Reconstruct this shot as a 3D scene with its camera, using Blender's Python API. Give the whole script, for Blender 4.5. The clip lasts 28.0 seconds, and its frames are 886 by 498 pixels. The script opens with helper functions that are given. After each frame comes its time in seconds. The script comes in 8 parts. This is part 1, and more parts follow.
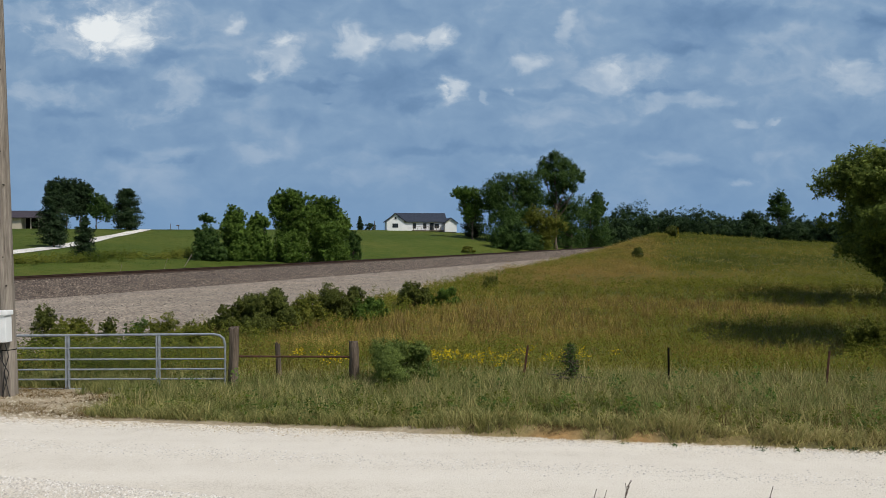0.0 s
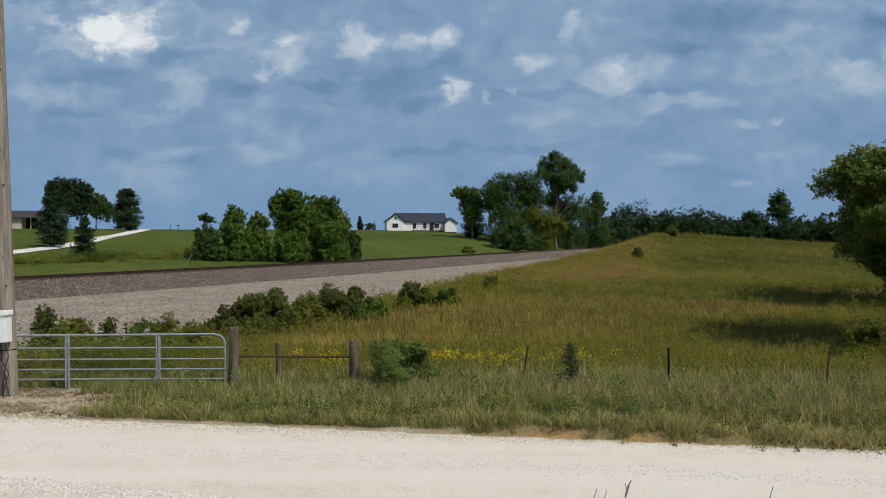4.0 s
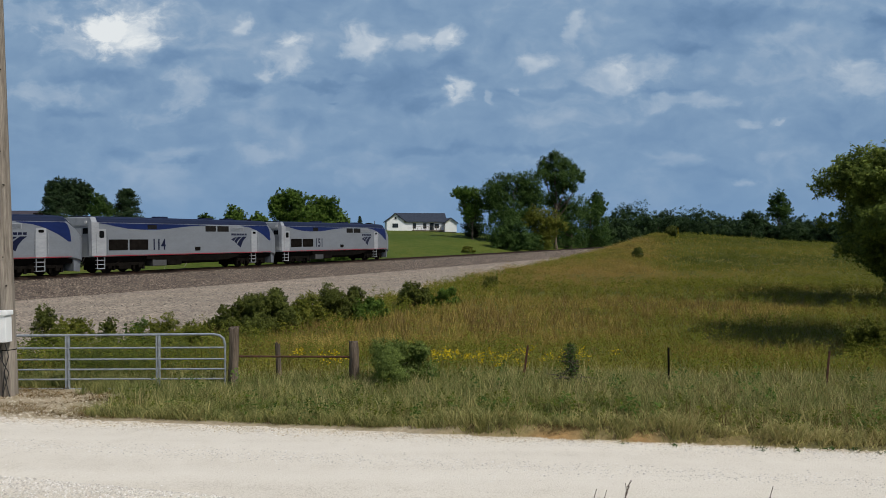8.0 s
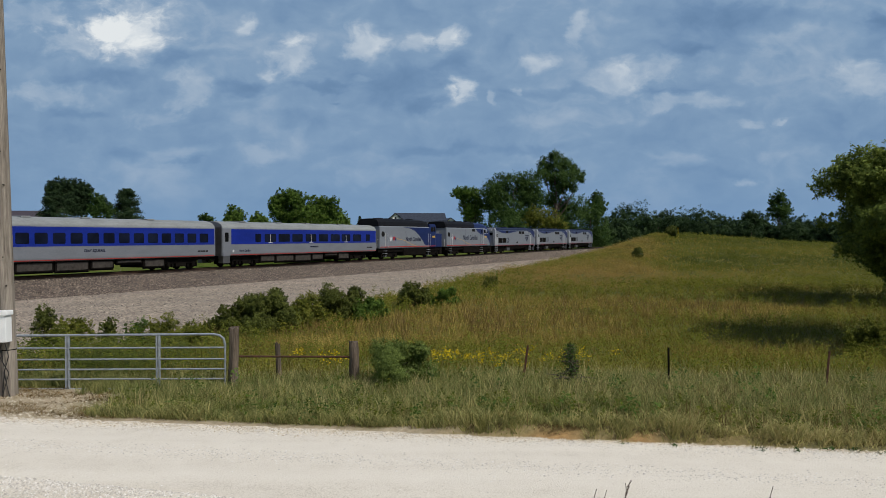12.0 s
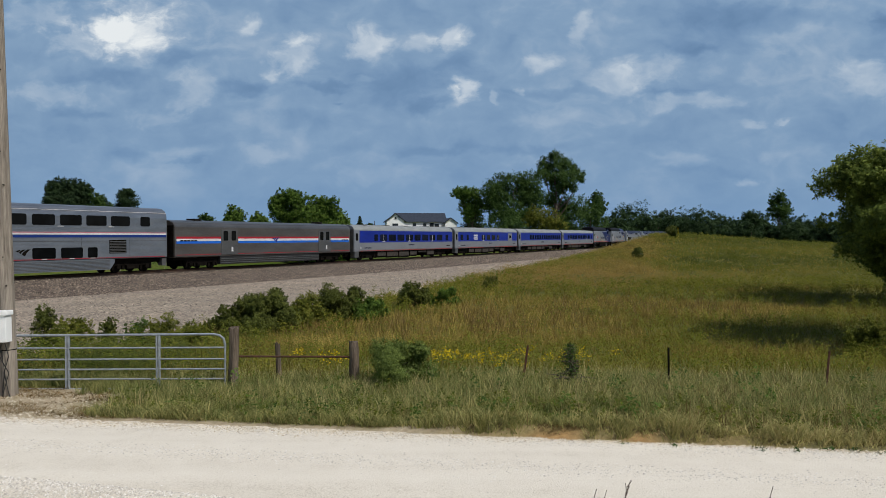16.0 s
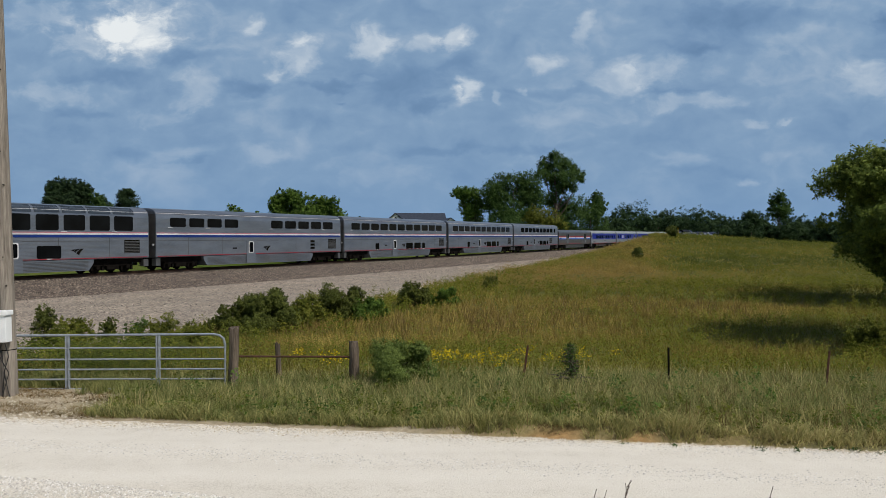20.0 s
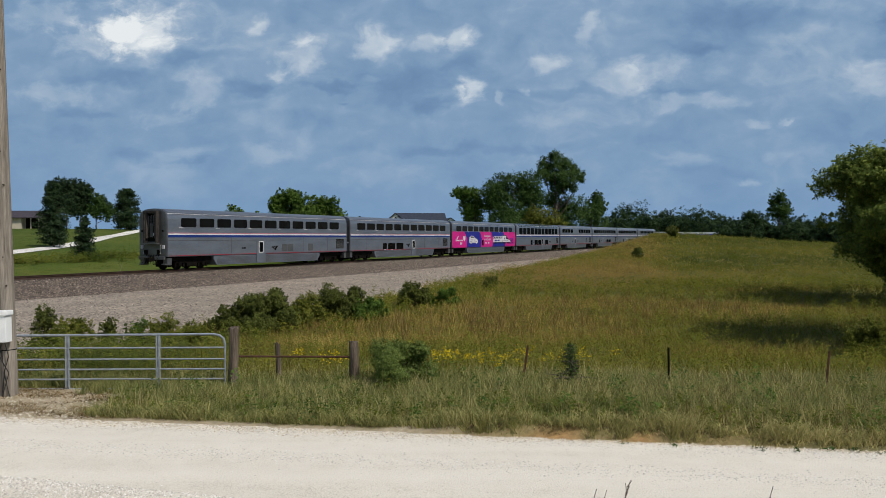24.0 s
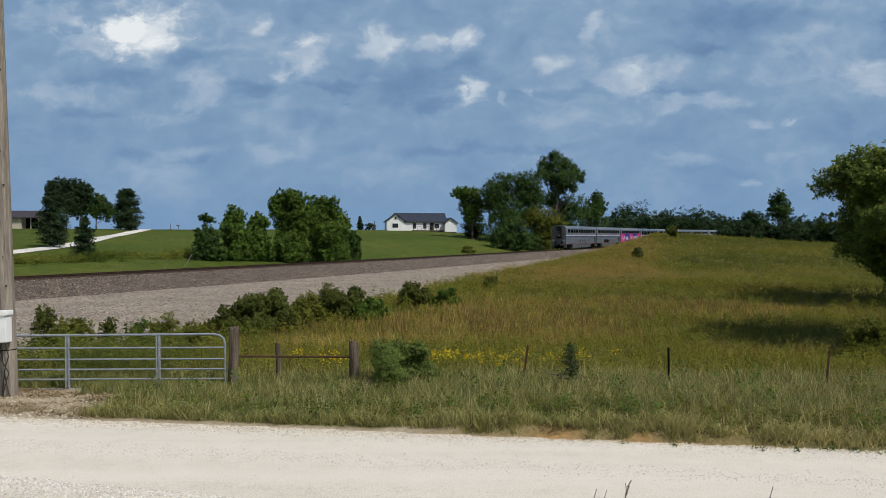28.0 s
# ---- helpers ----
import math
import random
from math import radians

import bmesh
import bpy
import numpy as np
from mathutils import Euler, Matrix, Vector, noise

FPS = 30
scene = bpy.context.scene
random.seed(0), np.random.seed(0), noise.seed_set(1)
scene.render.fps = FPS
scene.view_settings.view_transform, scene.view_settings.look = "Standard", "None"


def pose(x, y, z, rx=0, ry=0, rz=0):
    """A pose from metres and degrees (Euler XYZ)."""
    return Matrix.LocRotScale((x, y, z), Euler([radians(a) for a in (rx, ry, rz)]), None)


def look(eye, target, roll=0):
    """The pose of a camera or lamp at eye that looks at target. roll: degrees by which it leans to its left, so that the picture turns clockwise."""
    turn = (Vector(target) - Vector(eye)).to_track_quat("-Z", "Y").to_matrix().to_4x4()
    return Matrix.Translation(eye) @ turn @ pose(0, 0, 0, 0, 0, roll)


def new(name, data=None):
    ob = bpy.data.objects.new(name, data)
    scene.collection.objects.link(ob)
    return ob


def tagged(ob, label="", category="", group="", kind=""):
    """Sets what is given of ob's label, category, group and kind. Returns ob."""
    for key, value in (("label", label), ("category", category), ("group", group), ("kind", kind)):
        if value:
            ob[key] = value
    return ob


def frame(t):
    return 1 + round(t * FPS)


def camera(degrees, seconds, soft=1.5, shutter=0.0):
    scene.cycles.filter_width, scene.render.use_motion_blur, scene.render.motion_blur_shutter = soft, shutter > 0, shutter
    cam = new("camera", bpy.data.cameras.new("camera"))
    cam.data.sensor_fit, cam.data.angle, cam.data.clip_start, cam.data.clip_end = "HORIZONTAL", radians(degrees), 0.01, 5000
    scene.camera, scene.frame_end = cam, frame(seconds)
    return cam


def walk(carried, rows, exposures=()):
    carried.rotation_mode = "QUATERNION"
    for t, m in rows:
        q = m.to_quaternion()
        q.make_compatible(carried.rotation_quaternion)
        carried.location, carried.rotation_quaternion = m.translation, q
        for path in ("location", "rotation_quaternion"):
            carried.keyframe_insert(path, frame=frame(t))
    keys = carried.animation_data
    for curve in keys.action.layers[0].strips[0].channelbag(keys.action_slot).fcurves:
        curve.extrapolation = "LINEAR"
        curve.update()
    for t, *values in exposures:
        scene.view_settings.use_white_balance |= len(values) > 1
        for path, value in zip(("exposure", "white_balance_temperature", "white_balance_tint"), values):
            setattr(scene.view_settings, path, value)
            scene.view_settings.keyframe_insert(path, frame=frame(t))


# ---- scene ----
# ---------- camera: stands still on the bank above the road ----------
EYE = 3.27
cam = camera(59.8, 28.0, soft=0.65)
walk(cam, [(0.0, pose(0, 0, EYE, 89.35, 0, 0)), (28.0, pose(0, 0, EYE, 89.35, 0, 0))],
     exposures=[(0.0, 0.0), (3.5, -0.02), (5.5, -0.06), (12.0, -0.06), (15.0, -0.02), (17.0, 0.0), (28.0, 0.0)])

# ---------- light ----------
SUN_EL, SUN_AZ = radians(52), radians(130)      # azimuth clockwise from +Y
world = bpy.data.worlds.new("sky_light")
scene.world = world
world.use_nodes = True
wn = world.node_tree.nodes
sky = wn.new("ShaderNodeTexSky")
sky.sky_type = 'NISHITA'
sky.sun_disc = False
sky.sun_elevation, sky.sun_rotation = SUN_EL, SUN_AZ
wn["Background"].inputs["Strength"].default_value = 0.085
world.node_tree.links.new(sky.outputs[0], wn["Background"].inputs["Color"])
sun_dir = Vector((math.sin(SUN_AZ) * math.cos(SUN_EL), math.cos(SUN_AZ) * math.cos(SUN_EL), math.sin(SUN_EL)))
sun = new("sun", bpy.data.lights.new("sun", 'SUN'))
sun.data.energy, sun.data.angle, sun.data.color = 3.55, radians(0.6), (1.0, 0.95, 0.87)
sun.matrix_basis = look((0, 0, 60), Vector((0, 0, 60)) - sun_dir)

# ---------- material helpers ----------
def shader(name):
    m = bpy.data.materials.new(name)
    m.use_nodes = True
    nt = m.node_tree
    return m, nt, nt.nodes["Principled BSDF"], nt.nodes["Material Output"]


def put(nt, kind, **values):
    n = nt.nodes.new(kind)
    for k, v in values.items():
        n.inputs[k].default_value = v
    return n


def coords(nt, scale=(1, 1, 1)):
    tc = nt.nodes.new("ShaderNodeTexCoord")
    mp = nt.nodes.new("ShaderNodeMapping")
    mp.inputs["Scale"].default_value = scale
    nt.links.new(tc.outputs["Object"], mp.inputs["Vector"])
    return mp.outputs["Vector"]


def noise_of(nt, vec, scale, detail=4.0, rough=0.55):
    n = put(nt, "ShaderNodeTexNoise", Scale=scale, Detail=detail, Roughness=rough)
    nt.links.new(vec, n.inputs["Vector"])
    return n.outputs["Fac"]


def ramp(nt, fac, *stops):
    r = nt.nodes.new("ShaderNodeValToRGB")
    e = r.color_ramp.elements
    while len(e) < len(stops):
        e.new(0.5)
    for el, (p, c) in zip(e, stops):
        el.position, el.color = p, (*c, 1)
    nt.links.new(fac, r.inputs["Fac"])
    return r.outputs["Color"]


def blend(nt, fac, a, b, mode='MIX'):
    n = nt.nodes.new("ShaderNodeMix")
    n.data_type, n.blend_type = 'RGBA', mode
    for sock, v in ((0, fac), (6, a), (7, b)):
        if hasattr(v, "links"):
            nt.links.new(v, n.inputs[sock])
        else:
            n.inputs[sock].default_value = v if sock == 0 else (*v, 1)
    return n.outputs[2]


def bumped(nt, bsdf, height, strength=0.4, dist=0.02):
    b = put(nt, "ShaderNodeBump", Strength=strength, Distance=dist)
    nt.links.new(height, b.inputs["Height"])
    nt.links.new(b.outputs["Normal"], bsdf.inputs["Normal"])


def surface(name, dark, light, scale=3.0, rough=0.6, metal=0.0, bump=0.3, dist=0.01, stretch=(1, 1, 1), fine=18.0, spec=0.3):
    """A plain worn surface: two scales of variation between two colours, with fine relief."""
    m, nt, bsdf, out = shader(name)
    v = coords(nt, stretch)
    big, small = noise_of(nt, v, scale), noise_of(nt, v, scale * fine, 3.0)
    mixed = blend(nt, 0.4, big, small)
    col = ramp(nt, mixed, (0.32, dark), (0.68, light))
    nt.links.new(col, bsdf.inputs["Base Color"])
    bsdf.inputs["Roughness"].default_value, bsdf.inputs["Metallic"].default_value = rough, metal
    bsdf.inputs["Specular IOR Level"].default_value = spec
    if bump:
        bumped(nt, bsdf, small, bump, dist)
    return m


def leafy(name, dark, light, through_light=0.35, rough=0.55, mid=None):
    """Leaves and blades: hue by the piece's own tint, part of the light passes through."""
    m, nt, bsdf, out = shader(name)
    at = nt.nodes.new("ShaderNodeAttribute")
    at.attribute_name = "tint"
    mid = mid or tuple(0.5 * (p + q) for p, q in zip(dark, light))
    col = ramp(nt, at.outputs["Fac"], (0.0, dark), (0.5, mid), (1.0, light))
    nt.links.new(col, bsdf.inputs["Base Color"])
    bsdf.inputs["Roughness"].default_value = rough
    bsdf.inputs["Specular IOR Level"].default_value = 0.06
    tr = nt.nodes.new("ShaderNodeBsdfTranslucent")
    nt.links.new(col, tr.inputs["Color"])
    mx = nt.nodes.new("ShaderNodeMixShader")
    mx.inputs[0].default_value = through_light
    nt.links.new(bsdf.outputs[0], mx.inputs[1])
    nt.links.new(tr.outputs[0], mx.inputs[2])
    nt.links.new(mx.outputs[0], out.inputs["Surface"])
    return m


def ground_material():
    m, nt, bsdf, out = shader("ground_soil_and_turf")
    v = coords(nt)
    n1, n2, n3 = noise_of(nt, v, 0.05, 5), noise_of(nt, v, 0.7, 5), noise_of(nt, v, 9.0, 4)
    mixed = blend(nt, 0.45, blend(nt, 0.5, n1, n2), n3)
    meadow = ramp(nt, mixed, (0.33, (0.05, 0.058, 0.014)), (0.5, (0.11, 0.11, 0.025)), (0.66, (0.18, 0.15, 0.045)))
    lawn = ramp(nt, mixed, (0.36, (0.032, 0.06, 0.008)), (0.5, (0.066, 0.095, 0.014)), (0.64, (0.13, 0.125, 0.03)))
    dirt = ramp(nt, mixed, (0.35, (0.24, 0.19, 0.12)), (0.65, (0.49, 0.42, 0.30)))
    clay = ramp(nt, mixed, (0.35, (0.20, 0.12, 0.05)), (0.65, (0.42, 0.27, 0.12)))
    col = meadow
    for key, other in (("lawn", lawn), ("dirt", dirt), ("clay", clay)):
        at = nt.nodes.new("ShaderNodeAttribute")
        at.attribute_name = key
        col = blend(nt, at.outputs["Fac"], col, other)
    nt.links.new(col, bsdf.inputs["Base Color"])
    bsdf.inputs["Roughness"].default_value = 0.9
    bsdf.inputs["Specular IOR Level"].default_value = 0.08
    bumped(nt, bsdf, n3, 0.6, 0.05)
    return m


def stone_bed(name, dark, light, size, seed_shift=0.0, large=((0.8, 0.8, 0.8), (1.1, 1.08, 1.05))):
    """Loose broken stone: cells with their own grey, gaps dark and low."""
    m, nt, bsdf, out = shader(name)
    v = coords(nt)
    vo = put(nt, "ShaderNodeTexVoronoi", Scale=1.0 / size)
    nt.links.new(v, vo.inputs["Vector"])
    sep = nt.nodes.new("ShaderNodeSeparateColor")
    nt.links.new(vo.outputs["Color"], sep.inputs[0])
    col = ramp(nt, sep.outputs[0], (0.0, dark), (1.0, light))
    big = noise_of(nt, v, 0.35, 5)
    col = blend(nt, 1.0, col, ramp(nt, big, (0.35, large[0]), (0.65, large[1])), 'MULTIPLY')
    nt.links.new(col, bsdf.inputs["Base Color"])
    bsdf.inputs["Roughness"].default_value = 0.85
    inv = nt.nodes.new("ShaderNodeMath")
    inv.operation = 'SUBTRACT'
    inv.inputs[0].default_value = 1.0
    nt.links.new(vo.outputs["Distance"], inv.inputs[1])
    bumped(nt, bsdf, inv.outputs[0], 0.9, size * 0.6)
    return m


def road_material():
    m, nt, bsdf, out = shader("crushed_limestone")
    v = coords(nt)
    lanes = coords(nt, (0.06, 1.0, 1.0))
    n1, n2, n3 = noise_of(nt, lanes, 0.9, 3), noise_of(nt, v, 2.2, 5), noise_of(nt, v, 45.0, 3)
    mixed = blend(nt, 0.5, blend(nt, 0.35, n1, n2), n3)
    col = ramp(nt, mixed, (0.3, (0.40, 0.355, 0.28)), (0.46, (0.655, 0.605, 0.515)), (0.7, (0.775, 0.735, 0.645)))
    nt.links.new(col, bsdf.inputs["Base Color"])
    bsdf.inputs["Roughness"].default_value = 0.95
    bumped(nt, bsdf, n3, 0.6, 0.02)
    return m


def paint(name, colour, rough=0.4, metal=0.0, wear=0.12):
    """Vehicle paint with a little road dirt and uneven gloss."""
    m, nt, bsdf, out = shader(name)
    v = coords(nt, (1, 0.35, 1))
    n1, n2 = noise_of(nt, v, 1.6, 5), noise_of(nt, v, 14.0, 3)
    mixed = blend(nt, 0.4, n1, n2)
    lo = tuple(c * (1 - 2.2 * wear) for c in colour)
    hi = tuple(min(1, c * (1 + 0.6 * wear)) for c in colour)
    col = ramp(nt, mixed, (0.3, lo), (0.6, hi))
    nt.links.new(col, bsdf.inputs["Base Color"])
    bsdf.inputs["Roughness"].default_value, bsdf.inputs["Metallic"].default_value = rough, metal
    bsdf.inputs["Specular IOR Level"].default_value = 0.14
    return m


def dark_glass(name, tint=(0.012, 0.016, 0.02)):
    m, nt, bsdf, out = shader(name)
    v = coords(nt)
    col = ramp(nt, noise_of(nt, v, 0.8, 2), (0.35, tint), (0.65, tuple(2.2 * c for c in tint)))
    nt.links.new(col, bsdf.inputs["Base Color"])
    bsdf.inputs["Roughness"].default_value = 0.06
    bsdf.inputs["Specular IOR Level"].default_value = 0.06
    return m


GROUND = ground_material()
ROAD = road_material()
BALLAST = stone_bed("ballast_stone", (0.04, 0.031, 0.025), (0.185, 0.145, 0.113), 0.10)
PAD = stone_bed("gravel_pad_stone", (0.12, 0.098, 0.077), (0.44, 0.372, 0.292), 0.10)
LANE = stone_bed("driveway_gravel", (0.6, 0.58, 0.54), (0.8, 0.78, 0.74), 0.06)
STEEL_RAIL = surface("rusty_rail_steel", (0.035, 0.022, 0.016), (0.085, 0.05, 0.035), 2.0, 0.6, 0.4)
TIE_WOOD = surface("creosoted_wood", (0.03, 0.024, 0.02), (0.09, 0.07, 0.055), 3.0, 0.85)
OLD_WOOD = surface("weathered_grey_wood", (0.02, 0.014, 0.01), (0.20, 0.155, 0.115), 15.0, 0.85, 0, 0.7, 0.01, (1, 1, 0.08), 6.0)
POLE_WOOD = surface("utility_pole_wood", (0.075, 0.062, 0.05), (0.36, 0.315, 0.26), 11.0, 0.85, 0, 0.7, 0.01, (1, 1, 0.05), 7.0)
BARK = surface("bark", (0.05, 0.038, 0.028), (0.15, 0.12, 0.09), 6.0, 0.9, 0, 0.9, 0.03, (1, 1, 0.25))
GALV = surface("galvanised_tube", (0.20, 0.225, 0.25), (0.40, 0.43, 0.47), 9.0, 0.4, 0.25, 0.15, 0.003)
RUST = surface("rusty_steel", (0.03, 0.018, 0.012), (0.12, 0.05, 0.03), 7.0, 0.8, 0.2)
DARK_STEEL = surface("dirty_black_steel", (0.003, 0.0027, 0.0025), (0.013, 0.011, 0.009), 3.0, 0.9, 0.0, spec=0.03)
WHITE_BOX = surface("white_enamel", (0.68, 0.70, 0.70), (0.82, 0.83, 0.82), 3.0, 0.4, 0, 0.1)
CABLE = surface("black_cable", (0.01, 0.01, 0.01), (0.03, 0.03, 0.03), 5.0, 0.5)
SIDING = surface("white_siding", (0.70, 0.71, 0.72), (0.82, 0.83, 0.83), 1.2, 0.55)
SHINGLE = surface("dark_shingle", (0.018, 0.024, 0.038), (0.042, 0.052, 0.075), 2.0, 0.9)
TAN_WALL = surface("tan_metal_siding", (0.42, 0.37, 0.29), (0.55, 0.49, 0.39), 1.5, 0.6)
SHED_ROOF = surface("dull_purple_brown_roof", (0.035, 0.028, 0.034), (0.075, 0.06, 0.068), 1.5, 0.55)
GLASS = dark_glass("dark_window_glass")
GRASS = leafy("roadside_grass_blade", (0.135, 0.178, 0.05), (0.66, 0.545, 0.27), 0.35, mid=(0.40, 0.37, 0.142))
MEADOW = leafy("meadow_stalk", (0.14, 0.15, 0.028), (0.54, 0.41, 0.12), 0.35, mid=(0.29, 0.215, 0.06))
WEED = leafy("meadow_weed_leaf", (0.07, 0.10, 0.012), (0.28, 0.235, 0.05), 0.35, mid=(0.17, 0.175, 0.022))
HILL_WEED = leafy("mound_weed_leaf", (0.05, 0.07, 0.009), (0.23, 0.16, 0.046), 0.35, mid=(0.125, 0.125, 0.015))
PALE_FLOWER = leafy("pale_flower", (0.19, 0.20, 0.09), (0.33, 0.33, 0.19), 0.3)
FLOWER = leafy("goldenrod_flower", (0.55, 0.38, 0.01), (0.85, 0.65, 0.03), 0.4)
LEAF_OAK = leafy("broad_leaf", (0.022, 0.05, 0.015), (0.10, 0.165, 0.042), 0.3)
LEAF_BRIGHT = leafy("young_leaf", (0.03, 0.068, 0.012), (0.16, 0.25, 0.045), 0.33)
LEAF_MAPLE = leafy("maple_leaf", (0.035, 0.065, 0.014), (0.30, 0.36, 0.075), 0.32)
LEAF_YELLOW = leafy("yellowing_leaf", (0.06, 0.09, 0.013), (0.25, 0.25, 0.045), 0.38)
LEAF_BRAMBLE = leafy("bramble_leaf", (0.05, 0.085, 0.02), (0.22, 0.28, 0.07), 0.3)
LEAF_BUSH = leafy("bush_leaf", (0.034, 0.052, 0.011), (0.17, 0.19, 0.045), 0.35)
DRY = leafy("dry_brown_stalk", (0.09, 0.06, 0.024), (0.30, 0.205, 0.085), 0.3)
TURF = leafy("field_turf_blade", (0.04, 0.075, 0.010), (0.16, 0.17, 0.035), 0.35)
NEEDLE = leafy("conifer_needle", (0.012, 0.027, 0.012), (0.048, 0.076, 0.032), 0.2)
LEAF_WOOD = leafy("far_wood_leaf", (0.017, 0.036, 0.016), (0.062, 0.10, 0.037), 0.25)


def loose_stone(name, dark, mid, light):
    """Separate stones, each with a grey of its own."""
    m, nt, bsdf, out = shader(name)
    g = nt.nodes.new("ShaderNodeNewGeometry")
    col = ramp(nt, g.outputs["Random Per Island"], (0.0, dark), (0.5, mid), (1.0, light))
    col = blend(nt, 0.25, col, noise_of(nt, coords(nt), 30.0, 2), 'OVERLAY')
    nt.links.new(col, bsdf.inputs["Base Color"])
    bsdf.inputs["Roughness"].default_value = 0.9
    return m


BALLAST_STONE = loose_stone("ballast_stone_loose", (0.024, 0.018, 0.014), (0.112, 0.085, 0.066), (0.34, 0.275, 0.22))
PAD_STONE = loose_stone("pad_stone_loose", (0.05, 0.039, 0.03), (0.255, 0.207, 0.16), (0.52, 0.435, 0.345))
TAN_STONE = loose_stone("sandy_chip", (0.30, 0.24, 0.16), (0.52, 0.45, 0.33), (0.72, 0.65, 0.52))
ROAD_STONE = loose_stone("limestone_chip", (0.40, 0.37, 0.32), (0.62, 0.585, 0.52), (0.8, 0.77, 0.72))

# ---------- mesh helpers ----------
def part(name, bm, material, parent, label=""):
    me = bpy.data.meshes.new(name)
    bm.to_mesh(me)
    bm.free()
    me.materials.append(material)
    ob = new(name, me)
    ob.parent = parent
    return tagged(ob, label)


def sheet(name, verts, faces, material, smooth=False):
    """An object from numpy arrays: vertices (n, 3) and faces (m, 3 or 4)."""
    me = bpy.data.meshes.new(name)
    verts, faces = np.asarray(verts, dtype=np.float32), np.asarray(faces, dtype=np.int32)
    k = faces.shape[1]
    me.vertices.add(len(verts))
    me.vertices.foreach_set("co", verts.ravel())
    me.loops.add(faces.size)
    me.loops.foreach_set("vertex_index", faces.ravel())
    me.polygons.add(len(faces))
    me.polygons.foreach_set("loop_start", np.arange(0, faces.size, k, dtype=np.int32))
    me.polygons.foreach_set("loop_total", np.full(len(faces), k, dtype=np.int32))
    if smooth:
        me.polygons.foreach_set("use_smooth", np.ones(len(faces), dtype=bool))
    me.update(calc_edges=True)
    me.materials.append(material)
    return new(name, me)


def attribute(ob, name, values):
    a = ob.data.attributes.new(name, 'FLOAT', 'POINT')
    a.data.foreach_set("value", np.asarray(values, dtype=np.float32))


def box(bm, x0, y0, z0, x1, y1, z1, bevel=0.0):
    vs = [bm.verts.new(p) for p in ((x0, y0, z0), (x1, y0, z0), (x1, y1, z0), (x0, y1, z0), (x0, y0, z1), (x1, y0, z1), (x1, y1, z1), (x0, y1, z1))]
    fs = [bm.faces.new([vs[i] for i in f]) for f in ((3, 2, 1, 0), (4, 5, 6, 7), (0, 1, 5, 4), (1, 2, 6, 5), (2, 3, 7, 6), (3, 0, 4, 7))]
    if bevel:
        bmesh.ops.bevel(bm, geom=list({e for f in fs for e in f.edges}), offset=bevel, segments=2, affect='EDGES', profile=0.5)
    return bm


def a_box(*args, bevel=0.0):
    return box(bmesh.new(), *args, bevel=bevel)


def tube(bm, a, b, r0, r1=None, n=10, caps=True):
    a, b = Vector(a), Vector(b)
    r1 = r0 if r1 is None else r1
    m = Matrix.Translation((a + b) / 2) @ (b - a).to_track_quat('Z', 'Y').to_matrix().to_4x4()
    bmesh.ops.create_cone(bm, cap_ends=caps, segments=n, radius1=r0, radius2=r1, depth=(b - a).length, matrix=m)
    return bm


def bent(bm, pts, r, n=8, taper=1.0):
    """A tube along points."""
    pts = [Vector(p) for p in pts]
    rings = []
    for i, p in enumerate(pts):
        t = (pts[min(i + 1, len(pts) - 1)] - pts[max(i - 1, 0)]).normalized()
        q = t.to_track_quat('Z', 'Y')
        rr = r * (1 + (taper - 1) * i / (len(pts) - 1))
        rings.append([bm.verts.new(p + q @ Vector((rr * math.cos(k * math.tau / n), rr * math.sin(k * math.tau / n), 0))) for k in range(n)])
    for u, w in zip(rings, rings[1:]):
        for k in range(n):
            bm.faces.new((u[k], u[(k + 1) % n], w[(k + 1) % n], w[k]))
    bm.faces.new(rings[0][::-1])
    bm.faces.new(rings[-1])
    return bm


def loft(bm, sections):
    """Closed loops of equal length, joined in order and capped."""
    rings = [[bm.verts.new(p) for p in sec] for sec in sections]
    n = len(rings[0])
    for u, w in zip(rings, rings[1:]):
        for k in range(n):
            bm.faces.new((u[k], u[(k + 1) % n], w[(k + 1) % n], w[k]))
    bm.faces.new(rings[0][::-1])
    bm.faces.new(rings[-1])
    bmesh.ops.recalc_face_normals(bm, faces=bm.faces[:])
    return bm


def smooth01(v, a, b):
    t = np.clip((np.asarray(v, dtype=float) - a) / (b - a), 0, 1)
    return t * t * (3 - 2 * t)


# ---------- the railway's line ----------
# heading from +Y, clockwise, along the arc in metres from a mark abreast of the clump of bushes
ARC = np.arange(-760.0, 760.0, 1.0)
_a = np.clip(ARC, -80, 400) / 100.0
HEAD = 0.469 - 0.054 * _a + 0.015 * _a ** 2 + 0.008 * _a ** 3
HEAD = HEAD + np.clip(ARC - 400, 0, None) / 100 * 0.45
LINE_X = np.cumsum(np.sin(HEAD))
LINE_Y = np.cumsum(np.cos(HEAD))
LINE_X += -16.056 - LINE_X[760]
LINE_Y += 75.747 - LINE_Y[760]
_b = np.clip(ARC, -80, 400) / 100.0
LINE_Z = EYE - 2.343 + 0.4 * _b + 0.071 * _b ** 2


def on_line(s, off=0.0, up=0.0):
    """A point s metres along the line, off metres to its right, up metres over the rail heads."""
    x, y, z, h = (np.interp(s, ARC, v) for v in (LINE_X, LINE_Y, LINE_Z, HEAD))
    return x + off * np.cos(h), y - off * np.sin(h), z + up


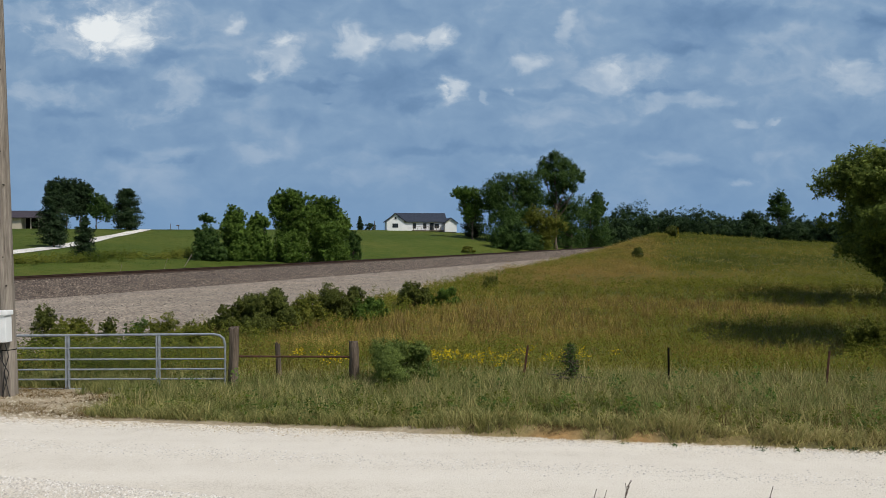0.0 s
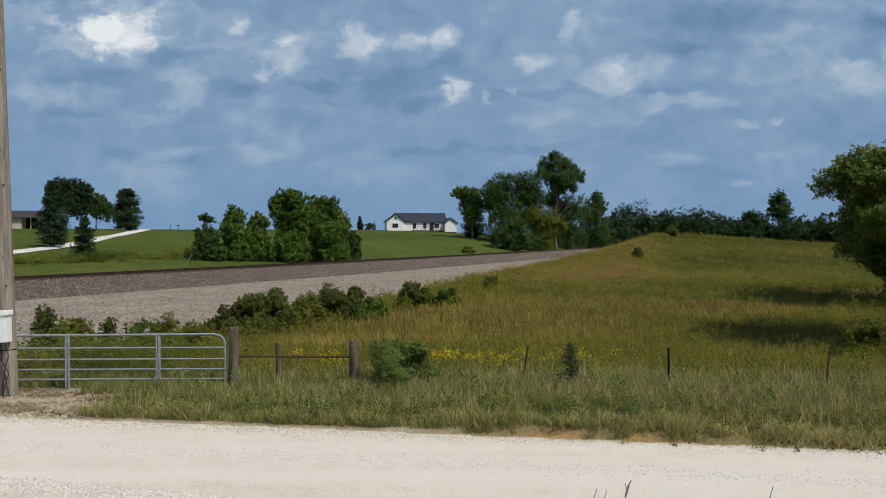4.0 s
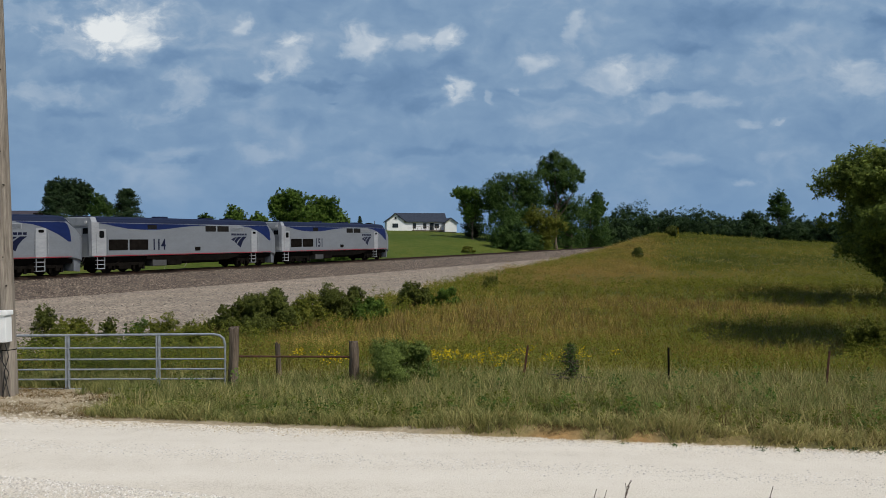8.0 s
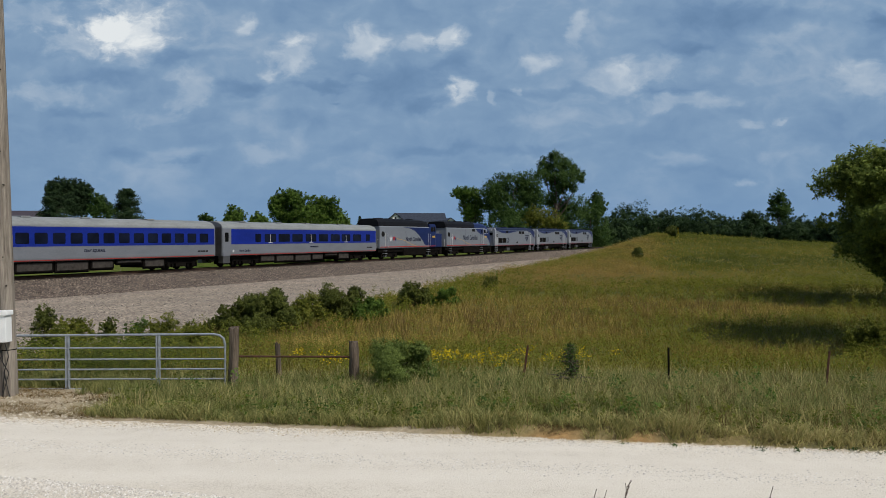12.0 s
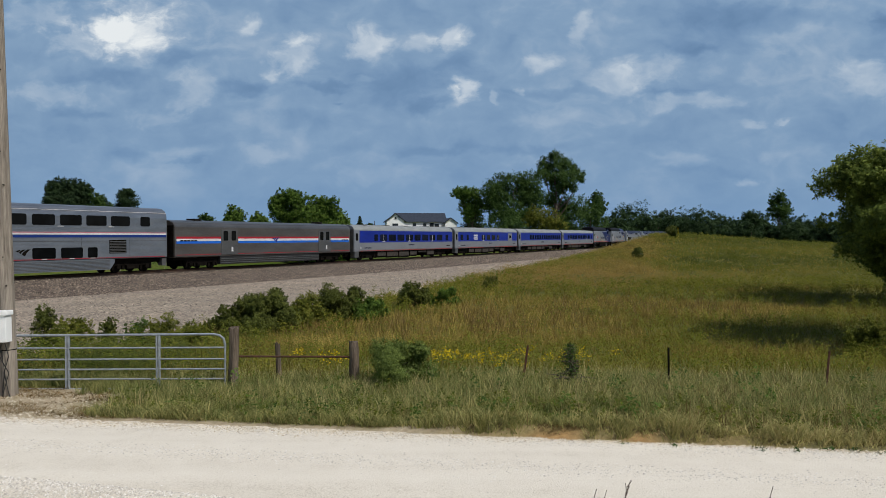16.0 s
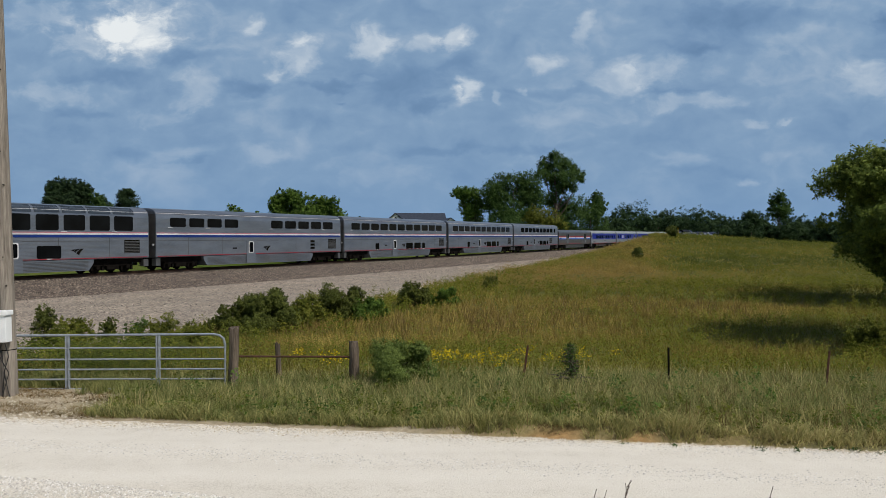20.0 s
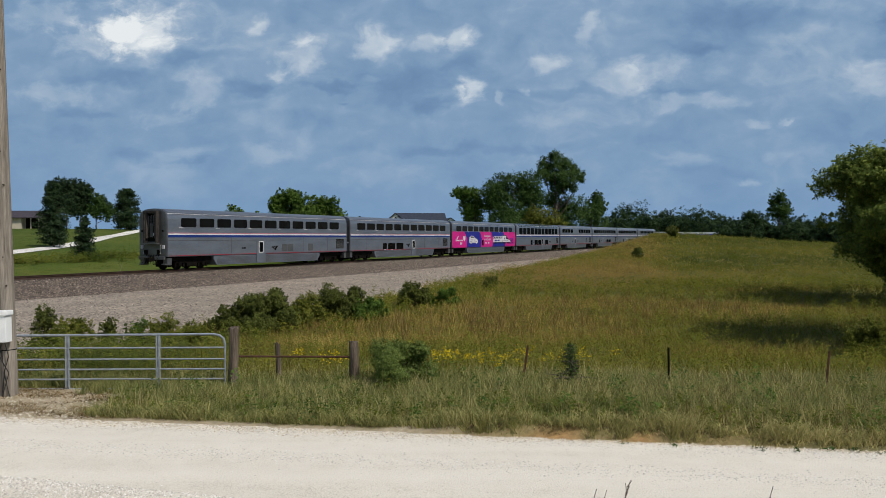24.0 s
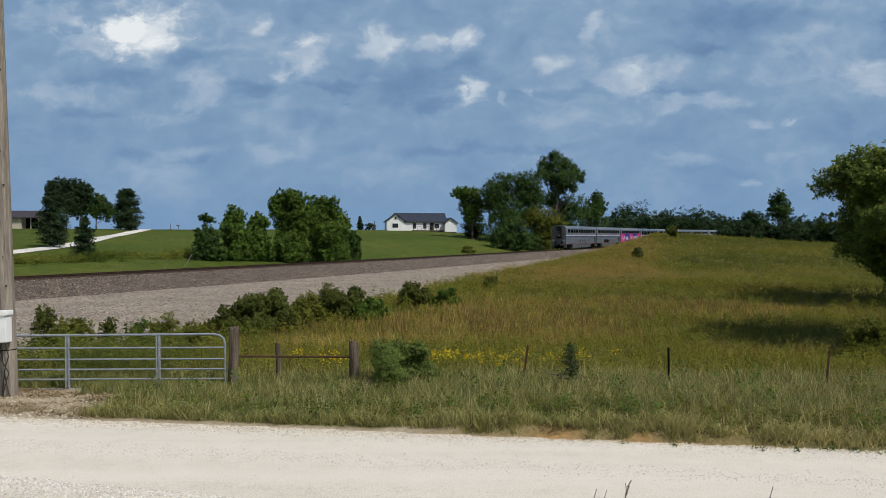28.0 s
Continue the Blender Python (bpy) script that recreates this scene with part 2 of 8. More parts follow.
def beside_line(x, y):
    """Arc and signed distance (right of the line positive) of points."""
    x, y = np.ravel(x), np.ravel(y)
    s, d = np.empty(len(x)), np.empty(len(x))
    lx, ly, lh, la = LINE_X[::4], LINE_Y[::4], HEAD[::4], ARC[::4]
    for i in range(0, len(x), 20000):
        px, py = x[i:i + 20000, None], y[i:i + 20000, None]
        k = np.argmin((px - lx) ** 2 + (py - ly) ** 2, axis=1)
        dx, dy = px[:, 0] - lx[k], py[:, 0] - ly[k]
        s[i:i + 20000] = la[k] + dx * np.sin(lh[k]) + dy * np.cos(lh[k])
        d[i:i + 20000] = dx * np.cos(lh[k]) - dy * np.sin(lh[k])
    return s, d


# ---------- the lie of the land ----------
def road_edge(x):
    """The far edge of the gravel road."""
    return 12.95 - 0.154 * np.asarray(x, dtype=float)


def waves(x, y, size, seed):
    r = np.random.RandomState(seed)
    out = 0
    for k in range(5):
        a, ph, f = r.rand() * 6.28, r.rand() * 6.28, (1.0 + 0.7 * k) / size
        out = out + np.sin((x * math.cos(a) + y * math.sin(a)) * f * 6.28 + ph) / (1 + 0.6 * k)
    return out / 3.0


def land(x, y):
    x, y = np.asarray(x, dtype=float), np.asarray(y, dtype=float)
    shape = x.shape
    x, y = x.ravel(), y.ravel()
    s, d = beside_line(x, y)
    top = np.interp(s, ARC, LINE_Z) - 0.28
    # far side of the track: a ditch, then fields that rise
    dd = -d
    ease = np.interp(s, [6, 45, 71, 121, 170, 260], [65, 37, 29, 18, 30, 60])
    rise = np.interp(s, [-100, 130, 200, 300], [6.0, 6.0, 4.5, 3.0])
    far = top - 0.9 + rise * (1 - np.exp(-np.clip(dd - 5, 0, 400) / ease)) + 0.2 * waves(x, y, 60, 3) * smooth01(dd, 10, 40)
    # near side: gravel pad, hollow, and the grassy mound
    hollow = np.interp(y, [10, 17, 22, 30, 45, 60, 80, 100, 118, 132, 150, 220, 400], [0, 0, -0.4, -0.7, -0.55, -0.2, 0.6, 1.7, 3.1, 3.9, 4.1, 1.5, 0.5])
    crest = np.interp(x, [-40, 10, 28, 38, 50, 66, 110, 300], [0.5, 0.8, 1.0, 1.08, 0.86, 0.55, 0.4, 0.2])
    hollow = np.where(hollow > 0, hollow * crest, hollow)
    hollow = hollow + 0.12 * waves(x, y, 14, 5) * smooth01(y, 22, 40)
    pad = np.where(d < 5.5, top - 0.9, top - 0.9 + (d - 5.5) * -0.012)
    w = smooth01(d, 12, 24)
    near = pad * (1 - w) + hollow * w
    z = np.where(d > 0, near, far)
    ball = top - 0.9 * smooth01(np.abs(d), 2.0, 5.6) - 0.03
    z = np.where(np.abs(d) < 5.6, np.minimum(z, ball), z)
    # verge, road and the bank on which the camera stands
    e = y - road_edge(x)
    lip = 0.17 * smooth01(x, -1.5, 1.5) * (1 - 0.6 * smooth01(x, 4.0, 6.0))
    verge = lip * smooth01(e, 0.0, 0.16) + 0.02
    z = np.where((e >= 0) & (x > -24), z * smooth01(e, 2.5, 7.0) + verge * (1 - smooth01(e, 2.5, 7.0)), z)
    bank = 1.62 * smooth01(-e, 6.6, 10.0)
    on_road = bank + 0.03 * waves(x, y, 9, 8) * smooth01(-e, 6.6, 10)
    near_road = (e < 0) & (d > 9)
    z = np.where(near_road, on_road, z)
    z = np.where((e < 0) & (d <= 9) & (d > 0), ball * (1 - smooth01(d, 5.6, 9.0)) + on_road * smooth01(d, 5.6, 9.0), z)
    return z.reshape(shape)


def steps(*spans):
    out = [np.arange(a, b, h) for a, b, h in spans]
    return np.concatenate(out + [[spans[-1][1]]])


def bare_lip(x):
    """Where the verge's low bank is bare clay."""
    return smooth01(waves(x, 0 * x, 1.0, 94), 0.0, 0.3) * smooth01(x, 0.2, 0.5) * (1 - smooth01(x, 3.7, 4.3))


def build_ground():
    gx = steps((-4200, -400, 190), (-400, -130, 15), (-130, -40, 3), (-40, -12, 0.8), (-12, 12, 0.4), (12, 45, 0.8), (45, 150, 3), (150, 420, 15), (420, 4200, 190))
    gy = steps((-1500, -60, 90), (-60, 0, 4), (0, 10, 0.6), (10, 17, 0.18), (17, 60, 0.7), (60, 130, 1.6), (130, 260, 3.5), (260, 520, 14), (520, 4700, 160))
    X, Y = np.meshgrid(gx, gy)
    Z = land(X, Y)
    n = len(gx)
    idx = (np.arange(len(gy) - 1)[:, None] * n + np.arange(n - 1)[None, :]).ravel()
    faces = np.stack([idx, idx + 1, idx + n + 1, idx + n], axis=1)
    ob = sheet("ground", np.stack([X, Y, Z], axis=-1).reshape(-1, 3), faces, GROUND, True)
    x, y = X.ravel(), Y.ravel()
    s, d = beside_line(x, y)
    e = y - road_edge(x)
    attribute(ob, "lawn", smooth01(-d, 3.5, 7.0))
    apron = (1 - smooth01(x + 0.25 * waves(x, y, 2.5, 11), -7.6, -6.4)) * (1 - smooth01(y, 16.7, 17.0)) * (d > 9)
    edge = (1 - smooth01(e + 0.2 * waves(x, y, 1.7, 4), 0.12, 0.42)) * (1 - 0.7 * smooth01(x, -1.0, 1.5))
    attribute(ob, "dirt", np.clip(np.maximum(apron * (e > -0.3), np.where((d > 9) & (e > -7.2), edge, 0)), 0, 1))
    attribute(ob, "clay", (1 - smooth01(e, 0.12, 0.20)) * np.maximum(bare_lip(x), 0.3 * smooth01(x, -0.5, 0.5) * (1 - smooth01(x, 4.5, 6))) * (e > -0.2) * (d > 9))
    return tagged(ob, "rough summer meadow, mown fields and bare verge", kind="structure")


def ribbon(name, spine, half_profile, material, lift=0.0):
    """A strip along a spine of (x, y, heading) with a cross profile of (offset, height or None for the land's)."""
    xs, ys, hs, zs = spine
    rows = []
    for off, up in half_profile:
        px, py = xs + off * np.cos(hs), ys - off * np.sin(hs)
        pz = zs + up if up is not None else land(px, py) + lift
        rows.append(np.stack([px, py, pz], axis=1))
    V = np.stack(rows, axis=1)
    n, k = V.shape[:2]
    idx = (np.arange(n - 1)[:, None] * k + np.arange(k - 1)[None, :]).ravel()
    return sheet(name, V.reshape(-1, 3), np.stack([idx, idx + 1, idx + k + 1, idx + k], axis=1), material, True)

# ---------- plants ----------
def unit(v):
    return v / (np.linalg.norm(v, axis=1)[:, None] + 1e-9)


def leaf_cards(c, size, tint, r, facing=None):
    """Small pointed leaves at points c, loosely turned to the way they face: vertices, faces, tints."""
    n = len(c)
    if facing is None:
        facing = np.tile((0.0, 0.0, 0.6), (n, 1))
    nrm = unit(facing + 0.75 * unit(r.normal(size=(n, 3))))
    u = unit(np.cross(nrm, r.normal(size=(n, 3))))
    v = np.cross(nrm, u)
    s = np.asarray(size)[:, None] if np.ndim(size) else size
    V = np.stack([c - u * s * 0.7 + v * s * 0.62, c - u * s * 0.7 - v * s * 0.62, c + u * s], axis=1).reshape(-1, 3)
    return V, np.arange(3 * n).reshape(n, 3), np.repeat(tint, 3)


def blades(base, height, width, lean, tint, r, bend=0.5, simple=False):
    """Bent grass blades, five vertices each, as triangles; simple ones have three."""
    n = len(base)
    a = r.rand(n) * math.tau
    side = np.stack([np.cos(a), np.sin(a), np.zeros(n)], axis=1) * width[:, None] * 0.5
    b = r.rand(n) * math.tau
    out = np.stack([np.cos(b), np.sin(b), np.zeros(n)], axis=1) * (lean * height)[:, None]
    up = np.zeros((n, 3))
    up[:, 2] = height
    mid = base + up * 0.55 + out * (0.5 - 0.3 * bend)
    tip = base + up * (1 - 0.25 * lean[:, None] * bend) + out
    if simple:
        V = np.stack([base - side, base + side, tip], axis=1).reshape(-1, 3)
        return V, np.arange(3 * n).reshape(n, 3), np.repeat(tint, 3)
    V = np.stack([base - side, base + side, mid - side * 0.75, mid + side * 0.75, tip], axis=1).reshape(-1, 3)
    k = np.arange(n)[:, None] * 5
    F = np.concatenate([k + [0, 1, 3], k + [0, 3, 2], k + [2, 3, 4]], axis=1).reshape(-1, 3)
    return V, F, np.repeat(tint, 5)


def merged(name, pieces, material, parent=None):
    base, Vs, Fs, Ts = 0, [], [], []
    for V, F, T in pieces:
        Vs.append(V), Fs.append(F + base), Ts.append(T)
        base += len(V)
    ob = sheet(name, np.concatenate(Vs), np.concatenate(Fs), material)
    attribute(ob, "tint", np.concatenate(Ts))
    ob.parent = parent
    return ob


def crown_points(blobs, count, r, rise=1.0, spread=1.0):
    """Leaves along many twigs that leave a set of ellipsoids (x, y, z, rx, ry, rz) outwards and upwards: places, tints
    (paler at the tips, as if sunlit), facings.
    """
    blobs = np.array(blobs, dtype=float)
    area = (blobs[:, 3] * blobs[:, 4] * blobs[:, 5]) ** (2 / 3)
    per = np.maximum(12, (count * area / area.sum()).astype(int))
    mid = blobs[:, :3].mean(axis=0)
    pts, tints, faces = [], [], []
    for b, k in zip(blobs, per):
        m = max(5, k // 26)
        d = unit(r.normal(size=(m, 3)))
        c = b[:3] + d * (0.30 + 0.68 * r.rand(m) ** 0.55)[:, None] * b[3:6]
        axis = unit(d * np.array((1, 1, 0.6)) + 0.35 * r.normal(size=(m, 3)) + np.array((0, 0, 0.45 * rise)))
        reach = spread * (0.32 + 0.34 * r.rand(m) + 0.16 * (r.rand(m) < 0.15))
        tone = r.rand(m)
        j = r.randint(0, m, k)
        f = r.rand(k)
        q = r.normal(size=(k, 3))
        wide = 0.135 * (1.15 - 0.8 * f)
        p = c[j] + (axis[j] * (reach[j] * (f - 0.25))[:, None] + q * wide[:, None]) * b[3:6]
        pts.append(p)
        # random tone, plus painted light: tips paler, leaves deep in the crown darker
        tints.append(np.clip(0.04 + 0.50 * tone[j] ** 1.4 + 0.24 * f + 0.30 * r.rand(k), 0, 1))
        faces.append(0.5 * d[j] + 0.35 * unit(p - mid) + np.array((0, 0, 0.4)))
    return np.concatenate(pts), np.concatenate(tints), np.concatenate(faces)


def envelope(style, h, w, r):
    """Ellipsoids that fill a crown of height h and width w over the ground."""
    out = []
    if style == "round":
        for k in range(24):
            z = h * (0.26 + 0.62 * r.rand())
            reach = w * 0.5 * math.sqrt(max(0.05, 1 - ((z / h - 0.55) / 0.48) ** 2))
            a, q = r.rand() * math.tau, reach * 0.72 * math.sqrt(r.rand())
            rr = w * (0.15 + 0.09 * r.rand())
            out.append((q * math.cos(a), q * math.sin(a), z, rr, rr, rr * 0.8))
    elif style == "tall":
        for k in range(26):
            z = h * (0.16 + 0.76 * ((k + r.rand()) / 26.0))
            reach = w * 0.5 * math.sqrt(max(0.1, 1 - ((z / h - 0.45) / 0.55) ** 2))
            a, q = r.rand() * math.tau, reach * 0.75 * math.sqrt(r.rand())
            rr = w * (0.13 + 0.09 * r.rand())
            out.append((q * math.cos(a), q * math.sin(a), z, rr, rr, rr))
    elif style == "umbrella":
        for k in range(11):
            a, q = r.rand() * math.tau, w * 0.38 * math.sqrt(r.rand())
            rr = w * (0.13 + 0.08 * r.rand())
            out.append((q * math.cos(a), q * math.sin(a), h * (0.62 + 0.28 * r.rand()), rr, rr, rr * 0.55))
    else:                                                      # shrub, leafy to the ground
        for k in range(22):
            z = h * (0.10 + 0.76 * r.rand() ** 1.1)
            reach = w * 0.5 * math.sqrt(max(0.08, 1 - (z / h * 0.95) ** 2))
            a, q = r.rand() * math.tau, reach * 0.75 * math.sqrt(r.rand())
            rr = min(w, h) * (0.16 + 0.10 * r.rand())
            out.append((q * math.cos(a), q * math.sin(a), z, rr, rr, rr))
    return out


def limbs(bm, h, r0, blobs, r, lean=(0, 0), stem_share=0.75, n=9):
    top = Vector((lean[0], lean[1], h * stem_share))
    pts = [Vector((0, 0, -0.2))] + [Vector((lean[0] * q * q + r.normal() * 0.012 * h, lean[1] * q * q + r.normal() * 0.012 * h, top.z * q)) for q in (0.12, 0.35, 0.6, 0.8, 1.0)]
    bent(bm, pts, r0, 9, 0.28)
    pick = [blobs[i] for i in r.permutation(len(blobs))[:n]]
    for b in pick:
        tip = Vector(b[:3])
        q = min(0.9, max(0.15, tip.z / max(top.z, 0.1) * 0.55))
        k = q * (len(pts) - 1)
        i = min(int(k), len(pts) - 2)
        root = pts[i].lerp(pts[i + 1], k - i)
        mid = root.lerp(tip, 0.5) + Vector((0, 0, -0.04 * h))
        bent(bm, [root, mid, tip], r0 * 0.36, 6, 0.25)
    return bm


def tree(name, x, y, h, w, style, leaves, leaf, material, label, category="tree", seed=1, r0=None, blobs=None, sink=0.0, lean=(0, 0), fine=0.68):
    r = np.random.RandomState(seed)
    base = new(name)
    base.matrix_basis = pose(x, y, float(land(x, y)) - sink)
    blobs = blobs or envelope(style, h, w, r)
    part("trunk", limbs(bmesh.new(), h, r0 or h * 0.018 + 0.05, blobs, r, lean, 0.75 if style != "shrub" else 0.5), BARK, base)
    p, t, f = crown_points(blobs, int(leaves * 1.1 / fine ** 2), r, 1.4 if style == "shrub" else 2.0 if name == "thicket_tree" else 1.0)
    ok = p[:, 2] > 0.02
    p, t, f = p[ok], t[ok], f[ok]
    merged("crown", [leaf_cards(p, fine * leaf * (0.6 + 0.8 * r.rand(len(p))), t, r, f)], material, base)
    return tagged(base, label, category)


def conifer(name, x, y, h, w, leaves, leaf, label, seed=1, bare=0.12, ragged=0.25, material=None, full=0.75):
    r = np.random.RandomState(seed)
    base = new(name)
    base.matrix_basis = pose(x, y, float(land(x, y)))
    bm = bmesh.new()
    tube(bm, (0, 0, -0.2), (0, 0, h * 0.97), h * 0.018 + 0.03, 0.01, 8)
    pts, tints = [], []
    tiers = int(16 + h * 2.2)
    per = max(10, 2 * leaves // (tiers * 6))
    for k in range(tiers):
        q = bare + (1 - bare) * (k + 0.5 * r.rand()) / tiers
        reach = w * 0.5 * (1 - q) ** full * (0.55 + 0.45 * min(1.0, max(0.0, (q - bare) / 0.25))) * (1 - ragged + 2 * ragged * r.rand()) + 0.06 * w
        for j in range(6):
            a = r.rand() * math.tau
            q = min(0.985, q + 0.5 * (r.rand() - 0.5) / tiers)
            ln = reach * (0.65 + 0.45 * r.rand())
            sag = 0.25 - 0.45 * r.rand()
            tip = Vector((ln * math.cos(a), ln * math.sin(a), h * q - ln * sag))
            bent(bm, [(0, 0, h * q), tip * 0.5 + Vector((0, 0, h * q * 0.5 + ln * 0.03)), tip], 0.02 + 0.004 * h * (1 - q), 4, 0.3)
            f = r.rand(per) ** 0.65
            c = np.stack([f * tip.x, f * tip.y, h * q - f * ln * sag], axis=1) + r.normal(size=(per, 3)) * np.array([1, 1, 0.7]) * (0.10 * reach + 0.03)
            pts.append(c)
            tints.append(np.clip(0.5 * r.rand() + 0.5 * r.rand(per), 0, 1))
    part("trunk", bm, BARK, base)
    p, t = np.concatenate(pts), np.concatenate(tints)
    f = unit(p * np.array((1, 1, 0))) * 0.6 + np.array((0, 0, 0.35))
    merged("crown", [leaf_cards(p, 0.7 * leaf * (0.6 + 0.8 * r.rand(len(p))), t, r, f)], material or NEEDLE, base)
    return tagged(base, label, "conifer")


def scatter(r, n, x0, x1, y0, y1, keep):
    x, y = x0 + (x1 - x0) * r.rand(n), y0 + (y1 - y0) * r.rand(n)
    ok = keep(x, y)
    return x[ok], y[ok]


def grass_sheet(name, label, r, x, y, height, width, lean, tint, material, per=4, spread=0.06, simple=False):
    """Tufts of blades rooted in the land."""
    n = len(x)
    k = np.repeat(np.arange(n), per)
    bx, by = x[k] + r.normal(size=n * per) * spread, y[k] + r.normal(size=n * per) * spread
    base = np.stack([bx, by, land(bx, by) - 0.02], axis=1)
    hh = height[k] * (0.55 + 0.55 * r.rand(n * per))
    V, F, T = blades(base, hh, width[k] * (0.7 + 0.6 * r.rand(n * per)), lean * (0.4 + 1.1 * r.rand(n * per)), np.clip(tint[k] + 0.25 * (r.rand(n * per) - 0.5), 0, 1), r, 0.5, simple)
    ob = merged(name, [(V, F, T)], material)
    return tagged(ob, label, "grass", kind="stuff")

# ---------- sky: a drifting layer of cloud far beyond everything ----------
def sky_material():
    m, nt, bsdf, out = shader("cloud_layer")
    nt.nodes.remove(bsdf)
    tc = nt.nodes.new("ShaderNodeTexCoord")
    # banks grow with distance, so that the layer keeps one texture up to the horizon
    xyz = nt.nodes.new("ShaderNodeSeparateXYZ")
    nt.links.new(tc.outputs["Object"], xyz.inputs[0])
    cmb = nt.nodes.new("ShaderNodeCombineXYZ")
    for k, src in ((0, xyz.outputs["X"]), (1, None)):
        dv = nt.nodes.new("ShaderNodeMath")
        dv.operation = 'DIVIDE'
        if src:
            nt.links.new(src, dv.inputs[0])
        else:
            dv.inputs[0].default_value = 258.0 * 1.5
        nt.links.new(xyz.outputs["Y"], dv.inputs[1])
        nt.links.new(dv.outputs[0], cmb.inputs[k])
    v = cmb.outputs[0]
    warp = put(nt, "ShaderNodeTexNoise", Scale=11.0, Detail=4.0)
    nt.links.new(v, warp.inputs["Vector"])
    off = nt.nodes.new("ShaderNodeVectorMath")
    off.operation = 'MULTIPLY_ADD'
    off.inputs[1].default_value = (0.07, 0.07, 0)
    nt.links.new(warp.outputs["Color"], off.inputs[0])
    nt.links.new(v, off.inputs[2])
    fray = put(nt, "ShaderNodeTexNoise", Scale=38.0, Detail=5.0)
    nt.links.new(v, fray.inputs["Vector"])
    off2 = nt.nodes.new("ShaderNodeVectorMath")
    off2.operation = 'MULTIPLY_ADD'
    off2.inputs[1].default_value = (0.03, 0.03, 0)
    nt.links.new(fray.outputs["Color"], off2.inputs[0])
    nt.links.new(off.outputs[0], off2.inputs[2])
    wv = off2.outputs[0]
    soft_noise = blend(nt, 0.35, noise_of(nt, wv, 7.0, 8, 0.5), noise_of(nt, off.outputs[0], 26.0, 6, 0.5))

    def mathn(op, a, b):
        n = nt.nodes.new("ShaderNodeMath")
        n.operation = op
        for i, q in enumerate((a, b)):
            if hasattr(q, "links"):
                nt.links.new(q, n.inputs[i])
            else:
                n.inputs[i].default_value = q
        return n.outputs[0]

    total = mathn('ADD', mathn('MULTIPLY', soft_noise, 0.74), 0.15)
    billow = noise_of(nt, off.outputs[0], 30.0, 8, 0.62)

    def bank(px, py, rx, ry, amount, crisp=1.0):
        """A brighter or darker bank of cloud in a direction of the view, with a ragged edge."""
        nonlocal total
        mq = nt.nodes.new("ShaderNodeMapping")
        mq.vector_type = 'TEXTURE'
        mq.inputs["Location"].default_value = ((px - 784) / 1364 + 0.05, 1.5 * (0.06 + (425.5 - py) / 1364) + 0.05, 0)
        mq.inputs["Scale"].default_value = (1.15 * rx / 1364, 1.5 * 1.15 * ry / 1364, 1)
        nt.links.new(wv, mq.inputs["Vector"])
        ln = nt.nodes.new("ShaderNodeVectorMath")
        ln.operation = 'LENGTH'
        nt.links.new(mq.outputs[0], ln.inputs[0])
        ragged = mathn('ADD', ln.outputs["Value"], mathn('MULTIPLY', mathn('SUBTRACT', billow, 0.5), -2.0 * crisp))
        mr = nt.nodes.new("ShaderNodeMapRange")
        mr.interpolation_type = 'SMOOTHSTEP'
        mr.inputs["From Min"].default_value, mr.inputs["From Max"].default_value = 1.3, 0.75 - 0.6 / (0.4 + crisp)
        mr.inputs["To Min"].default_value, mr.inputs["To Max"].default_value = 0.0, amount
        nt.links.new(ragged, mr.inputs["Value"])
        total = mathn('ADD', total, mr.outputs[0])

    # the bright heap and its pale surroundings
    for b in ((205, 50, 62, 38, 0.24), (182, 42, 36, 24, 0.16), (236, 84, 38, 26, 0.14), (225, 10, 60, 20, 0.14), (120, 72, 60, 26, 0.12), (40, 22, 70, 30, 0.14), (215, 60, 120, 70, 0.08)):
        bank(*b)
    # smaller heaps
    for b in ((76, 163, 60, 20, 0.14), (320, 155, 34, 30, 0.13), (268, 200, 45, 16, 0.10), (416, 44, 16, 13, 0.15), (506, 97, 32, 30, 0.19), (459, 124, 17, 12, 0.16), (494, 66, 14, 12, 0.12), (628, 72, 42, 26, 0.21), (718, 73, 20, 18, 0.16), (766, 60, 24, 20, 0.18), (622, 131, 13, 9, 0.12), (776, 166, 13, 12, 0.22), (801, 160, 18, 26, 0.24), (851, 171, 9, 15, 0.15), (903, 154, 6, 8, 0.12), (926, 107, 30, 13, 0.17), (999, 44, 16, 32, 0.14), (790, 58, 14, 14, 0.1)):
        bank(*b)
    for b in ((1085, 130, 50, 30, 0.17), (1140, 118, 60, 30, 0.14), (1200, 112, 50, 26, 0.1), (1203, 174, 95, 15, 0.16), (1325, 110, 45, 30, 0.10), (1515, 134, 52, 36, 0.18), (1558, 88, 20, 20, 0.12), (1316, 216, 22, 8, 0.14), (1374, 210, 11, 4, 0.12), (1304, 311, 18, 7, 0.20), (1365, 279, 30, 13, 0.10), (1185, 270, 46, 22, 0.10), (976, 203, 90, 20, 0.08), (448, 270, 42, 15, 0.15), (314, 266, 56, 13, 0.10), (640, 288, 85, 40, 0.08), (250, 296, 70, 20, 0.06), (850, 60, 90, 50, 0.05), (1430, 70, 90, 40, 0.06)):
        bank(*b, 0.7)
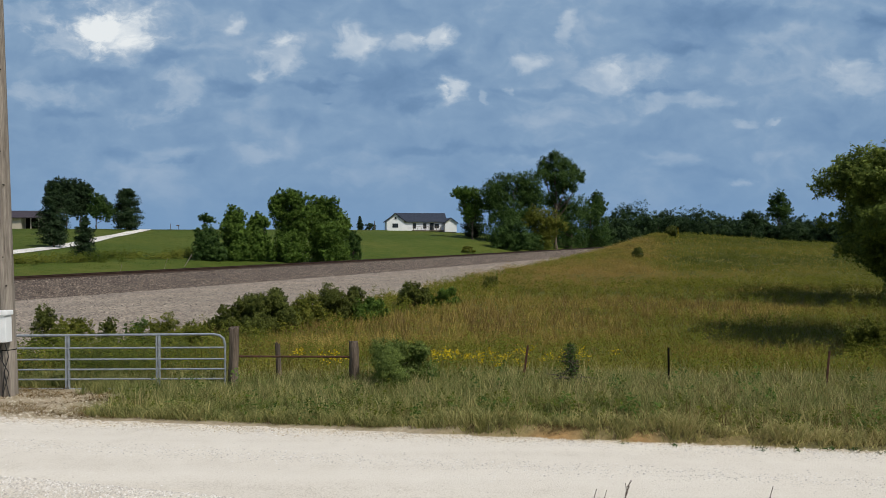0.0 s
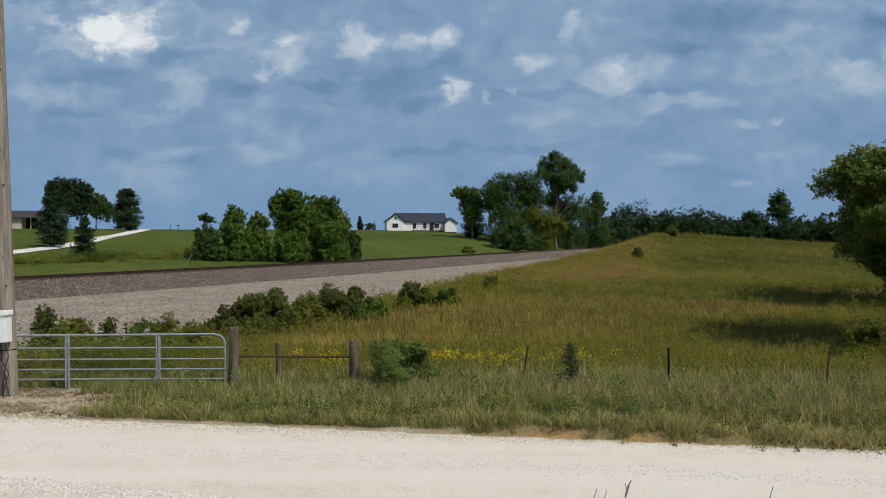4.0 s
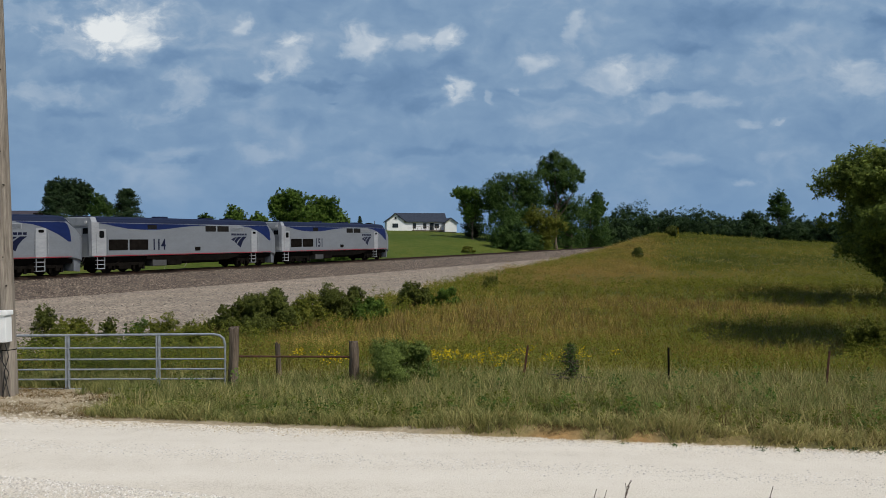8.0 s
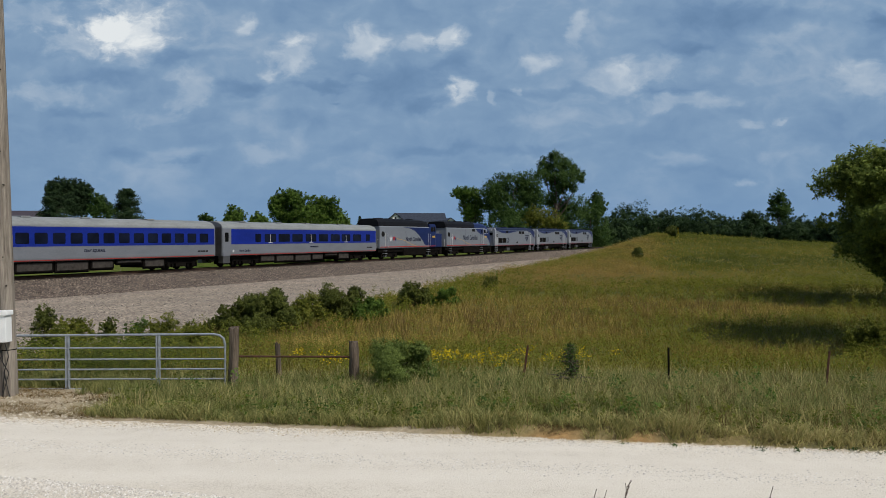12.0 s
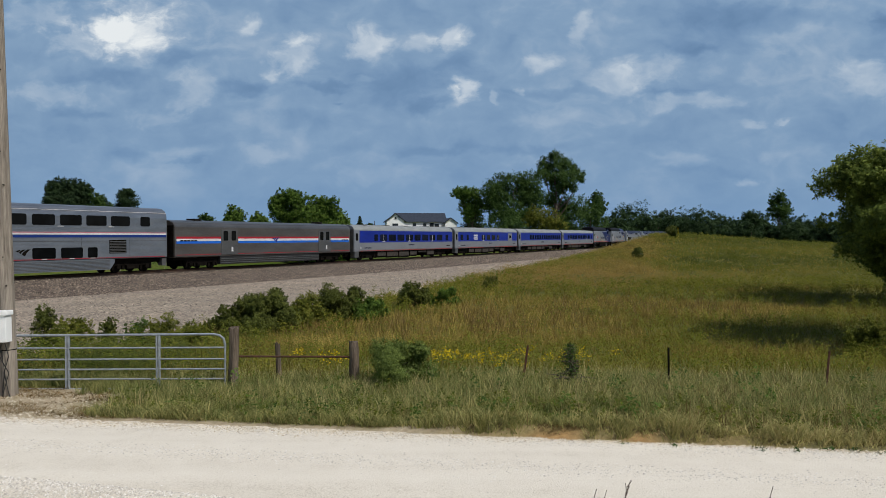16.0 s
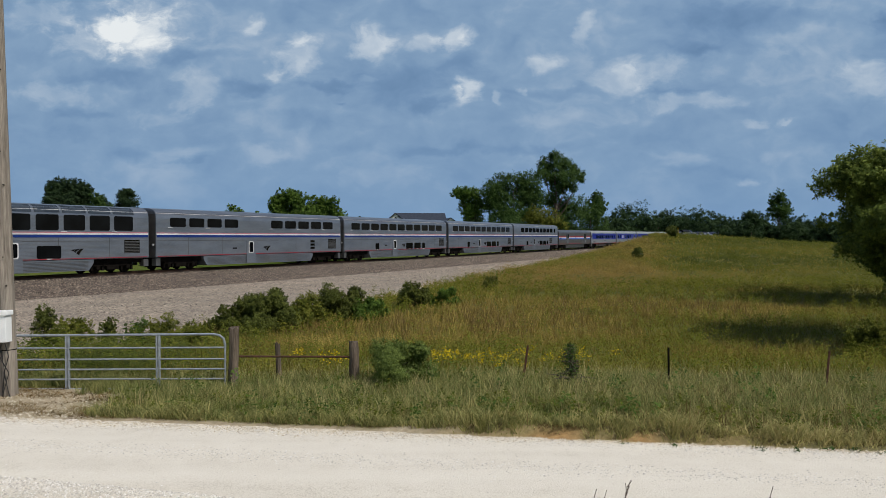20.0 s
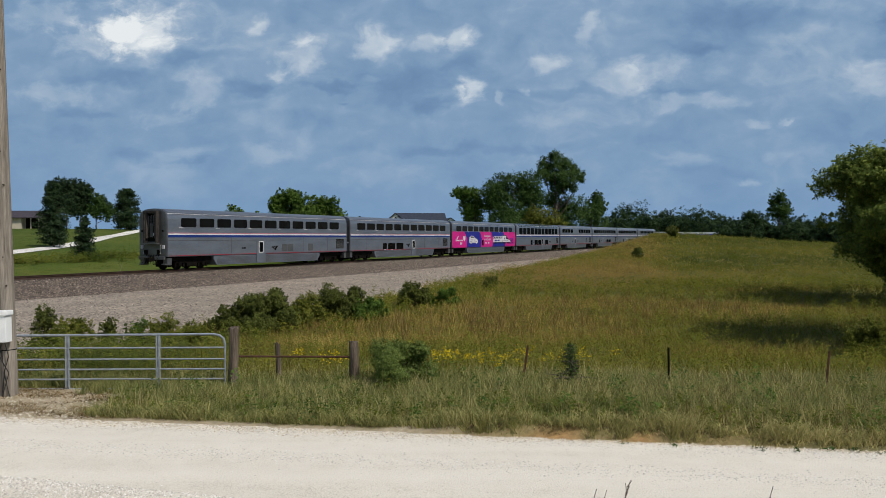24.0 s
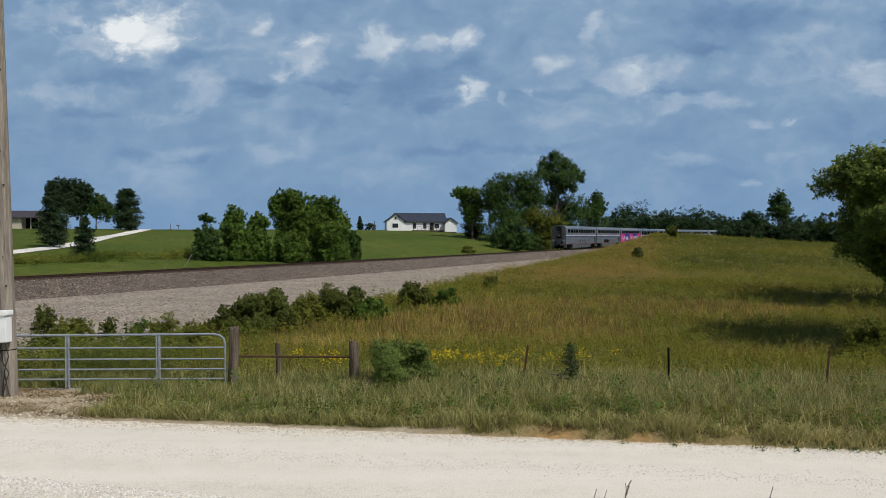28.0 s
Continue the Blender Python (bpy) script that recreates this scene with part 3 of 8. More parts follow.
    # slate undersides and gaps of blue
    for b in ((175, 131, 75, 14, -0.16), (308, 103, 78, 13, -0.14), (407, 148, 54, 15, -0.20), (552, 145, 52, 9, -0.16), (686, 138, 82, 38, -0.13), (738, 189, 36, 15, -0.18), (733, 256, 62, 13, -0.13), (215, 264, 42, 13, -0.14), (128, 192, 50, 9, -0.12), (587, 169, 13, 5, -0.12), (314, 283, 30, 4, -0.12), (1307, 24, 130, 24, -0.16), (1208, 84, 42, 10, -0.13), (1180, 157, 70, 5, -0.08), (987, 157, 90, 9, -0.12), (929, 256, 90, 8, -0.11), (807, 256, 40, 8, -0.1), (795, 110, 30, 24, -0.12), (1534, 34, 26, 17, -0.2), (1240, 300, 60, 10, -0.08), (100, 230, 80, 16, -0.06), (530, 205, 90, 16, -0.07)):
        bank(*b, 0.6)
    col = ramp(nt, total, (0.25, (0.122, 0.22, 0.375)), (0.42, (0.17, 0.282, 0.45)), (0.54, (0.226, 0.345, 0.505)), (0.68, (0.365, 0.465, 0.59)), (0.96, (0.79, 0.83, 0.85)))
    # towards the horizon the layer thins into even blue-grey
    sp = nt.nodes.new("ShaderNodeSeparateXYZ")
    nt.links.new(tc.outputs["Object"], sp.inputs[0])
    mr = put(nt, "ShaderNodeMapRange")
    mr.inputs["From Min"].default_value, mr.inputs["From Max"].default_value = 950, 2900
    nt.links.new(sp.outputs["Y"], mr.inputs["Value"])
    fac = mathn('MULTIPLY', mr.outputs[0], 0.85)
    col = blend(nt, fac, col, (0.185, 0.315, 0.505))
    em = nt.nodes.new("ShaderNodeEmission")
    nt.links.new(col, em.inputs["Color"])
    nt.links.new(em.outputs[0], out.inputs["Surface"])
    return m


def build_sky():
    V = [(x, y, 0.06 * (4300 - y)) for y in (520, 4420) for x in (-3300, 3300)]
    ob = sheet("backdrop_sky", V, [(0, 1, 3, 2)], sky_material())
    return tagged(ob, "blue-grey sky with banks of broken cloud", kind="structure")


cloud_layer = build_sky()

# ---------- ground, road, track bed ----------
ground = build_ground()


def build_road():
    xs = np.arange(-46.0, 320.0, 1.0)
    e = road_edge(xs)
    h = np.full(len(xs), math.atan2(1, -0.154))
    rise = 0.7 * smooth01(-xs, 30, 44)
    ob = ribbon("road", (xs, e, h, rise), [(-0.05, 0.006), (0.5, 0.03), (1.8, 0.055), (3.2, 0.075), (5.0, 0.05), (6.6, 0.02)], ROAD)
    return tagged(ob, "pale crushed limestone country road", kind="structure")


build_road()
_s = np.arange(-240.0, 520.0, 2.0)
_x, _y, _z = on_line(_s)
_h = np.interp(_s, ARC, HEAD)
ob = ribbon("ballast", (_x, _y, _h, _z), [(-6.6, -1.32), (-5.4, -1.12), (-3.6, -0.72), (-1.9, -0.24), (0, -0.21), (1.9, -0.24), (3.6, -0.72), (5.6, -1.12), (6.4, -1.28)], BALLAST)
tagged(ob, "grey-brown broken stone ballast shoulder", kind="structure")


def build_pad():
    s = np.arange(-120.0, 150.0, 1.0)
    x, y, z = on_line(s)
    h = np.interp(s, ARC, HEAD)
    offs = np.linspace(5.2, 22.0, 34)
    far = np.interp(s, [-120, -45, -20, 0, 30, 55, 90, 130], [17, 27, 24.5, 22, 20, 15.5, 10.5, 8.5]) + 0.8 * waves(x, y, 9, 21)
    V, rows = [], []
    for o in offs:
        q = 5.2 + (o - 5.2) / 16.8 * (far - 5.2)
        px, py = x + q * np.cos(h), y - q * np.sin(h)
        rows.append(np.stack([px, py, land(px, py) + 0.06 - 0.10 * smooth01(o, 19, 22)], axis=1))
    V = np.stack(rows, axis=1)
    n, k = V.shape[:2]
    idx = (np.arange(n - 1)[:, None] * k + np.arange(k - 1)[None, :]).ravel()
    ob = sheet("gravel_pad", V.reshape(-1, 3), np.stack([idx, idx + 1, idx + k + 1, idx + k], axis=1), PAD, True)
    return tagged(ob, "pale loose gravel shoulder beside the railway", kind="structure")


build_pad()


def build_track():
    base = new("railway_track")
    s = np.arange(-240.0, 520.0, 2.0)
    h = np.interp(s, ARC, HEAD)
    sec = [(-0.075, -0.18), (0.075, -0.18), (0.075, -0.165), (0.012, -0.14), (0.012, -0.045), (0.036, -0.035), (0.036, 0.0), (-0.036, 0.0), (-0.036, -0.035), (-0.012, -0.045), (-0.012, -0.14), (-0.075, -0.165), (-0.075, -0.18)]
    for side in (-0.7535, 0.7535):
        x, y, z = on_line(s)
        ob = ribbon("rail", (x, y, h, z), [(side + o, u) for o, u in sec], STEEL_RAIL)
        ob.parent = base
    bm = bmesh.new()
    box(bm, -1.3, -0.11, -0.38, 1.3, 0.11, -0.18, 0.012)
    me = bpy.data.meshes.new("tie")
    bm.to_mesh(me)
    bm.free()
    me.materials.append(TIE_WOOD)
    for q in np.arange(-40.0, 125.0, 0.55):
        ob = new("tie", me)
        x, y, z = on_line(q)
        ob.matrix_basis = pose(float(x), float(y), float(z), 0, 0, -math.degrees(np.interp(q, ARC, HEAD)))
        ob.parent = base
    return tagged(base, "rusty steel rails on dark wooden ties", "railway track")


build_track()


def build_driveway():
    y = np.linspace(66, 190, 80)
    x = np.interp(y, [66, 84, 90, 99, 107.5, 115.5, 126, 137.5, 151, 170, 190], [-47.5, -47.9, -48.5, -50.2, -51.3, -52.6, -55.0, -57.0, -59.6, -66.0, -73.0])
    h = np.arctan2(np.gradient(x), np.gradient(y))
    ob = ribbon("driveway", (x, y, h, y * 0), [(-1.3, None), (-0.6, None), (0, None), (0.6, None), (1.3, None)], LANE, 0.07)
    return tagged(ob, "pale gravel driveway across mown grass", kind="structure")


build_driveway()


# ---------- gate, fence, pole ----------
def build_gate():
    g = new("farm_gate")
    y, x0, x1 = 16.8, -9.62, -4.76
    g.matrix_basis = pose(x0, y, 0.03)
    w = x1 - x0
    bm = bent(bmesh.new(), [(0, 0, -0.03), (0, 0, 1.05), (0.03, 0, 1.13), (0.12, 0, 1.155), (w - 0.26, 0, 1.19), (w - 0.12, 0, 1.165), (w - 0.03, 0, 1.09), (w, 0, 0.97), (w, 0, 0.02)], 0.026, 10)
    part("outer_tube", bm, GALV, g)
    for z in (-0.02, 0.195, 0.41, 0.63, 0.878):
        part("bar", tube(bmesh.new(), (0, 0, z), (w, 0, z + 0.02), 0.019, n=10), GALV, g)
    for q in (1.42, 3.40):
        bm = box(bmesh.new(), q - 0.045, -0.032, -0.02, q - 0.012, 0.032, 1.175, 0.004)
        box(bm, q + 0.012, -0.032, -0.02, q + 0.045, 0.032, 1.175, 0.004)
        part("upright", bm, GALV, g)
    for z in (0.2, 1.0):
        part("hinge", tube(bmesh.new(), (-0.14, 0, z), (0.03, 0, z), 0.02, n=8), RUST, g)
    return tagged(g, "six-bar galvanised tube farm gate, closed", "gate")


build_gate()


def wood_post(name, x, y, h, r, lean=(0, 0), seed=1, label="weathered round wooden fence post", mat=None):
    rr = np.random.RandomState(seed)
    bm = bmesh.new()
    secs = []
    n = 14
    jag = rr.rand(n) * 0.11
    for q in (-0.3, 0.0, 0.3, 0.6, 0.85, 1.0):
        secs.append([((r * (1 - 0.08 * q + 0.09 * rr.normal())) * math.cos(k * math.tau / n) + lean[0] * q, (r * (1 - 0.08 * q + 0.09 * rr.normal())) * math.sin(k * math.tau / n) + lean[1] * q, h * q - (jag[k] if q == 1.0 else 0)) for k in range(n)])
    loft(bm, secs)
    me = bpy.data.meshes.new(name)
    bm.to_mesh(me)
    bm.free()
    me.materials.append(mat or OLD_WOOD)
    ob = new(name, me)
    ob.matrix_basis = pose(x, y, float(land(x, y)))
    return tagged(ob, label, "fence post")


wood_post("fence_post", -4.58, 16.8, 1.38, 0.105, (0.02, 0), 2, "weathered grey wooden gate post beside the gate")
wood_post("fence_post", -1.98, 17.2, 1.03, 0.115, (-0.02, 0), 3, "stout weathered brown wooden fence post, split top")
wood_post("fence_post", -3.72, 17.5, 0.98, 0.06, (-0.05, 0), 4, "thin dark wooden fence stake, leaning")


def t_post(x, y, h, lean, label):
    bm = bmesh.new()
    box(bm, -0.024, -0.004, -0.4, 0.024, 0.004, h)
    box(bm, -0.004, 0.004, -0.4, 0.004, 0.035, h)
    for k in range(int(h / 0.06)):
        box(bm, -0.012, -0.012, 0.05 + 0.06 * k, 0.012, -0.004, 0.075 + 0.06 * k)
    me = bpy.data.meshes.new("steel_post")
    bm.to_mesh(me)
    bm.free()
    me.materials.append(DARK_STEEL if "dark" in label else RUST)
    ob = new("steel_post", me)
    ob.matrix_basis = pose(x, y, float(land(x, y)), 0, lean, 15)
    return tagged(ob, label, "fence post")


t_post(1.72, 16.6, 0.86, 8, "thin rusty steel fence post, leaning")
t_post(4.82, 16.4, 0.88, -1, "dark steel fence post with white tip")
t_post(8.22, 16.5, 0.84, 6, "rusty steel fence post, leaning")


def build_rail_bar():
    bm = bent(bmesh.new(), [(-4.5, 16.82, 0.73), (-3.7, 16.94, 0.71), (-2.9, 17.05, 0.69), (-2.06, 17.18, 0.665)], 0.022, 8)
    ob = part("fence_rail", bm, RUST, None)
    return tagged(ob, "rusty iron pipe rail between wooden posts", "fence rail")


build_rail_bar()


def build_pole():
    p = new("utility_pole")
    x, y = -9.115, 16.15
    p.matrix_basis = pose(x, y, float(land(x, y)), 0, -1.4, 0)
    part("pole_shaft", tube(bmesh.new(), (0, 0, -0.8), (0, 0, 10.5), 0.185, 0.098, 20), POLE_WOOD, p)
    bx = part("meter_box", a_box(-0.24, -0.40, 1.15, 0.20, -0.17, 1.72, bevel=0.012), WHITE_BOX, p, "white enamelled meter box")
    part("lid", a_box(-0.27, -0.43, 1.70, 0.23, -0.15, 1.80, bevel=0.012), WHITE_BOX, bx)
    part("conduit", tube(bmesh.new(), (-0.12, -0.2, 1.8), (-0.12, -0.17, 5.5), 0.025, n=8), OLD_WOOD, p)
    for k, (a, b, c) in enumerate(((-0.05, 0.08, 0.10), (0.02, -0.05, 0.12), (0.06, 0.10, -0.02))):
        part("cable", bent(bmesh.new(), [(a, -0.22, 1.15), (a + b, -0.26, 0.85), (a + c, -0.23, 0.5), (a + b * 0.4, -0.2, 0.1), (a + b, -0.22, -0.05)], 0.011, 6), CABLE, p)
    for k, z in enumerate((2.3, 2.9, 3.6, 4.4, 5.1, 6.0, 6.8)):
        part("nail", tube(bmesh.new(), (0.09 - 0.05 * (k % 3), -0.10, z), (0.10 - 0.05 * (k % 3), -0.19 + 0.006 * z, z), 0.012, n=6), DARK_STEEL, p)
    for z in (0.95, 0.45):
        part("strap", tube(bmesh.new(), (0, 0, z), (0, 0, z + 0.02), 0.172, n=20), DARK_STEEL, p)
    return tagged(p, "weathered wooden utility pole with white meter box", "utility pole")


build_pole()


# ---------- houses ----------
def gable(bm, x0, x1, y0, y1, z0, z1, along_x=True, over=0.4, thick=0.18):
    """A gabled roof slab over a rectangle."""
    if along_x:
        ym = (y0 + y1) / 2
        prof = [(y0 - over, z0 - over * (z1 - z0) / (ym - y0)), (ym, z1), (y1 + over, z0 - over * (z1 - z0) / (ym - y0))]
        pts = [(p, z) for p, z in prof] + [(p, z + thick) for p, z in prof[::-1]]
        loft(bm, [[(x, p, z) for p, z in pts] for x in (x0 - over, x1 + over)])
    else:
        xm = (x0 + x1) / 2
        prof = [(x0 - over, z0 - over * (z1 - z0) / (xm - x0)), (xm, z1), (x1 + over, z0 - over * (z1 - z0) / (xm - x0))]
        pts = [(p, z) for p, z in prof] + [(p, z + thick) for p, z in prof[::-1]]
        loft(bm, [[(p, y, z) for p, z in pts] for y in (y0 - over, y1 + over)])
    return bm


def house_window(parent, x, z, w, h, y, mat_frame):
    wn_ = part("window", a_box(x - w / 2 - 0.08, y - 0.06, z - 0.08, x + w / 2 + 0.08, y, z + h + 0.08), mat_frame, parent)
    part("pane", a_box(x - w / 2, y - 0.075, z, x + w / 2, y - 0.062, z + h), GLASS, wn_)


def build_white_house():
    hs = new("ranch_house")
    hs.matrix_basis = pose(-5.7, 205, float(land(-5.7, 205)) - 0.2, 0, 0, 8)
    # main wing with gable end to the west, long roof, lower wing east
    part("wall", a_box(-9.3, 0, 0, -4.6, 8, 2.9), SIDING, hs)
    bm = loft(bmesh.new(), [[(-9.3, y, 2.9), (-6.9, y, 4.7), (-4.6, y, 2.9), (-4.6, y, 2.88), (-9.3, y, 2.88)] for y in (0.02, 7.98)])
    part("gable_wall", bm, SIDING, hs)
    part("wall", a_box(-4.6, 1.2, 0, 6.2, 9, 2.8), SIDING, hs)
    part("wall", a_box(6.2, -0.4, 0, 9.4, 8, 2.5), SIDING, hs)
    bm = loft(bmesh.new(), [[(6.2, y, 2.5), (7.8, y, 3.6), (9.4, y, 2.5), (9.4, y, 2.48), (6.2, y, 2.48)] for y in (-0.38, 7.98)])
    part("gable_wall", bm, SIDING, hs)
    part("roof", gable(bmesh.new(), -9.3, -4.5, 0, 8, 2.9, 4.75, False), SHINGLE, hs)
    part("roof", gable(bmesh.new(), -6.6, 6.6, 1.2, 9, 2.8, 5.0), SHINGLE, hs)
    part("roof", gable(bmesh.new(), 6.2, 9.4, -0.4, 8, 2.5, 3.65, False), SHINGLE, hs)
    for x, z, w, h, y in ((-7.0, 1.1, 1.5, 1.1, 0.0), (-6.9, 3.4, 0.5, 0.5, 0.0), (-1.8, 0.9, 0.9, 1.4, 1.2), (1.0, 0.9, 0.9, 1.4, 1.2), (4.2, 1.0, 1.2, 1.2, 1.2)):
        house_window(hs, x, z, w, h, y, SIDING)
    d = part("door", a_box(2.3, 1.12, 0.35, 3.4, 1.19, 2.4), GLASS, hs, "dark glass patio door")
    part("frame", a_box(2.2, 1.16, 0.3, 3.5, 1.195, 2.5), SIDING, d)
    deck = part("deck", a_box(-2.5, -1.6, 0.28, 6.0, 1.2, 0.42), OLD_WOOD, hs)
    for k in range(9):
        part("baluster", a_box(-2.4 + 1.03 * k, -1.58, 0.42, -2.3 + 1.03 * k, -1.48, 1.35), OLD_WOOD, deck)
    part("handrail", a_box(-2.5, -1.6, 1.3, 6.0, -1.46, 1.38), OLD_WOOD, deck)
    part("foundation", a_box(-9.2, 0.1, -1.2, 9.3, 7.9, 0.02), OLD_WOOD, hs)
    return tagged(hs, "white-sided ranch house with dark shingle roof", "house")


build_white_house()


def build_shed():
    x, y = -108.0, 182.0
    hs = new("farm_shed")
    hs.matrix_basis = pose(x, y, float(land(x, y)) - 0.3, 0, 0, 6)
    part("wall", a_box(-11, 0, 0, 8.0, 9, 3.1), TAN_WALL, hs)
    part("roof", gable(bmesh.new(), -11, 12.0, -0.2, 9, 3.1, 4.7, True, 0.5), SHED_ROOF, hs)
    # shade under the porch roof is put into this wall's near-black colour
    part("wall", a_box(8.0, 2.5, 0, 12.0, 9, 3.1), DARK_STEEL, hs, "recessed porch wall, coloured near-black for the porch's shade")
    for k in range(2):
        part("porch_post", a_box(10.0 + 1.8 * k, 0.1, 0, 10.15 + 1.8 * k, 0.25, 3.1), TAN_WALL, hs)
    for k in range(3):
        house_window(hs, -8 + 4.5 * k, 1.2, 1.2, 1.0, 0.0, TAN_WALL)
    return tagged(hs, "low tan farm building with dark roof", "building")


build_shed()


# ---------- trees and bushes ----------
def at(px, y):
    """World x of a place that lies px to the right of the view's middle line at depth y."""
    return (px - 784) / 1364.0 * y


conifer("pine_tree", at(95, 100), 100, 7.4, 4.8, 9000, 0.16, "dark green pine beside the driveway", 3, 0.08, 0.35, full=0.55)
conifer("pine_tree", at(150, 84), 84, 4.6, 3.0, 5000, 0.13, "small dark pine in the fence row", 4, 0.05, 0.35)
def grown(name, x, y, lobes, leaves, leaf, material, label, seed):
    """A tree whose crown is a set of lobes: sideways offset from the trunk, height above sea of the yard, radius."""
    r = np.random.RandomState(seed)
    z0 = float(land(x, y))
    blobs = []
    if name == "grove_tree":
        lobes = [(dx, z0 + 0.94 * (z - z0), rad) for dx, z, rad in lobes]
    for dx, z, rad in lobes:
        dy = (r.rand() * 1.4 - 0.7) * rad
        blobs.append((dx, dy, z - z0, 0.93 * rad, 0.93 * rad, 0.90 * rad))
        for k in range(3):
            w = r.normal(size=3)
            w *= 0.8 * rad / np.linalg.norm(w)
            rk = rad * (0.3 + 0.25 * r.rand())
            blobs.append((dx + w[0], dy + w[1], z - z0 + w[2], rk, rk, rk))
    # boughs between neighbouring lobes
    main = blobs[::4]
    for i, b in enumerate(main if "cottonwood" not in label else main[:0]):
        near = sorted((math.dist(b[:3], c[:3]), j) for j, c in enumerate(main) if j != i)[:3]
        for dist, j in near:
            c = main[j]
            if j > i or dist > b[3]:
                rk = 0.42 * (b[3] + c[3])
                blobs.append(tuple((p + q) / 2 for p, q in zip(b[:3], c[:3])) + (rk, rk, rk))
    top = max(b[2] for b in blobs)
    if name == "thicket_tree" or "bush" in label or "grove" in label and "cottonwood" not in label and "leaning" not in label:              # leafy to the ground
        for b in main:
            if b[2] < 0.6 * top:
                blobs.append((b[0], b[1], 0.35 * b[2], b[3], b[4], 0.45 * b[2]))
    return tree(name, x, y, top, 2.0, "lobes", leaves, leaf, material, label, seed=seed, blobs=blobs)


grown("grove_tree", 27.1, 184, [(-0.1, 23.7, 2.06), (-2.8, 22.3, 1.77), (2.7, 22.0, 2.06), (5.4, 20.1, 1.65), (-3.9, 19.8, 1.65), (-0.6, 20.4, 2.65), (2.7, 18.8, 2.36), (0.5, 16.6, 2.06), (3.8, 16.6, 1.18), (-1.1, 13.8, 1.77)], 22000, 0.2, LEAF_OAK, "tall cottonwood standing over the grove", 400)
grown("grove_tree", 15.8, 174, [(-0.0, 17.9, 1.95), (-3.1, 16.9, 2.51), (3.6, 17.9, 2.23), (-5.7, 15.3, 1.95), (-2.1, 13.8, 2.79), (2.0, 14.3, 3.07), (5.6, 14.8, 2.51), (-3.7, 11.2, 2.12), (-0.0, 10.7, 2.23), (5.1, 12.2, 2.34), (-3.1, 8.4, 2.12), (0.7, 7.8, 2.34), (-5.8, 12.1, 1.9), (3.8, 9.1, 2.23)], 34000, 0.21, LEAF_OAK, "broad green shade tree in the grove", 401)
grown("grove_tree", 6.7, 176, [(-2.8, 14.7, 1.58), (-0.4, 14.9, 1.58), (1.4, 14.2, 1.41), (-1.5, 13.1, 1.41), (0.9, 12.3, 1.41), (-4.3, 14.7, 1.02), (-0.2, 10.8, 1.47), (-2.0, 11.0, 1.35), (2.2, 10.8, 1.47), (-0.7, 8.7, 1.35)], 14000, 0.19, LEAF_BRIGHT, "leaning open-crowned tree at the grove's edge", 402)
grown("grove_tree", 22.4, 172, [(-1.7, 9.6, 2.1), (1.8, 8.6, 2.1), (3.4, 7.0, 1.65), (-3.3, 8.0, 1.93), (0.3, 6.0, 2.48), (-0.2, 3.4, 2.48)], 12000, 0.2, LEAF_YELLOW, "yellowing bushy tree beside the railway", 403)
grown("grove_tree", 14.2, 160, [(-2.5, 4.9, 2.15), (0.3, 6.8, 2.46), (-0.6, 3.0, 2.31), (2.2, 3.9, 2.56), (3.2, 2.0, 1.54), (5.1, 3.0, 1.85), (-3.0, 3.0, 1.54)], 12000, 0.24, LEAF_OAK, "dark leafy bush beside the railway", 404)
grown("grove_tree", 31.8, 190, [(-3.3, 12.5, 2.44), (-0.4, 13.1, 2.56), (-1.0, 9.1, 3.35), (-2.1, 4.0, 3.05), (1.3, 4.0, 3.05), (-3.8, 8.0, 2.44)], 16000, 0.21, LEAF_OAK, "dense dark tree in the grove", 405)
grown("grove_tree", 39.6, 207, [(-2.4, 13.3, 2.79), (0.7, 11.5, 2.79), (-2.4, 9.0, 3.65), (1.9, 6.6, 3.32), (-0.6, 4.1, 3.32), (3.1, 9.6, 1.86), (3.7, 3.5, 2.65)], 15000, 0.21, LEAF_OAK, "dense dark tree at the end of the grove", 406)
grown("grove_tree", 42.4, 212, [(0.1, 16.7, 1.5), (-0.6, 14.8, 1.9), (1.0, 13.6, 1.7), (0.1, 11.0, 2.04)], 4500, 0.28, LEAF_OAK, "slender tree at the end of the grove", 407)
grown("thicket_tree", -27.9, 92, [(-0.4, 4.1, 1.09), (0.4, 3.2, 1.34), (-0.7, 2.1, 1.21), (1.1, 1.8, 1.17), (-0.2, 1.4, 0.85)], 11000, 0.17, LEAF_OAK, "bushy green tree in a thicket along the railway", 408)
grown("thicket_tree", -25.2, 94, [(-0.2, 6.6, 0.94), (-0.8, 5.7, 0.87), (0.6, 5.9, 0.94), (-0.3, 4.6, 1.36), (-0.6, 3.0, 1.44), (0.8, 3.6, 1.24), (0.4, 1.8, 1.24), (-0.8, 1.6, 0.99)], 15000, 0.17, LEAF_BRIGHT, "bushy green tree in a thicket along the railway", 409)
grown("thicket_tree", -22.6, 95, [(-0.5, 6.0, 0.83), (-0.9, 5.0, 0.88), (0.2, 5.3, 0.88), (-0.5, 3.7, 1.38), (0.5, 2.5, 1.25), (-0.9, 2.3, 1.38), (0.9, 5.3, 0.63), (1.4, 1.8, 0.75)], 13000, 0.17, LEAF_BRIGHT, "bushy green tree in a thicket along the railway", 410)
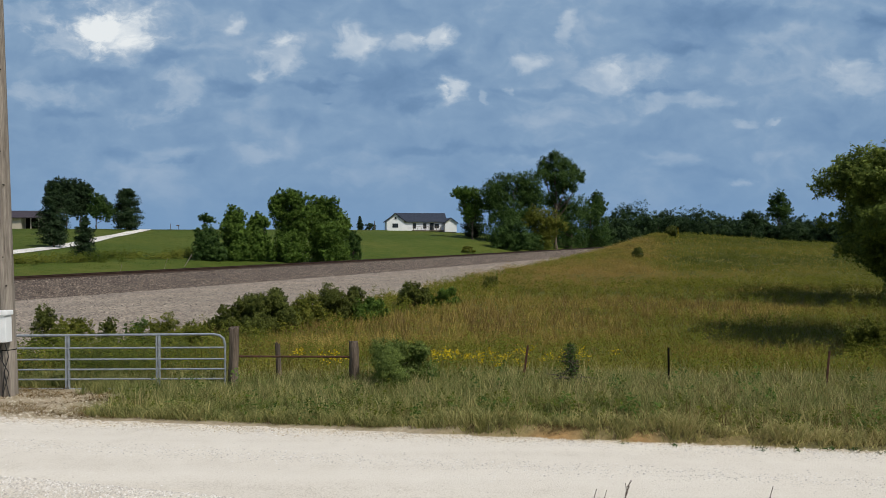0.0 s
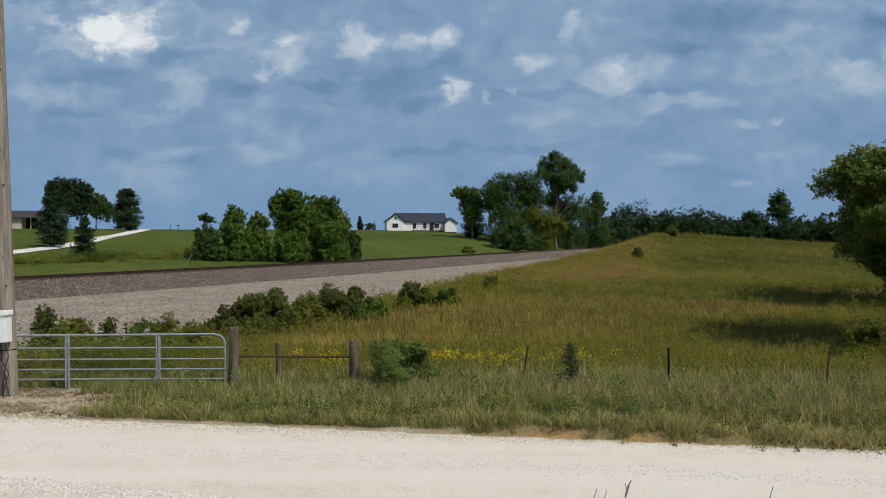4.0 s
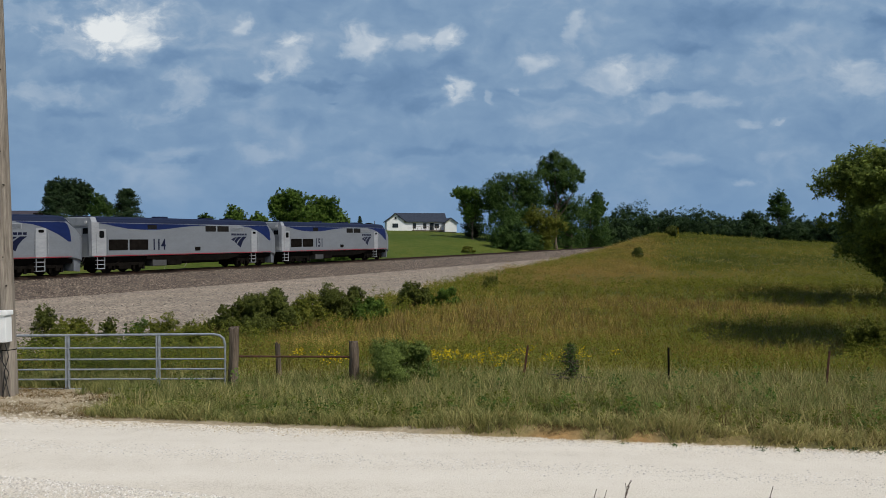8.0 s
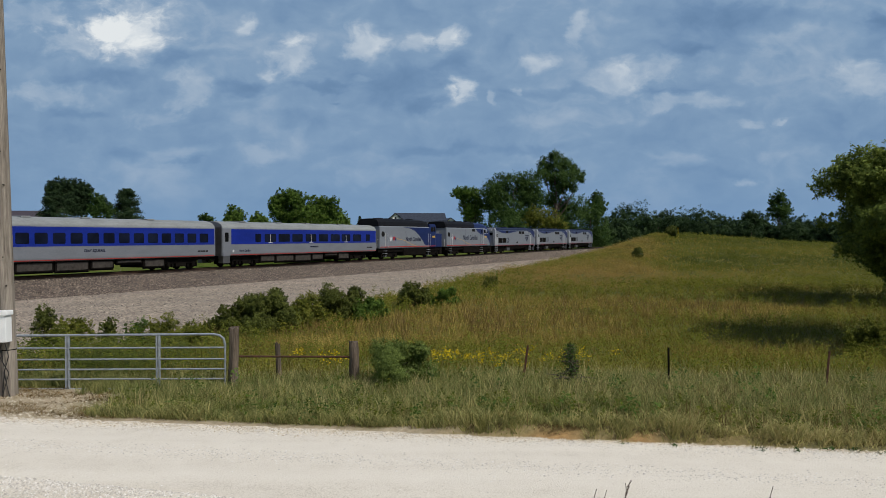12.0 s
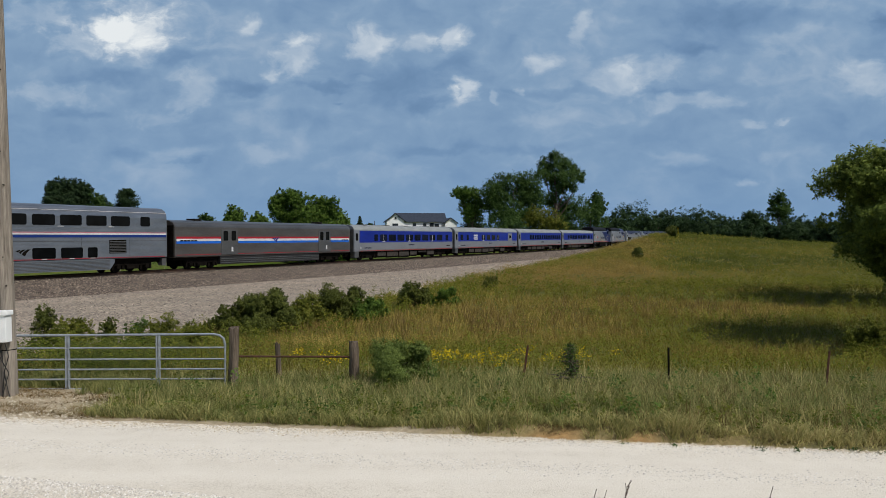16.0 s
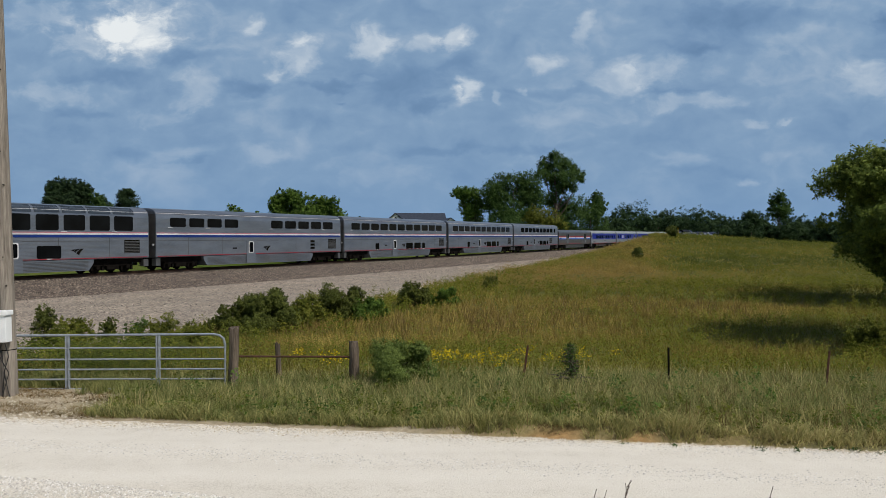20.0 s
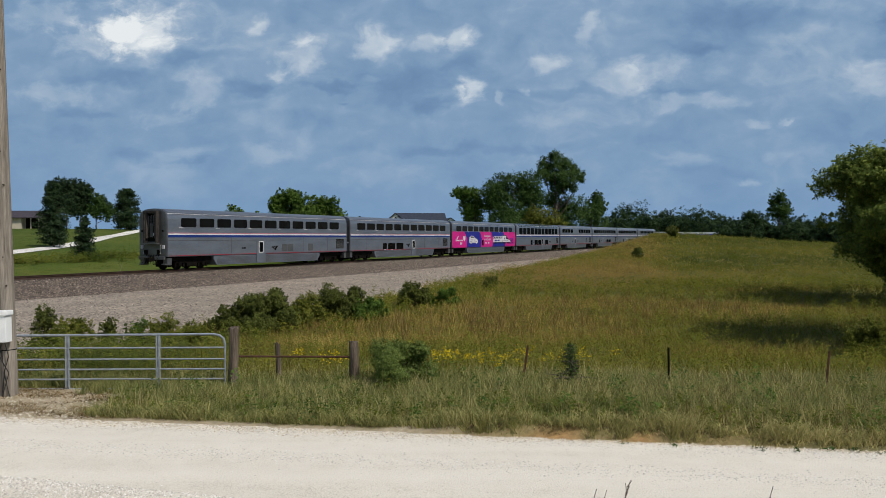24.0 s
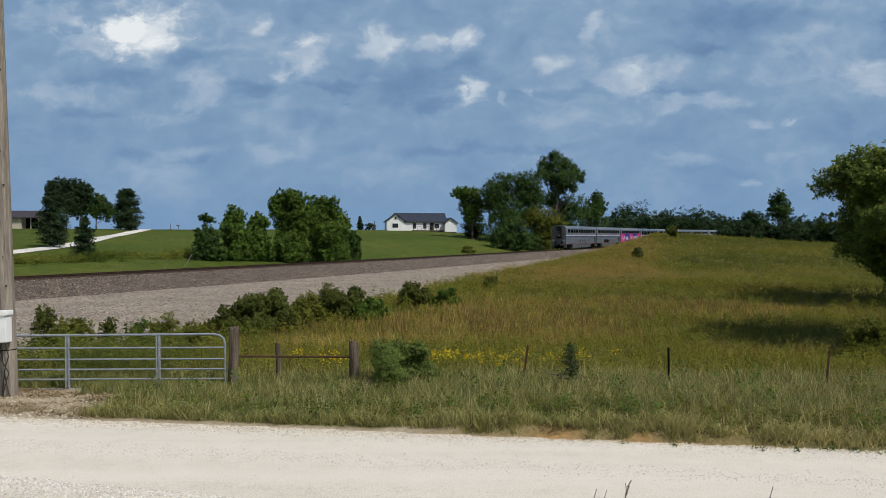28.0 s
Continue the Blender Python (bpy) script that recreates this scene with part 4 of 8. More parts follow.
grown("thicket_tree", -19.3, 97, [(-1.1, 8.6, 0.97), (-1.8, 7.9, 0.97), (0.1, 8.6, 1.08), (1.5, 8.4, 0.97), (-1.6, 6.7, 1.15), (-0.1, 6.7, 1.41), (1.3, 6.5, 1.28), (-0.9, 4.8, 1.23), (0.6, 4.4, 1.54), (0.1, 2.5, 1.54), (-1.2, 2.7, 1.02), (1.5, 2.2, 1.15)], 24000, 0.17, LEAF_BRIGHT, "tall bushy tree in a thicket along the railway", 411)
grown("thicket_tree", -15.2, 99, [(-1.6, 8.0, 0.99), (-0.1, 8.0, 1.05), (1.3, 8.0, 0.86), (-1.8, 6.3, 1.44), (0.1, 6.3, 1.44), (1.6, 6.3, 1.05), (-1.1, 4.2, 1.57), (0.8, 4.2, 1.57), (2.3, 4.6, 1.18), (-0.6, 2.2, 1.44), (1.3, 2.2, 1.31), (2.8, 5.6, 0.86)], 24000, 0.17, LEAF_BRIGHT, "tall bushy tree in a thicket along the railway", 412)
grown("thicket_tree", -12.0, 103, [(0.1, 3.4, 0.9), (-0.4, 2.4, 1.14), (0.6, 2.2, 0.54), (-0.6, 3.9, 0.68)], 5000, 0.17, LEAF_OAK, "low bushy tree at the thicket's end", 413)
grown("shade_tree", -84.0, 172, [(-1.0, 15.6, 1.78), (-2.7, 14.8, 1.78), (0.3, 14.3, 2.11), (-1.9, 13.0, 2.11), (-4.0, 12.8, 1.03), (0.7, 11.7, 2.11), (2.0, 9.1, 1.31), (-0.6, 10.9, 1.87)], 13000, 0.26, NEEDLE, "tall dense dark shade tree by the farm building", 414)
grown("shade_tree", -82.8, 176, [(-0.1, 15.5, 1.82), (1.6, 15.0, 1.34), (-0.6, 13.7, 2.15), (1.6, 12.8, 1.34), (-0.1, 11.0, 1.92), (0.7, 9.3, 1.2)], 10000, 0.26, NEEDLE, "tall dense dark shade tree by the farm building", 415)
grown("shade_tree", -74.6, 166, [(-0.3, 12.7, 1.26), (0.9, 11.9, 1.26), (-0.7, 10.6, 1.49), (1.8, 10.6, 1.49), (3.0, 9.8, 1.17), (-1.2, 9.3, 0.99), (2.6, 7.9, 0.99), (0.1, 9.1, 1.26)], 7000, 0.22, LEAF_OAK, "airy spreading tree beside the driveway", 416)
conifer("spruce_tree", at(225, 168), 168, 9.0, 6.6, 9000, 0.24, "dense dark green spruce at the top of the driveway", 417, 0.06, 0.3, full=0.42)
grown("field_tree", -46.3, 150, [(-0.6, 7.6, 0.73), (0.3, 7.8, 0.82), (1.5, 7.1, 0.65), (0.1, 7.1, 0.57)], 3000, 0.16, LEAF_OAK, "small flat-topped tree in the field", 418)
grown("poplar_tree", 131.1, 300, [(-0.2, 21.5, 2.15), (-1.1, 19.2, 2.74), (1.6, 17.4, 2.15), (-2.4, 17.0, 2.15), (-0.2, 14.7, 2.93), (3.4, 14.7, 1.76), (-3.3, 13.8, 1.96), (0.7, 12.0, 2.44)], 6500, 0.34, LEAF_OAK, "tall slender poplar standing over the wood", 419)
grown("wood_tree", 118.7, 296, [(-0.3, 13.2, 2.41), (-2.0, 12.8, 1.74), (2.0, 12.3, 1.93), (-0.3, 10.1, 3.86), (3.3, 8.3, 3.38), (-2.9, 8.3, 3.38)], 6000, 0.32, LEAF_WOOD, "round dark tree at the wood's edge", 420)

conifer("cedar_tree", at(838, 184), 184, 8.2, 6.4, 8000, 0.22, "dark cedar beside the grove", 60, 0.03, 0.25)
conifer("cedar_tree", at(637, 230), 230, 4.4, 2.4, 2000, 0.2, "small dark cedar on the field's crest", 61, 0.05, 0.2)
tree("field_bush", at(655, 228), 228, 2.4, 4.6, "shrub", 1500, 0.2, LEAF_WOOD, "low dark bush on the field's crest", "bush", seed=62)


def build_woods():
    """The far wood behind the mound, a mass of crowns."""
    r = np.random.RandomState(77)
    pieces, bm = [], bmesh.new()
    spots = [(at(px, y), y, h) for px, y, h in ((1100, 420, 17), (1125, 400, 18), (1150, 410, 13), (1175, 420, 16), (1200, 410, 16), (1222, 420, 15), (1245, 400, 17), (1268, 410, 15), (1290, 400, 13), (1310, 400, 11), (1335, 380, 14), (1360, 380, 12), (1390, 390, 12), (1415, 390, 12), (1440, 380, 12), (1470, 380, 13), (1500, 370, 13), (1535, 370, 13), (1570, 370, 14))]
    spots += [(at(px, y), y, h) for px, y, h in ((1086, 235, 8.5), (1098, 260, 8), (1112, 300, 10), (1092, 330, 13), (1140, 360, 13), (1165, 370, 12), (1190, 365, 13), (1212, 370, 12), (1232, 360, 12), (1250, 352, 12))]
    spots += [(at(px, y), y, h) for px, y, h in ((1285, 292, 8), (1305, 288, 8), (1330, 285, 9), (1350, 290, 9), (1375, 285, 8), (1400, 280, 9), (1425, 285, 9), (1450, 280, 9), (1475, 275, 9), (1500, 270, 9), (1530, 268, 10))]
    for x, y, h in spots:
        h = h * (0.92 + 0.16 * r.rand())
        z0 = float(land(x, y))
        bl = [(x + b[0], y + b[1], z0 + b[2], 1.25 * b[3], 1.25 * b[4], 1.2 * b[5]) for b in envelope("shrub", h, h * 1.15, r)]
        tube(bm, (x, y, z0 - 0.3), (x, y, z0 + h * 0.6), 0.25, 0.12, 6)
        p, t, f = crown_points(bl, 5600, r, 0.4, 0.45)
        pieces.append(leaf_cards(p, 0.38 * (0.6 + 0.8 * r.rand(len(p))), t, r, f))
    wood = new("far_woods")
    part("trunks", bm, BARK, wood)
    merged("crowns", pieces, LEAF_WOOD, wood)
    return tagged(wood, "dark belt of woodland beyond the grassy mound", "woods", kind="stuff")


build_woods()
# the large trees on the slope
def maple_blobs(h, seed):
    """A low, broad crown whose boughs hang nearly to the grass on one side."""
    r = np.random.RandomState(seed)
    out = []
    for k in range(230):
        z = 0.5 + (h - 1.3) * r.rand()
        reach = np.interp(z / h, [0.0, 0.06, 0.11, 0.20, 0.33, 0.42, 0.50, 0.60, 0.80, 0.93, 1.0], [1.1, 1.3, 1.7, 2.3, 3.9, 5.2, 6.0, 6.2, 5.9, 4.7, 2.4]) - 0.9
        a, q = r.rand() * math.tau, reach * math.sqrt(0.15 + 0.85 * r.rand())
        rr = 0.75 + 0.5 * r.rand()
        out.append((q * math.cos(a), q * math.sin(a), z, rr, rr, rr * 0.8))
    return out


tree("maple_tree", 27.9, 45.0, 9.4, 11.0, "round", 52000, 0.155, LEAF_MAPLE, "large leafy maple on the grassy slope", seed=90, blobs=maple_blobs(9.4, 7), fine=0.56)
tree("maple_tree", 21.8, 23.2, 15.0, 11.0, "tall", 34000, 0.36, LEAF_MAPLE, "tall leafy maple on the grassy slope", seed=91, fine=0.6)

# bushes in the hollow and on the mound
for k, (px, y, h, w, n, leaf, mat, lab) in enumerate((
        (425, 32, 2.0, 2.8, 11000, 0.075, LEAF_BUSH, "dark leafy bush at the foot of the gravel"),
        (478, 33, 2.25, 2.9, 12000, 0.075, LEAF_BUSH, "dark leafy bush at the foot of the gravel"),
        (535, 34.5, 1.8, 2.4, 7000, 0.07, LEAF_YELLOW, "brownish straggling bush at the foot of the gravel"),
        (607, 37, 2.2, 2.6, 10000, 0.075, LEAF_BUSH, "tangled dark bush at the foot of the gravel"),
        (655, 37, 1.5, 2.2, 6000, 0.07, LEAF_BRIGHT, "low green bush at the foot of the gravel"),
        (735, 44, 1.8, 2.1, 6000, 0.08, LEAF_BUSH, "rounded bush at the gravel's edge"),
        (785, 45, 1.3, 2.4, 5000, 0.08, LEAF_BRIGHT, "low green bush at the gravel's edge"),
        (868, 56, 1.2, 1.3, 2500, 0.08, LEAF_BUSH, "small bush at the gravel's edge"),
        (1188, 122, 2.3, 2.2, 4000, 0.13, LEAF_BUSH, "grey-green shrub on top of the mound"),
        (1128, 90, 1.5, 1.5, 3000, 0.1, LEAF_BUSH, "small dark bush on the mound's side"),
        (704, 16.95, 1.3, 1.75, 17000, 0.034, LEAF_BRAMBLE, "bramble bush beside the wooden fence post"),
        (1535, 25, 1.5, 1.5, 4000, 0.06, LEAF_YELLOW, "yellowing bush in the rough grass"),
        (78, 27, 2.0, 0.9, 3000, 0.06, LEAF_BUSH, "straggling bush behind the gate"),
        (125, 26.5, 1.5, 1.5, 3500, 0.06, LEAF_YELLOW, "yellowing clump of tall weeds behind the gate"),
        (192, 27, 1.6, 0.7, 1800, 0.055, LEAF_BUSH, "slender green weed clump behind the gate"),
        (240, 27, 1.5, 0.8, 2000, 0.055, LEAF_BRIGHT, "slender green weed clump behind the gate"),
        (298, 27, 1.55, 1.4, 3500, 0.06, LEAF_YELLOW, "yellowing clump of tall weeds behind the gate"),
        (347, 27, 1.25, 1.2, 2500, 0.055, LEAF_YELLOW, "yellowing clump of tall weeds behind the gate"),
        (828, 140, 1.6, 3.0, 2500, 0.12, LEAF_YELLOW, "low bush in the mown field"))):
    tree("bush", at(px, y), y, 0.8 * h, 1.2 * w, "shrub", int(1.5 * n), 0.75 * leaf, mat, lab, "bush", seed=100 + k, r0=0.03)
conifer("cedar_sapling", at(1010, 16.2), 16.2, 0.92, 1.0, 900, 0.026, "small dark cedar sapling in the grass", 120, 0.02, 0.6, LEAF_OAK, 1.1)


# ---------- grass, weeds, loose stone ----------
def weed_sheet(name, label, r, x, y, h, w, per, leaf, tint, material, flat=1.0):
    """Low leafy plants: a dome of small leaves over each root."""
    n = len(x)
    k = np.repeat(np.arange(n), per)
    a, q, u = r.rand(n * per) * math.tau, np.sqrt(r.rand(n * per)), r.rand(n * per)
    px, py = x[k] + np.cos(a) * q * w[k] * 0.5 * (1.15 - 0.6 * u), y[k] + np.sin(a) * q * w[k] * 0.5 * (1.15 - 0.6 * u)
    c = np.stack([px, py, land(x, y)[k] + h[k] * (0.12 + 0.9 * u)], axis=1)
    t = np.clip(tint[k] + 0.14 * (r.rand(n * per) - 0.5), 0, 1)
    up = np.tile((0.0, -0.25 * flat, flat), (n * per, 1))
    ob = merged(name, [leaf_cards(c, leaf[k] * (0.6 + 0.8 * r.rand(n * per)), t, r, up)], material)
    return tagged(ob, label, "weeds", kind="stuff")


def pad_edge(x, y, slack=0.0):
    s, d = beside_line(x, y)
    return d > np.interp(s, [-120, -45, -20, 0, 30, 55, 90, 130], [17, 27, 24.5, 22, 20, 15.5, 10.5, 8.5]) - 1.0 + slack


def grow_grass():
    r = np.random.RandomState(200)

    # verge between the road and the fence
    def verge(x, y):
        e = y - road_edge(x)
        return (e > 0.12 + 0.22 * r.rand(len(x)) ** 2 + 0.18 * (1 - smooth01(x, -1, 1)) + 0.04 * bare_lip(x)) & ~((x < -6.9 + 1.1 * r.rand(len(x))) & (y < 16.2)) & ~((x < -7.7) & (y < 16.9))
    x, y = scatter(r, 26000, -10.5, 12.5, 10.5, 18.2, verge)
    e = y - road_edge(x)
    hh = (0.12 + 0.23 * smooth01(e, 0.1, 1.6)) * (0.55 + 0.7 * r.rand(len(x))) * (1 + 0.25 * waves(x, y, 1.6, 33))
    tn = 0.26 + 0.05 * smooth01(x, -2, 7) + 0.20 * waves(x, y, 2.2, 31) + 0.2 * waves(x, y, 0.7, 32) + 0.45 * (r.rand(len(x)) - 0.5)
    grass_sheet("roadside_grass", "tall green and straw-coloured roadside grass", r, x, y, hh, 0.009 + 0.006 * r.rand(len(x)), 0.65, np.clip(tn, 0, 1), GRASS, 6, 0.05)
    fx = -6.6 + 18.6 * r.rand(5200)
    fy = road_edge(fx) + 0.03 + 0.45 * r.rand(5200) ** 1.3 + 0.2 * (1 - smooth01(fx, -1, 1))
    ok = (bare_lip(fx) < 0.5) | (fy - road_edge(fx) > 0.13 + 0.1 * r.rand(len(fx)))
    ok = ok & (waves(fx, fy, 0.8, 101) + 0.8 * r.rand(len(fx)) > 0.05)
    fx, fy = fx[ok], fy[ok]
    grass_sheet("road_edge_grass", "ragged grass fringe hanging over the road's edge", r, fx, fy, (0.09 + 0.26 * r.rand(len(fx)) ** 1.4) * (1 + 0.7 * waves(fx, 0 * fx, 1.3, 99)), np.full(len(fx), 0.012), 0.9, np.clip(0.35 + 0.25 * smooth01(fx, -2, 7) + 0.5 * (r.rand(len(fx)) - 0.5), 0, 1), GRASS, 6, 0.05)
    x, y = scatter(r, 2600, -7, 12, 10.8, 17.5, verge)
    e = y - road_edge(x)
    ok = waves(x, y, 2.6, 36) + 0.4 * (e < 0.6) > 0.12
    x, y = x[ok], y[ok]
    n = len(x)
    weed_sheet("roadside_weeds", "leafy green weeds among the roadside grass", r, x, y, 0.12 + 0.26 * r.rand(n), 0.18 + 0.2 * r.rand(n), 16, np.full(n, 0.03), 0.35 * r.rand(n), WEED)

    # the hollow behind the fence: stalks, then leafy weeds
    def hollow(x, y):
        return pad_edge(x, y, 1.2 * waves(x, y, 5, 41)) & (np.abs(x) < 0.62 * y + 3)
    brown = lambda x, y: smooth01(waves(x, y, 16, 51) + 1.3 * np.exp(-((x - 3.0) / 6.5) ** 2 - ((y - 38) / 9) ** 2) + 0.6 * np.exp(-((x - 13) / 7) ** 2 - ((y - 44) / 6) ** 2), 0.15, 0.75)
    x, y = scatter(r, 60000, -30, 36, 17.2, 60, hollow)
    keepn = r.rand(len(x)) < np.clip(26.0 / y, 0.25, 1) * np.clip(0.35 + 0.65 * brown(x, y) + np.exp(-((x + 4.2) / 3.0) ** 2 - ((y - 28.0) / 3.5) ** 2), 0, 1)
    x, y = x[keepn], y[keepn]
    hh = (0.28 + 0.34 * r.rand(len(x))) * (1 - 0.2 * smooth01(y, 20, 55))
    tn = 0.20 + 0.40 * brown(x, y) + 0.7 * np.exp(-((x + 4.4) / 2.1) ** 2 - ((y - 28.5) / 2.6) ** 2) - 0.12 * smooth01(-x, 6.5, 9) + 0.35 * (r.rand(len(x)) - 0.5)
    grass_sheet("meadow_grass", "rank meadow grass, green to reddish straw", r, x, y, hh, 0.010 + 0.0005 * y, 0.45, np.clip(tn, 0, 1), MEADOW, 5, 0.14)
    x, y = scatter(r, 21000, -30, 38, 17.6, 62, hollow)
    keepn = r.rand(len(x)) < np.clip(24.0 / y, 0.3, 1) * (1 - 0.75 * brown(x, y)) * (1 - 0.9 * np.exp(-((x + 4.2) / 3.0) ** 2 - ((y - 28.0) / 3.5) ** 2))
    x, y = x[keepn], y[keepn]
    n = len(x)
    weed_sheet("meadow_weeds", "leafy yellow-green meadow weeds", r, x, y, (0.35 + 0.45 * r.rand(n)) * (1 + 0.3 * waves(x, y, 4, 42)), 0.3 + 0.35 * r.rand(n), 24, 0.019 + 0.0006 * y, np.clip(0.42 + 0.42 * waves(x, y, 6, 43) - 0.28 * smooth01(-x, 5.5, 8) + 0.25 * (r.rand(n) - 0.5), 0, 1), WEED)
    # dry brown stalks standing in drifts
    x, y = scatter(r, 28000, -14, 22, 19, 52, hollow)
    drift = np.exp(-((x - 2.2) / 4.6) ** 2 - ((y - 35) / 5.5) ** 2) + 0.8 * np.exp(-((x + 5.6) / 1.6) ** 2 - ((y - 33) / 2.2) ** 2) + 0.55 * np.exp(-((x - 12) / 6) ** 2 - ((y - 42) / 5) ** 2) + 0.45 * np.exp(-((x + 9) / 3.5) ** 2 - ((y - 25) / 4) ** 2)
    ok = r.rand(len(x)) < 0.5 * drift * smooth01(waves(x, y, 4.5, 48), -0.6, 0.4)
    x, y = x[ok], y[ok]
    grass_sheet("dry_stalks", "dry brown weed stalks standing in the meadow", r, x, y, 0.4 + 0.45 * r.rand(len(x)), 0.008 + 0.0005 * y, 0.35, np.clip(0.6 + 0.6 * (r.rand(len(x)) - 0.5), 0, 1), DRY, 5, 0.12, True)
    # rank weeds at the toe of the gravel behind the gate, and along its edge
    x, y = scatter(r, 260, -20, -6.5, 19, 27.5, hollow)
    n = len(x)
    weed_sheet("tall_weeds", "tall yellowing weeds behind the gate", r, x, y, 0.5 + 0.6 * r.rand(n), 0.3 + 0.4 * r.rand(n), 60, np.full(n, 0.036), np.clip(0.45 + 0.8 * (r.rand(n) - 0.5), 0, 1), LEAF_YELLOW)
    x, y = scatter(r, 6500, -9, 22, 30, 96, lambda a, b: pad_edge(a, b, 0.2) & ~pad_edge(a, b, 3.0 + 3.5 * r.rand(len(a))))
    n = len(x)
    weed_sheet("gravel_edge_weeds", "green weeds along the gravel's edge", r, x, y, (0.3 + 0.5 * r.rand(n)), 0.5 + 0.5 * r.rand(n), 20, np.full(n, 0.06), np.clip(0.4 + 0.6 * (r.rand(n) - 0.5), 0, 1), WEED)
    # dull shrubby weeds close behind the gate, thickest at its hinges
    x, y = scatter(r, 300, -10.4, -5.2, 17.5, 22.0, lambda a, b: r.rand(len(a)) < 1.1 - 0.16 * (a + 10.4))
    n = len(x)
    weed_sheet("gate_weeds", "dull green weeds close behind the gate", r, x, y, 0.35 + 0.65 * r.rand(n), 0.25 + 0.35 * r.rand(n), 70, np.full(n, 0.026), np.clip(0.15 + 0.5 * r.rand(n), 0, 1), LEAF_BUSH)
    # pale heads of flower over the mound
    x, y = scatter(r, 900, 20, 62, 62, 118, lambda a, b: (np.abs(a) < 0.6 * b) & (waves(a, b, 9, 78) > 0.35))
    n = len(x)
    k = np.repeat(np.arange(n), 9)
    c = np.stack([x[k] + 0.16 * r.normal(size=9 * n), y[k] + 0.16 * r.normal(size=9 * n), land(x, y)[k] + (0.45 + 0.25 * r.rand(n))[k] + 0.05 * r.normal(size=9 * n)], axis=1)
    tagged(merged("pale_flowers", [leaf_cards(c, 0.05 + 0.03 * r.rand(len(c)), r.rand(len(c)), r)], PALE_FLOWER), "pale weed flower heads on the mound", "flowers", kind="stuff")
    # flowers
    x, y = scatter(r, 240, -4.6, 9.5, 18.5, 22.5, lambda a, b: waves(a, b, 3.2, 47) + 0.7 * np.exp(-((a - 1.0) / 1.6) ** 2) - 0.3 * (a > 4) > 0.35)
    n = len(x)
    k = np.repeat(np.arange(n), 22)
    c = np.stack([x[k] + 0.07 * r.normal(size=22 * n), y[k] + 0.07 * r.normal(size=22 * n), land(x, y)[k] + (0.36 + 0.24 * r.rand(n))[k] + 0.05 * r.normal(size=22 * n)], axis=1)
    tagged(merged("goldenrod_flowers", [leaf_cards(c, 0.022 + 0.014 * r.rand(len(c)), r.rand(len(c)), r)], FLOWER), "yellow goldenrod flower heads in the meadow", "flowers", kind="stuff")
    nb = 2 * n
    kb = np.repeat(np.arange(n), 2)
    V = blades(np.stack([x[kb], y[kb], land(x, y)[kb]], axis=1), np.full(nb, 0.48), np.full(nb, 0.02), 0.06 + 0.05 * r.rand(nb), np.full(nb, 0.2), r)
    tagged(merged("goldenrod_stems", [V], MEADOW), "thin green goldenrod stems", "stems", kind="stuff")

    # the mound: a carpet of low leafy growth, straw-coloured towards the railway
    def mound(x, y):
        return pad_edge(x, y, 1.5 * waves(x, y, 6, 61)) & (np.abs(x) < 0.62 * y)
    x, y = scatter(r, 34000, -4, 100, 54, 150, mound)
    keepn = r.rand(len(x)) < np.clip(75.0 / y, 0.4, 1)
    x, y = x[keepn], y[keepn]
    n = len(x)
    straw = smooth01(0.30 * y - x, -1.0, 5.0)
    dry = np.exp(-((y - 62 - 0.2 * x) / 9) ** 2) * smooth01(24 - x, -6, 8)
    tn = 0.32 + 0.42 * straw + 0.42 * dry + 0.34 * waves(x, y, 38, 71) + 0.25 * waves(x, y, 12, 73) + 0.10 * (r.rand(n) - 0.5)
    weed_sheet("mound_weeds", "low rough growth over the grassy mound", r, x, y, (0.28 + 0.40 * r.rand(n)) * (1 + 0.9 * waves(x, y, 9, 72)), 0.9 + 0.9 * r.rand(n), 16, 0.042 + 0.0006 * y, np.clip(tn, 0, 1), HILL_WEED, 1.9)
    x, y = scatter(r, 26000, 4, 60, 70, 140, mound)
    ok = r.rand(len(x)) < 0.15 + 0.85 * smooth01(0.30 * y - x, -1.0, 4.0)
    x, y = x[ok], y[ok]
    grass_sheet("mound_grass", "straw-coloured grass on the mound's crest", r, x, y, 0.35 + 0.35 * r.rand(len(x)), np.full(len(x), 0.055), 0.35, np.clip(0.75 + 0.5 * (r.rand(len(x)) - 0.5), 0, 1), MEADOW, 3, 0.2, True)
    # darker broad weeds and seeding tufts in the verge
    x, y = scatter(r, 420, -6.4, 12, 10.9, 17.6, lambda a, b: verge(a, b) & (waves(a, b, 1.9, 95) > 0.25))
    n = len(x)
    weed_sheet("verge_weeds", "dark broad-leaved weeds in the verge", r, x, y, 0.28 + 0.3 * r.rand(n), 0.25 + 0.25 * r.rand(n), 40, np.full(n, 0.034), 0.1 + 0.5 * r.rand(n), LEAF_BRIGHT)
    x, y = scatter(r, 1500, -6.4, 12, 11.2, 18.4, lambda a, b: verge(a, b) & (b - road_edge(a) > 0.7))
    grass_sheet("seeding_grass", "tall pale seeding grass stalks in the verge", r, x, y, 0.4 + 0.25 * r.rand(len(x)), np.full(len(x), 0.008), 0.3, np.clip(0.75 + 0.4 * (r.rand(len(x)) - 0.5), 0, 1), GRASS, 4, 0.07)
    # grass of the near bank, under the eye
    x, y = scatter(r, 6000, -12, 12, -6, 6.2, lambda a, b: (b - road_edge(a) < -7.0) & (a * a + b * b > 1.0))
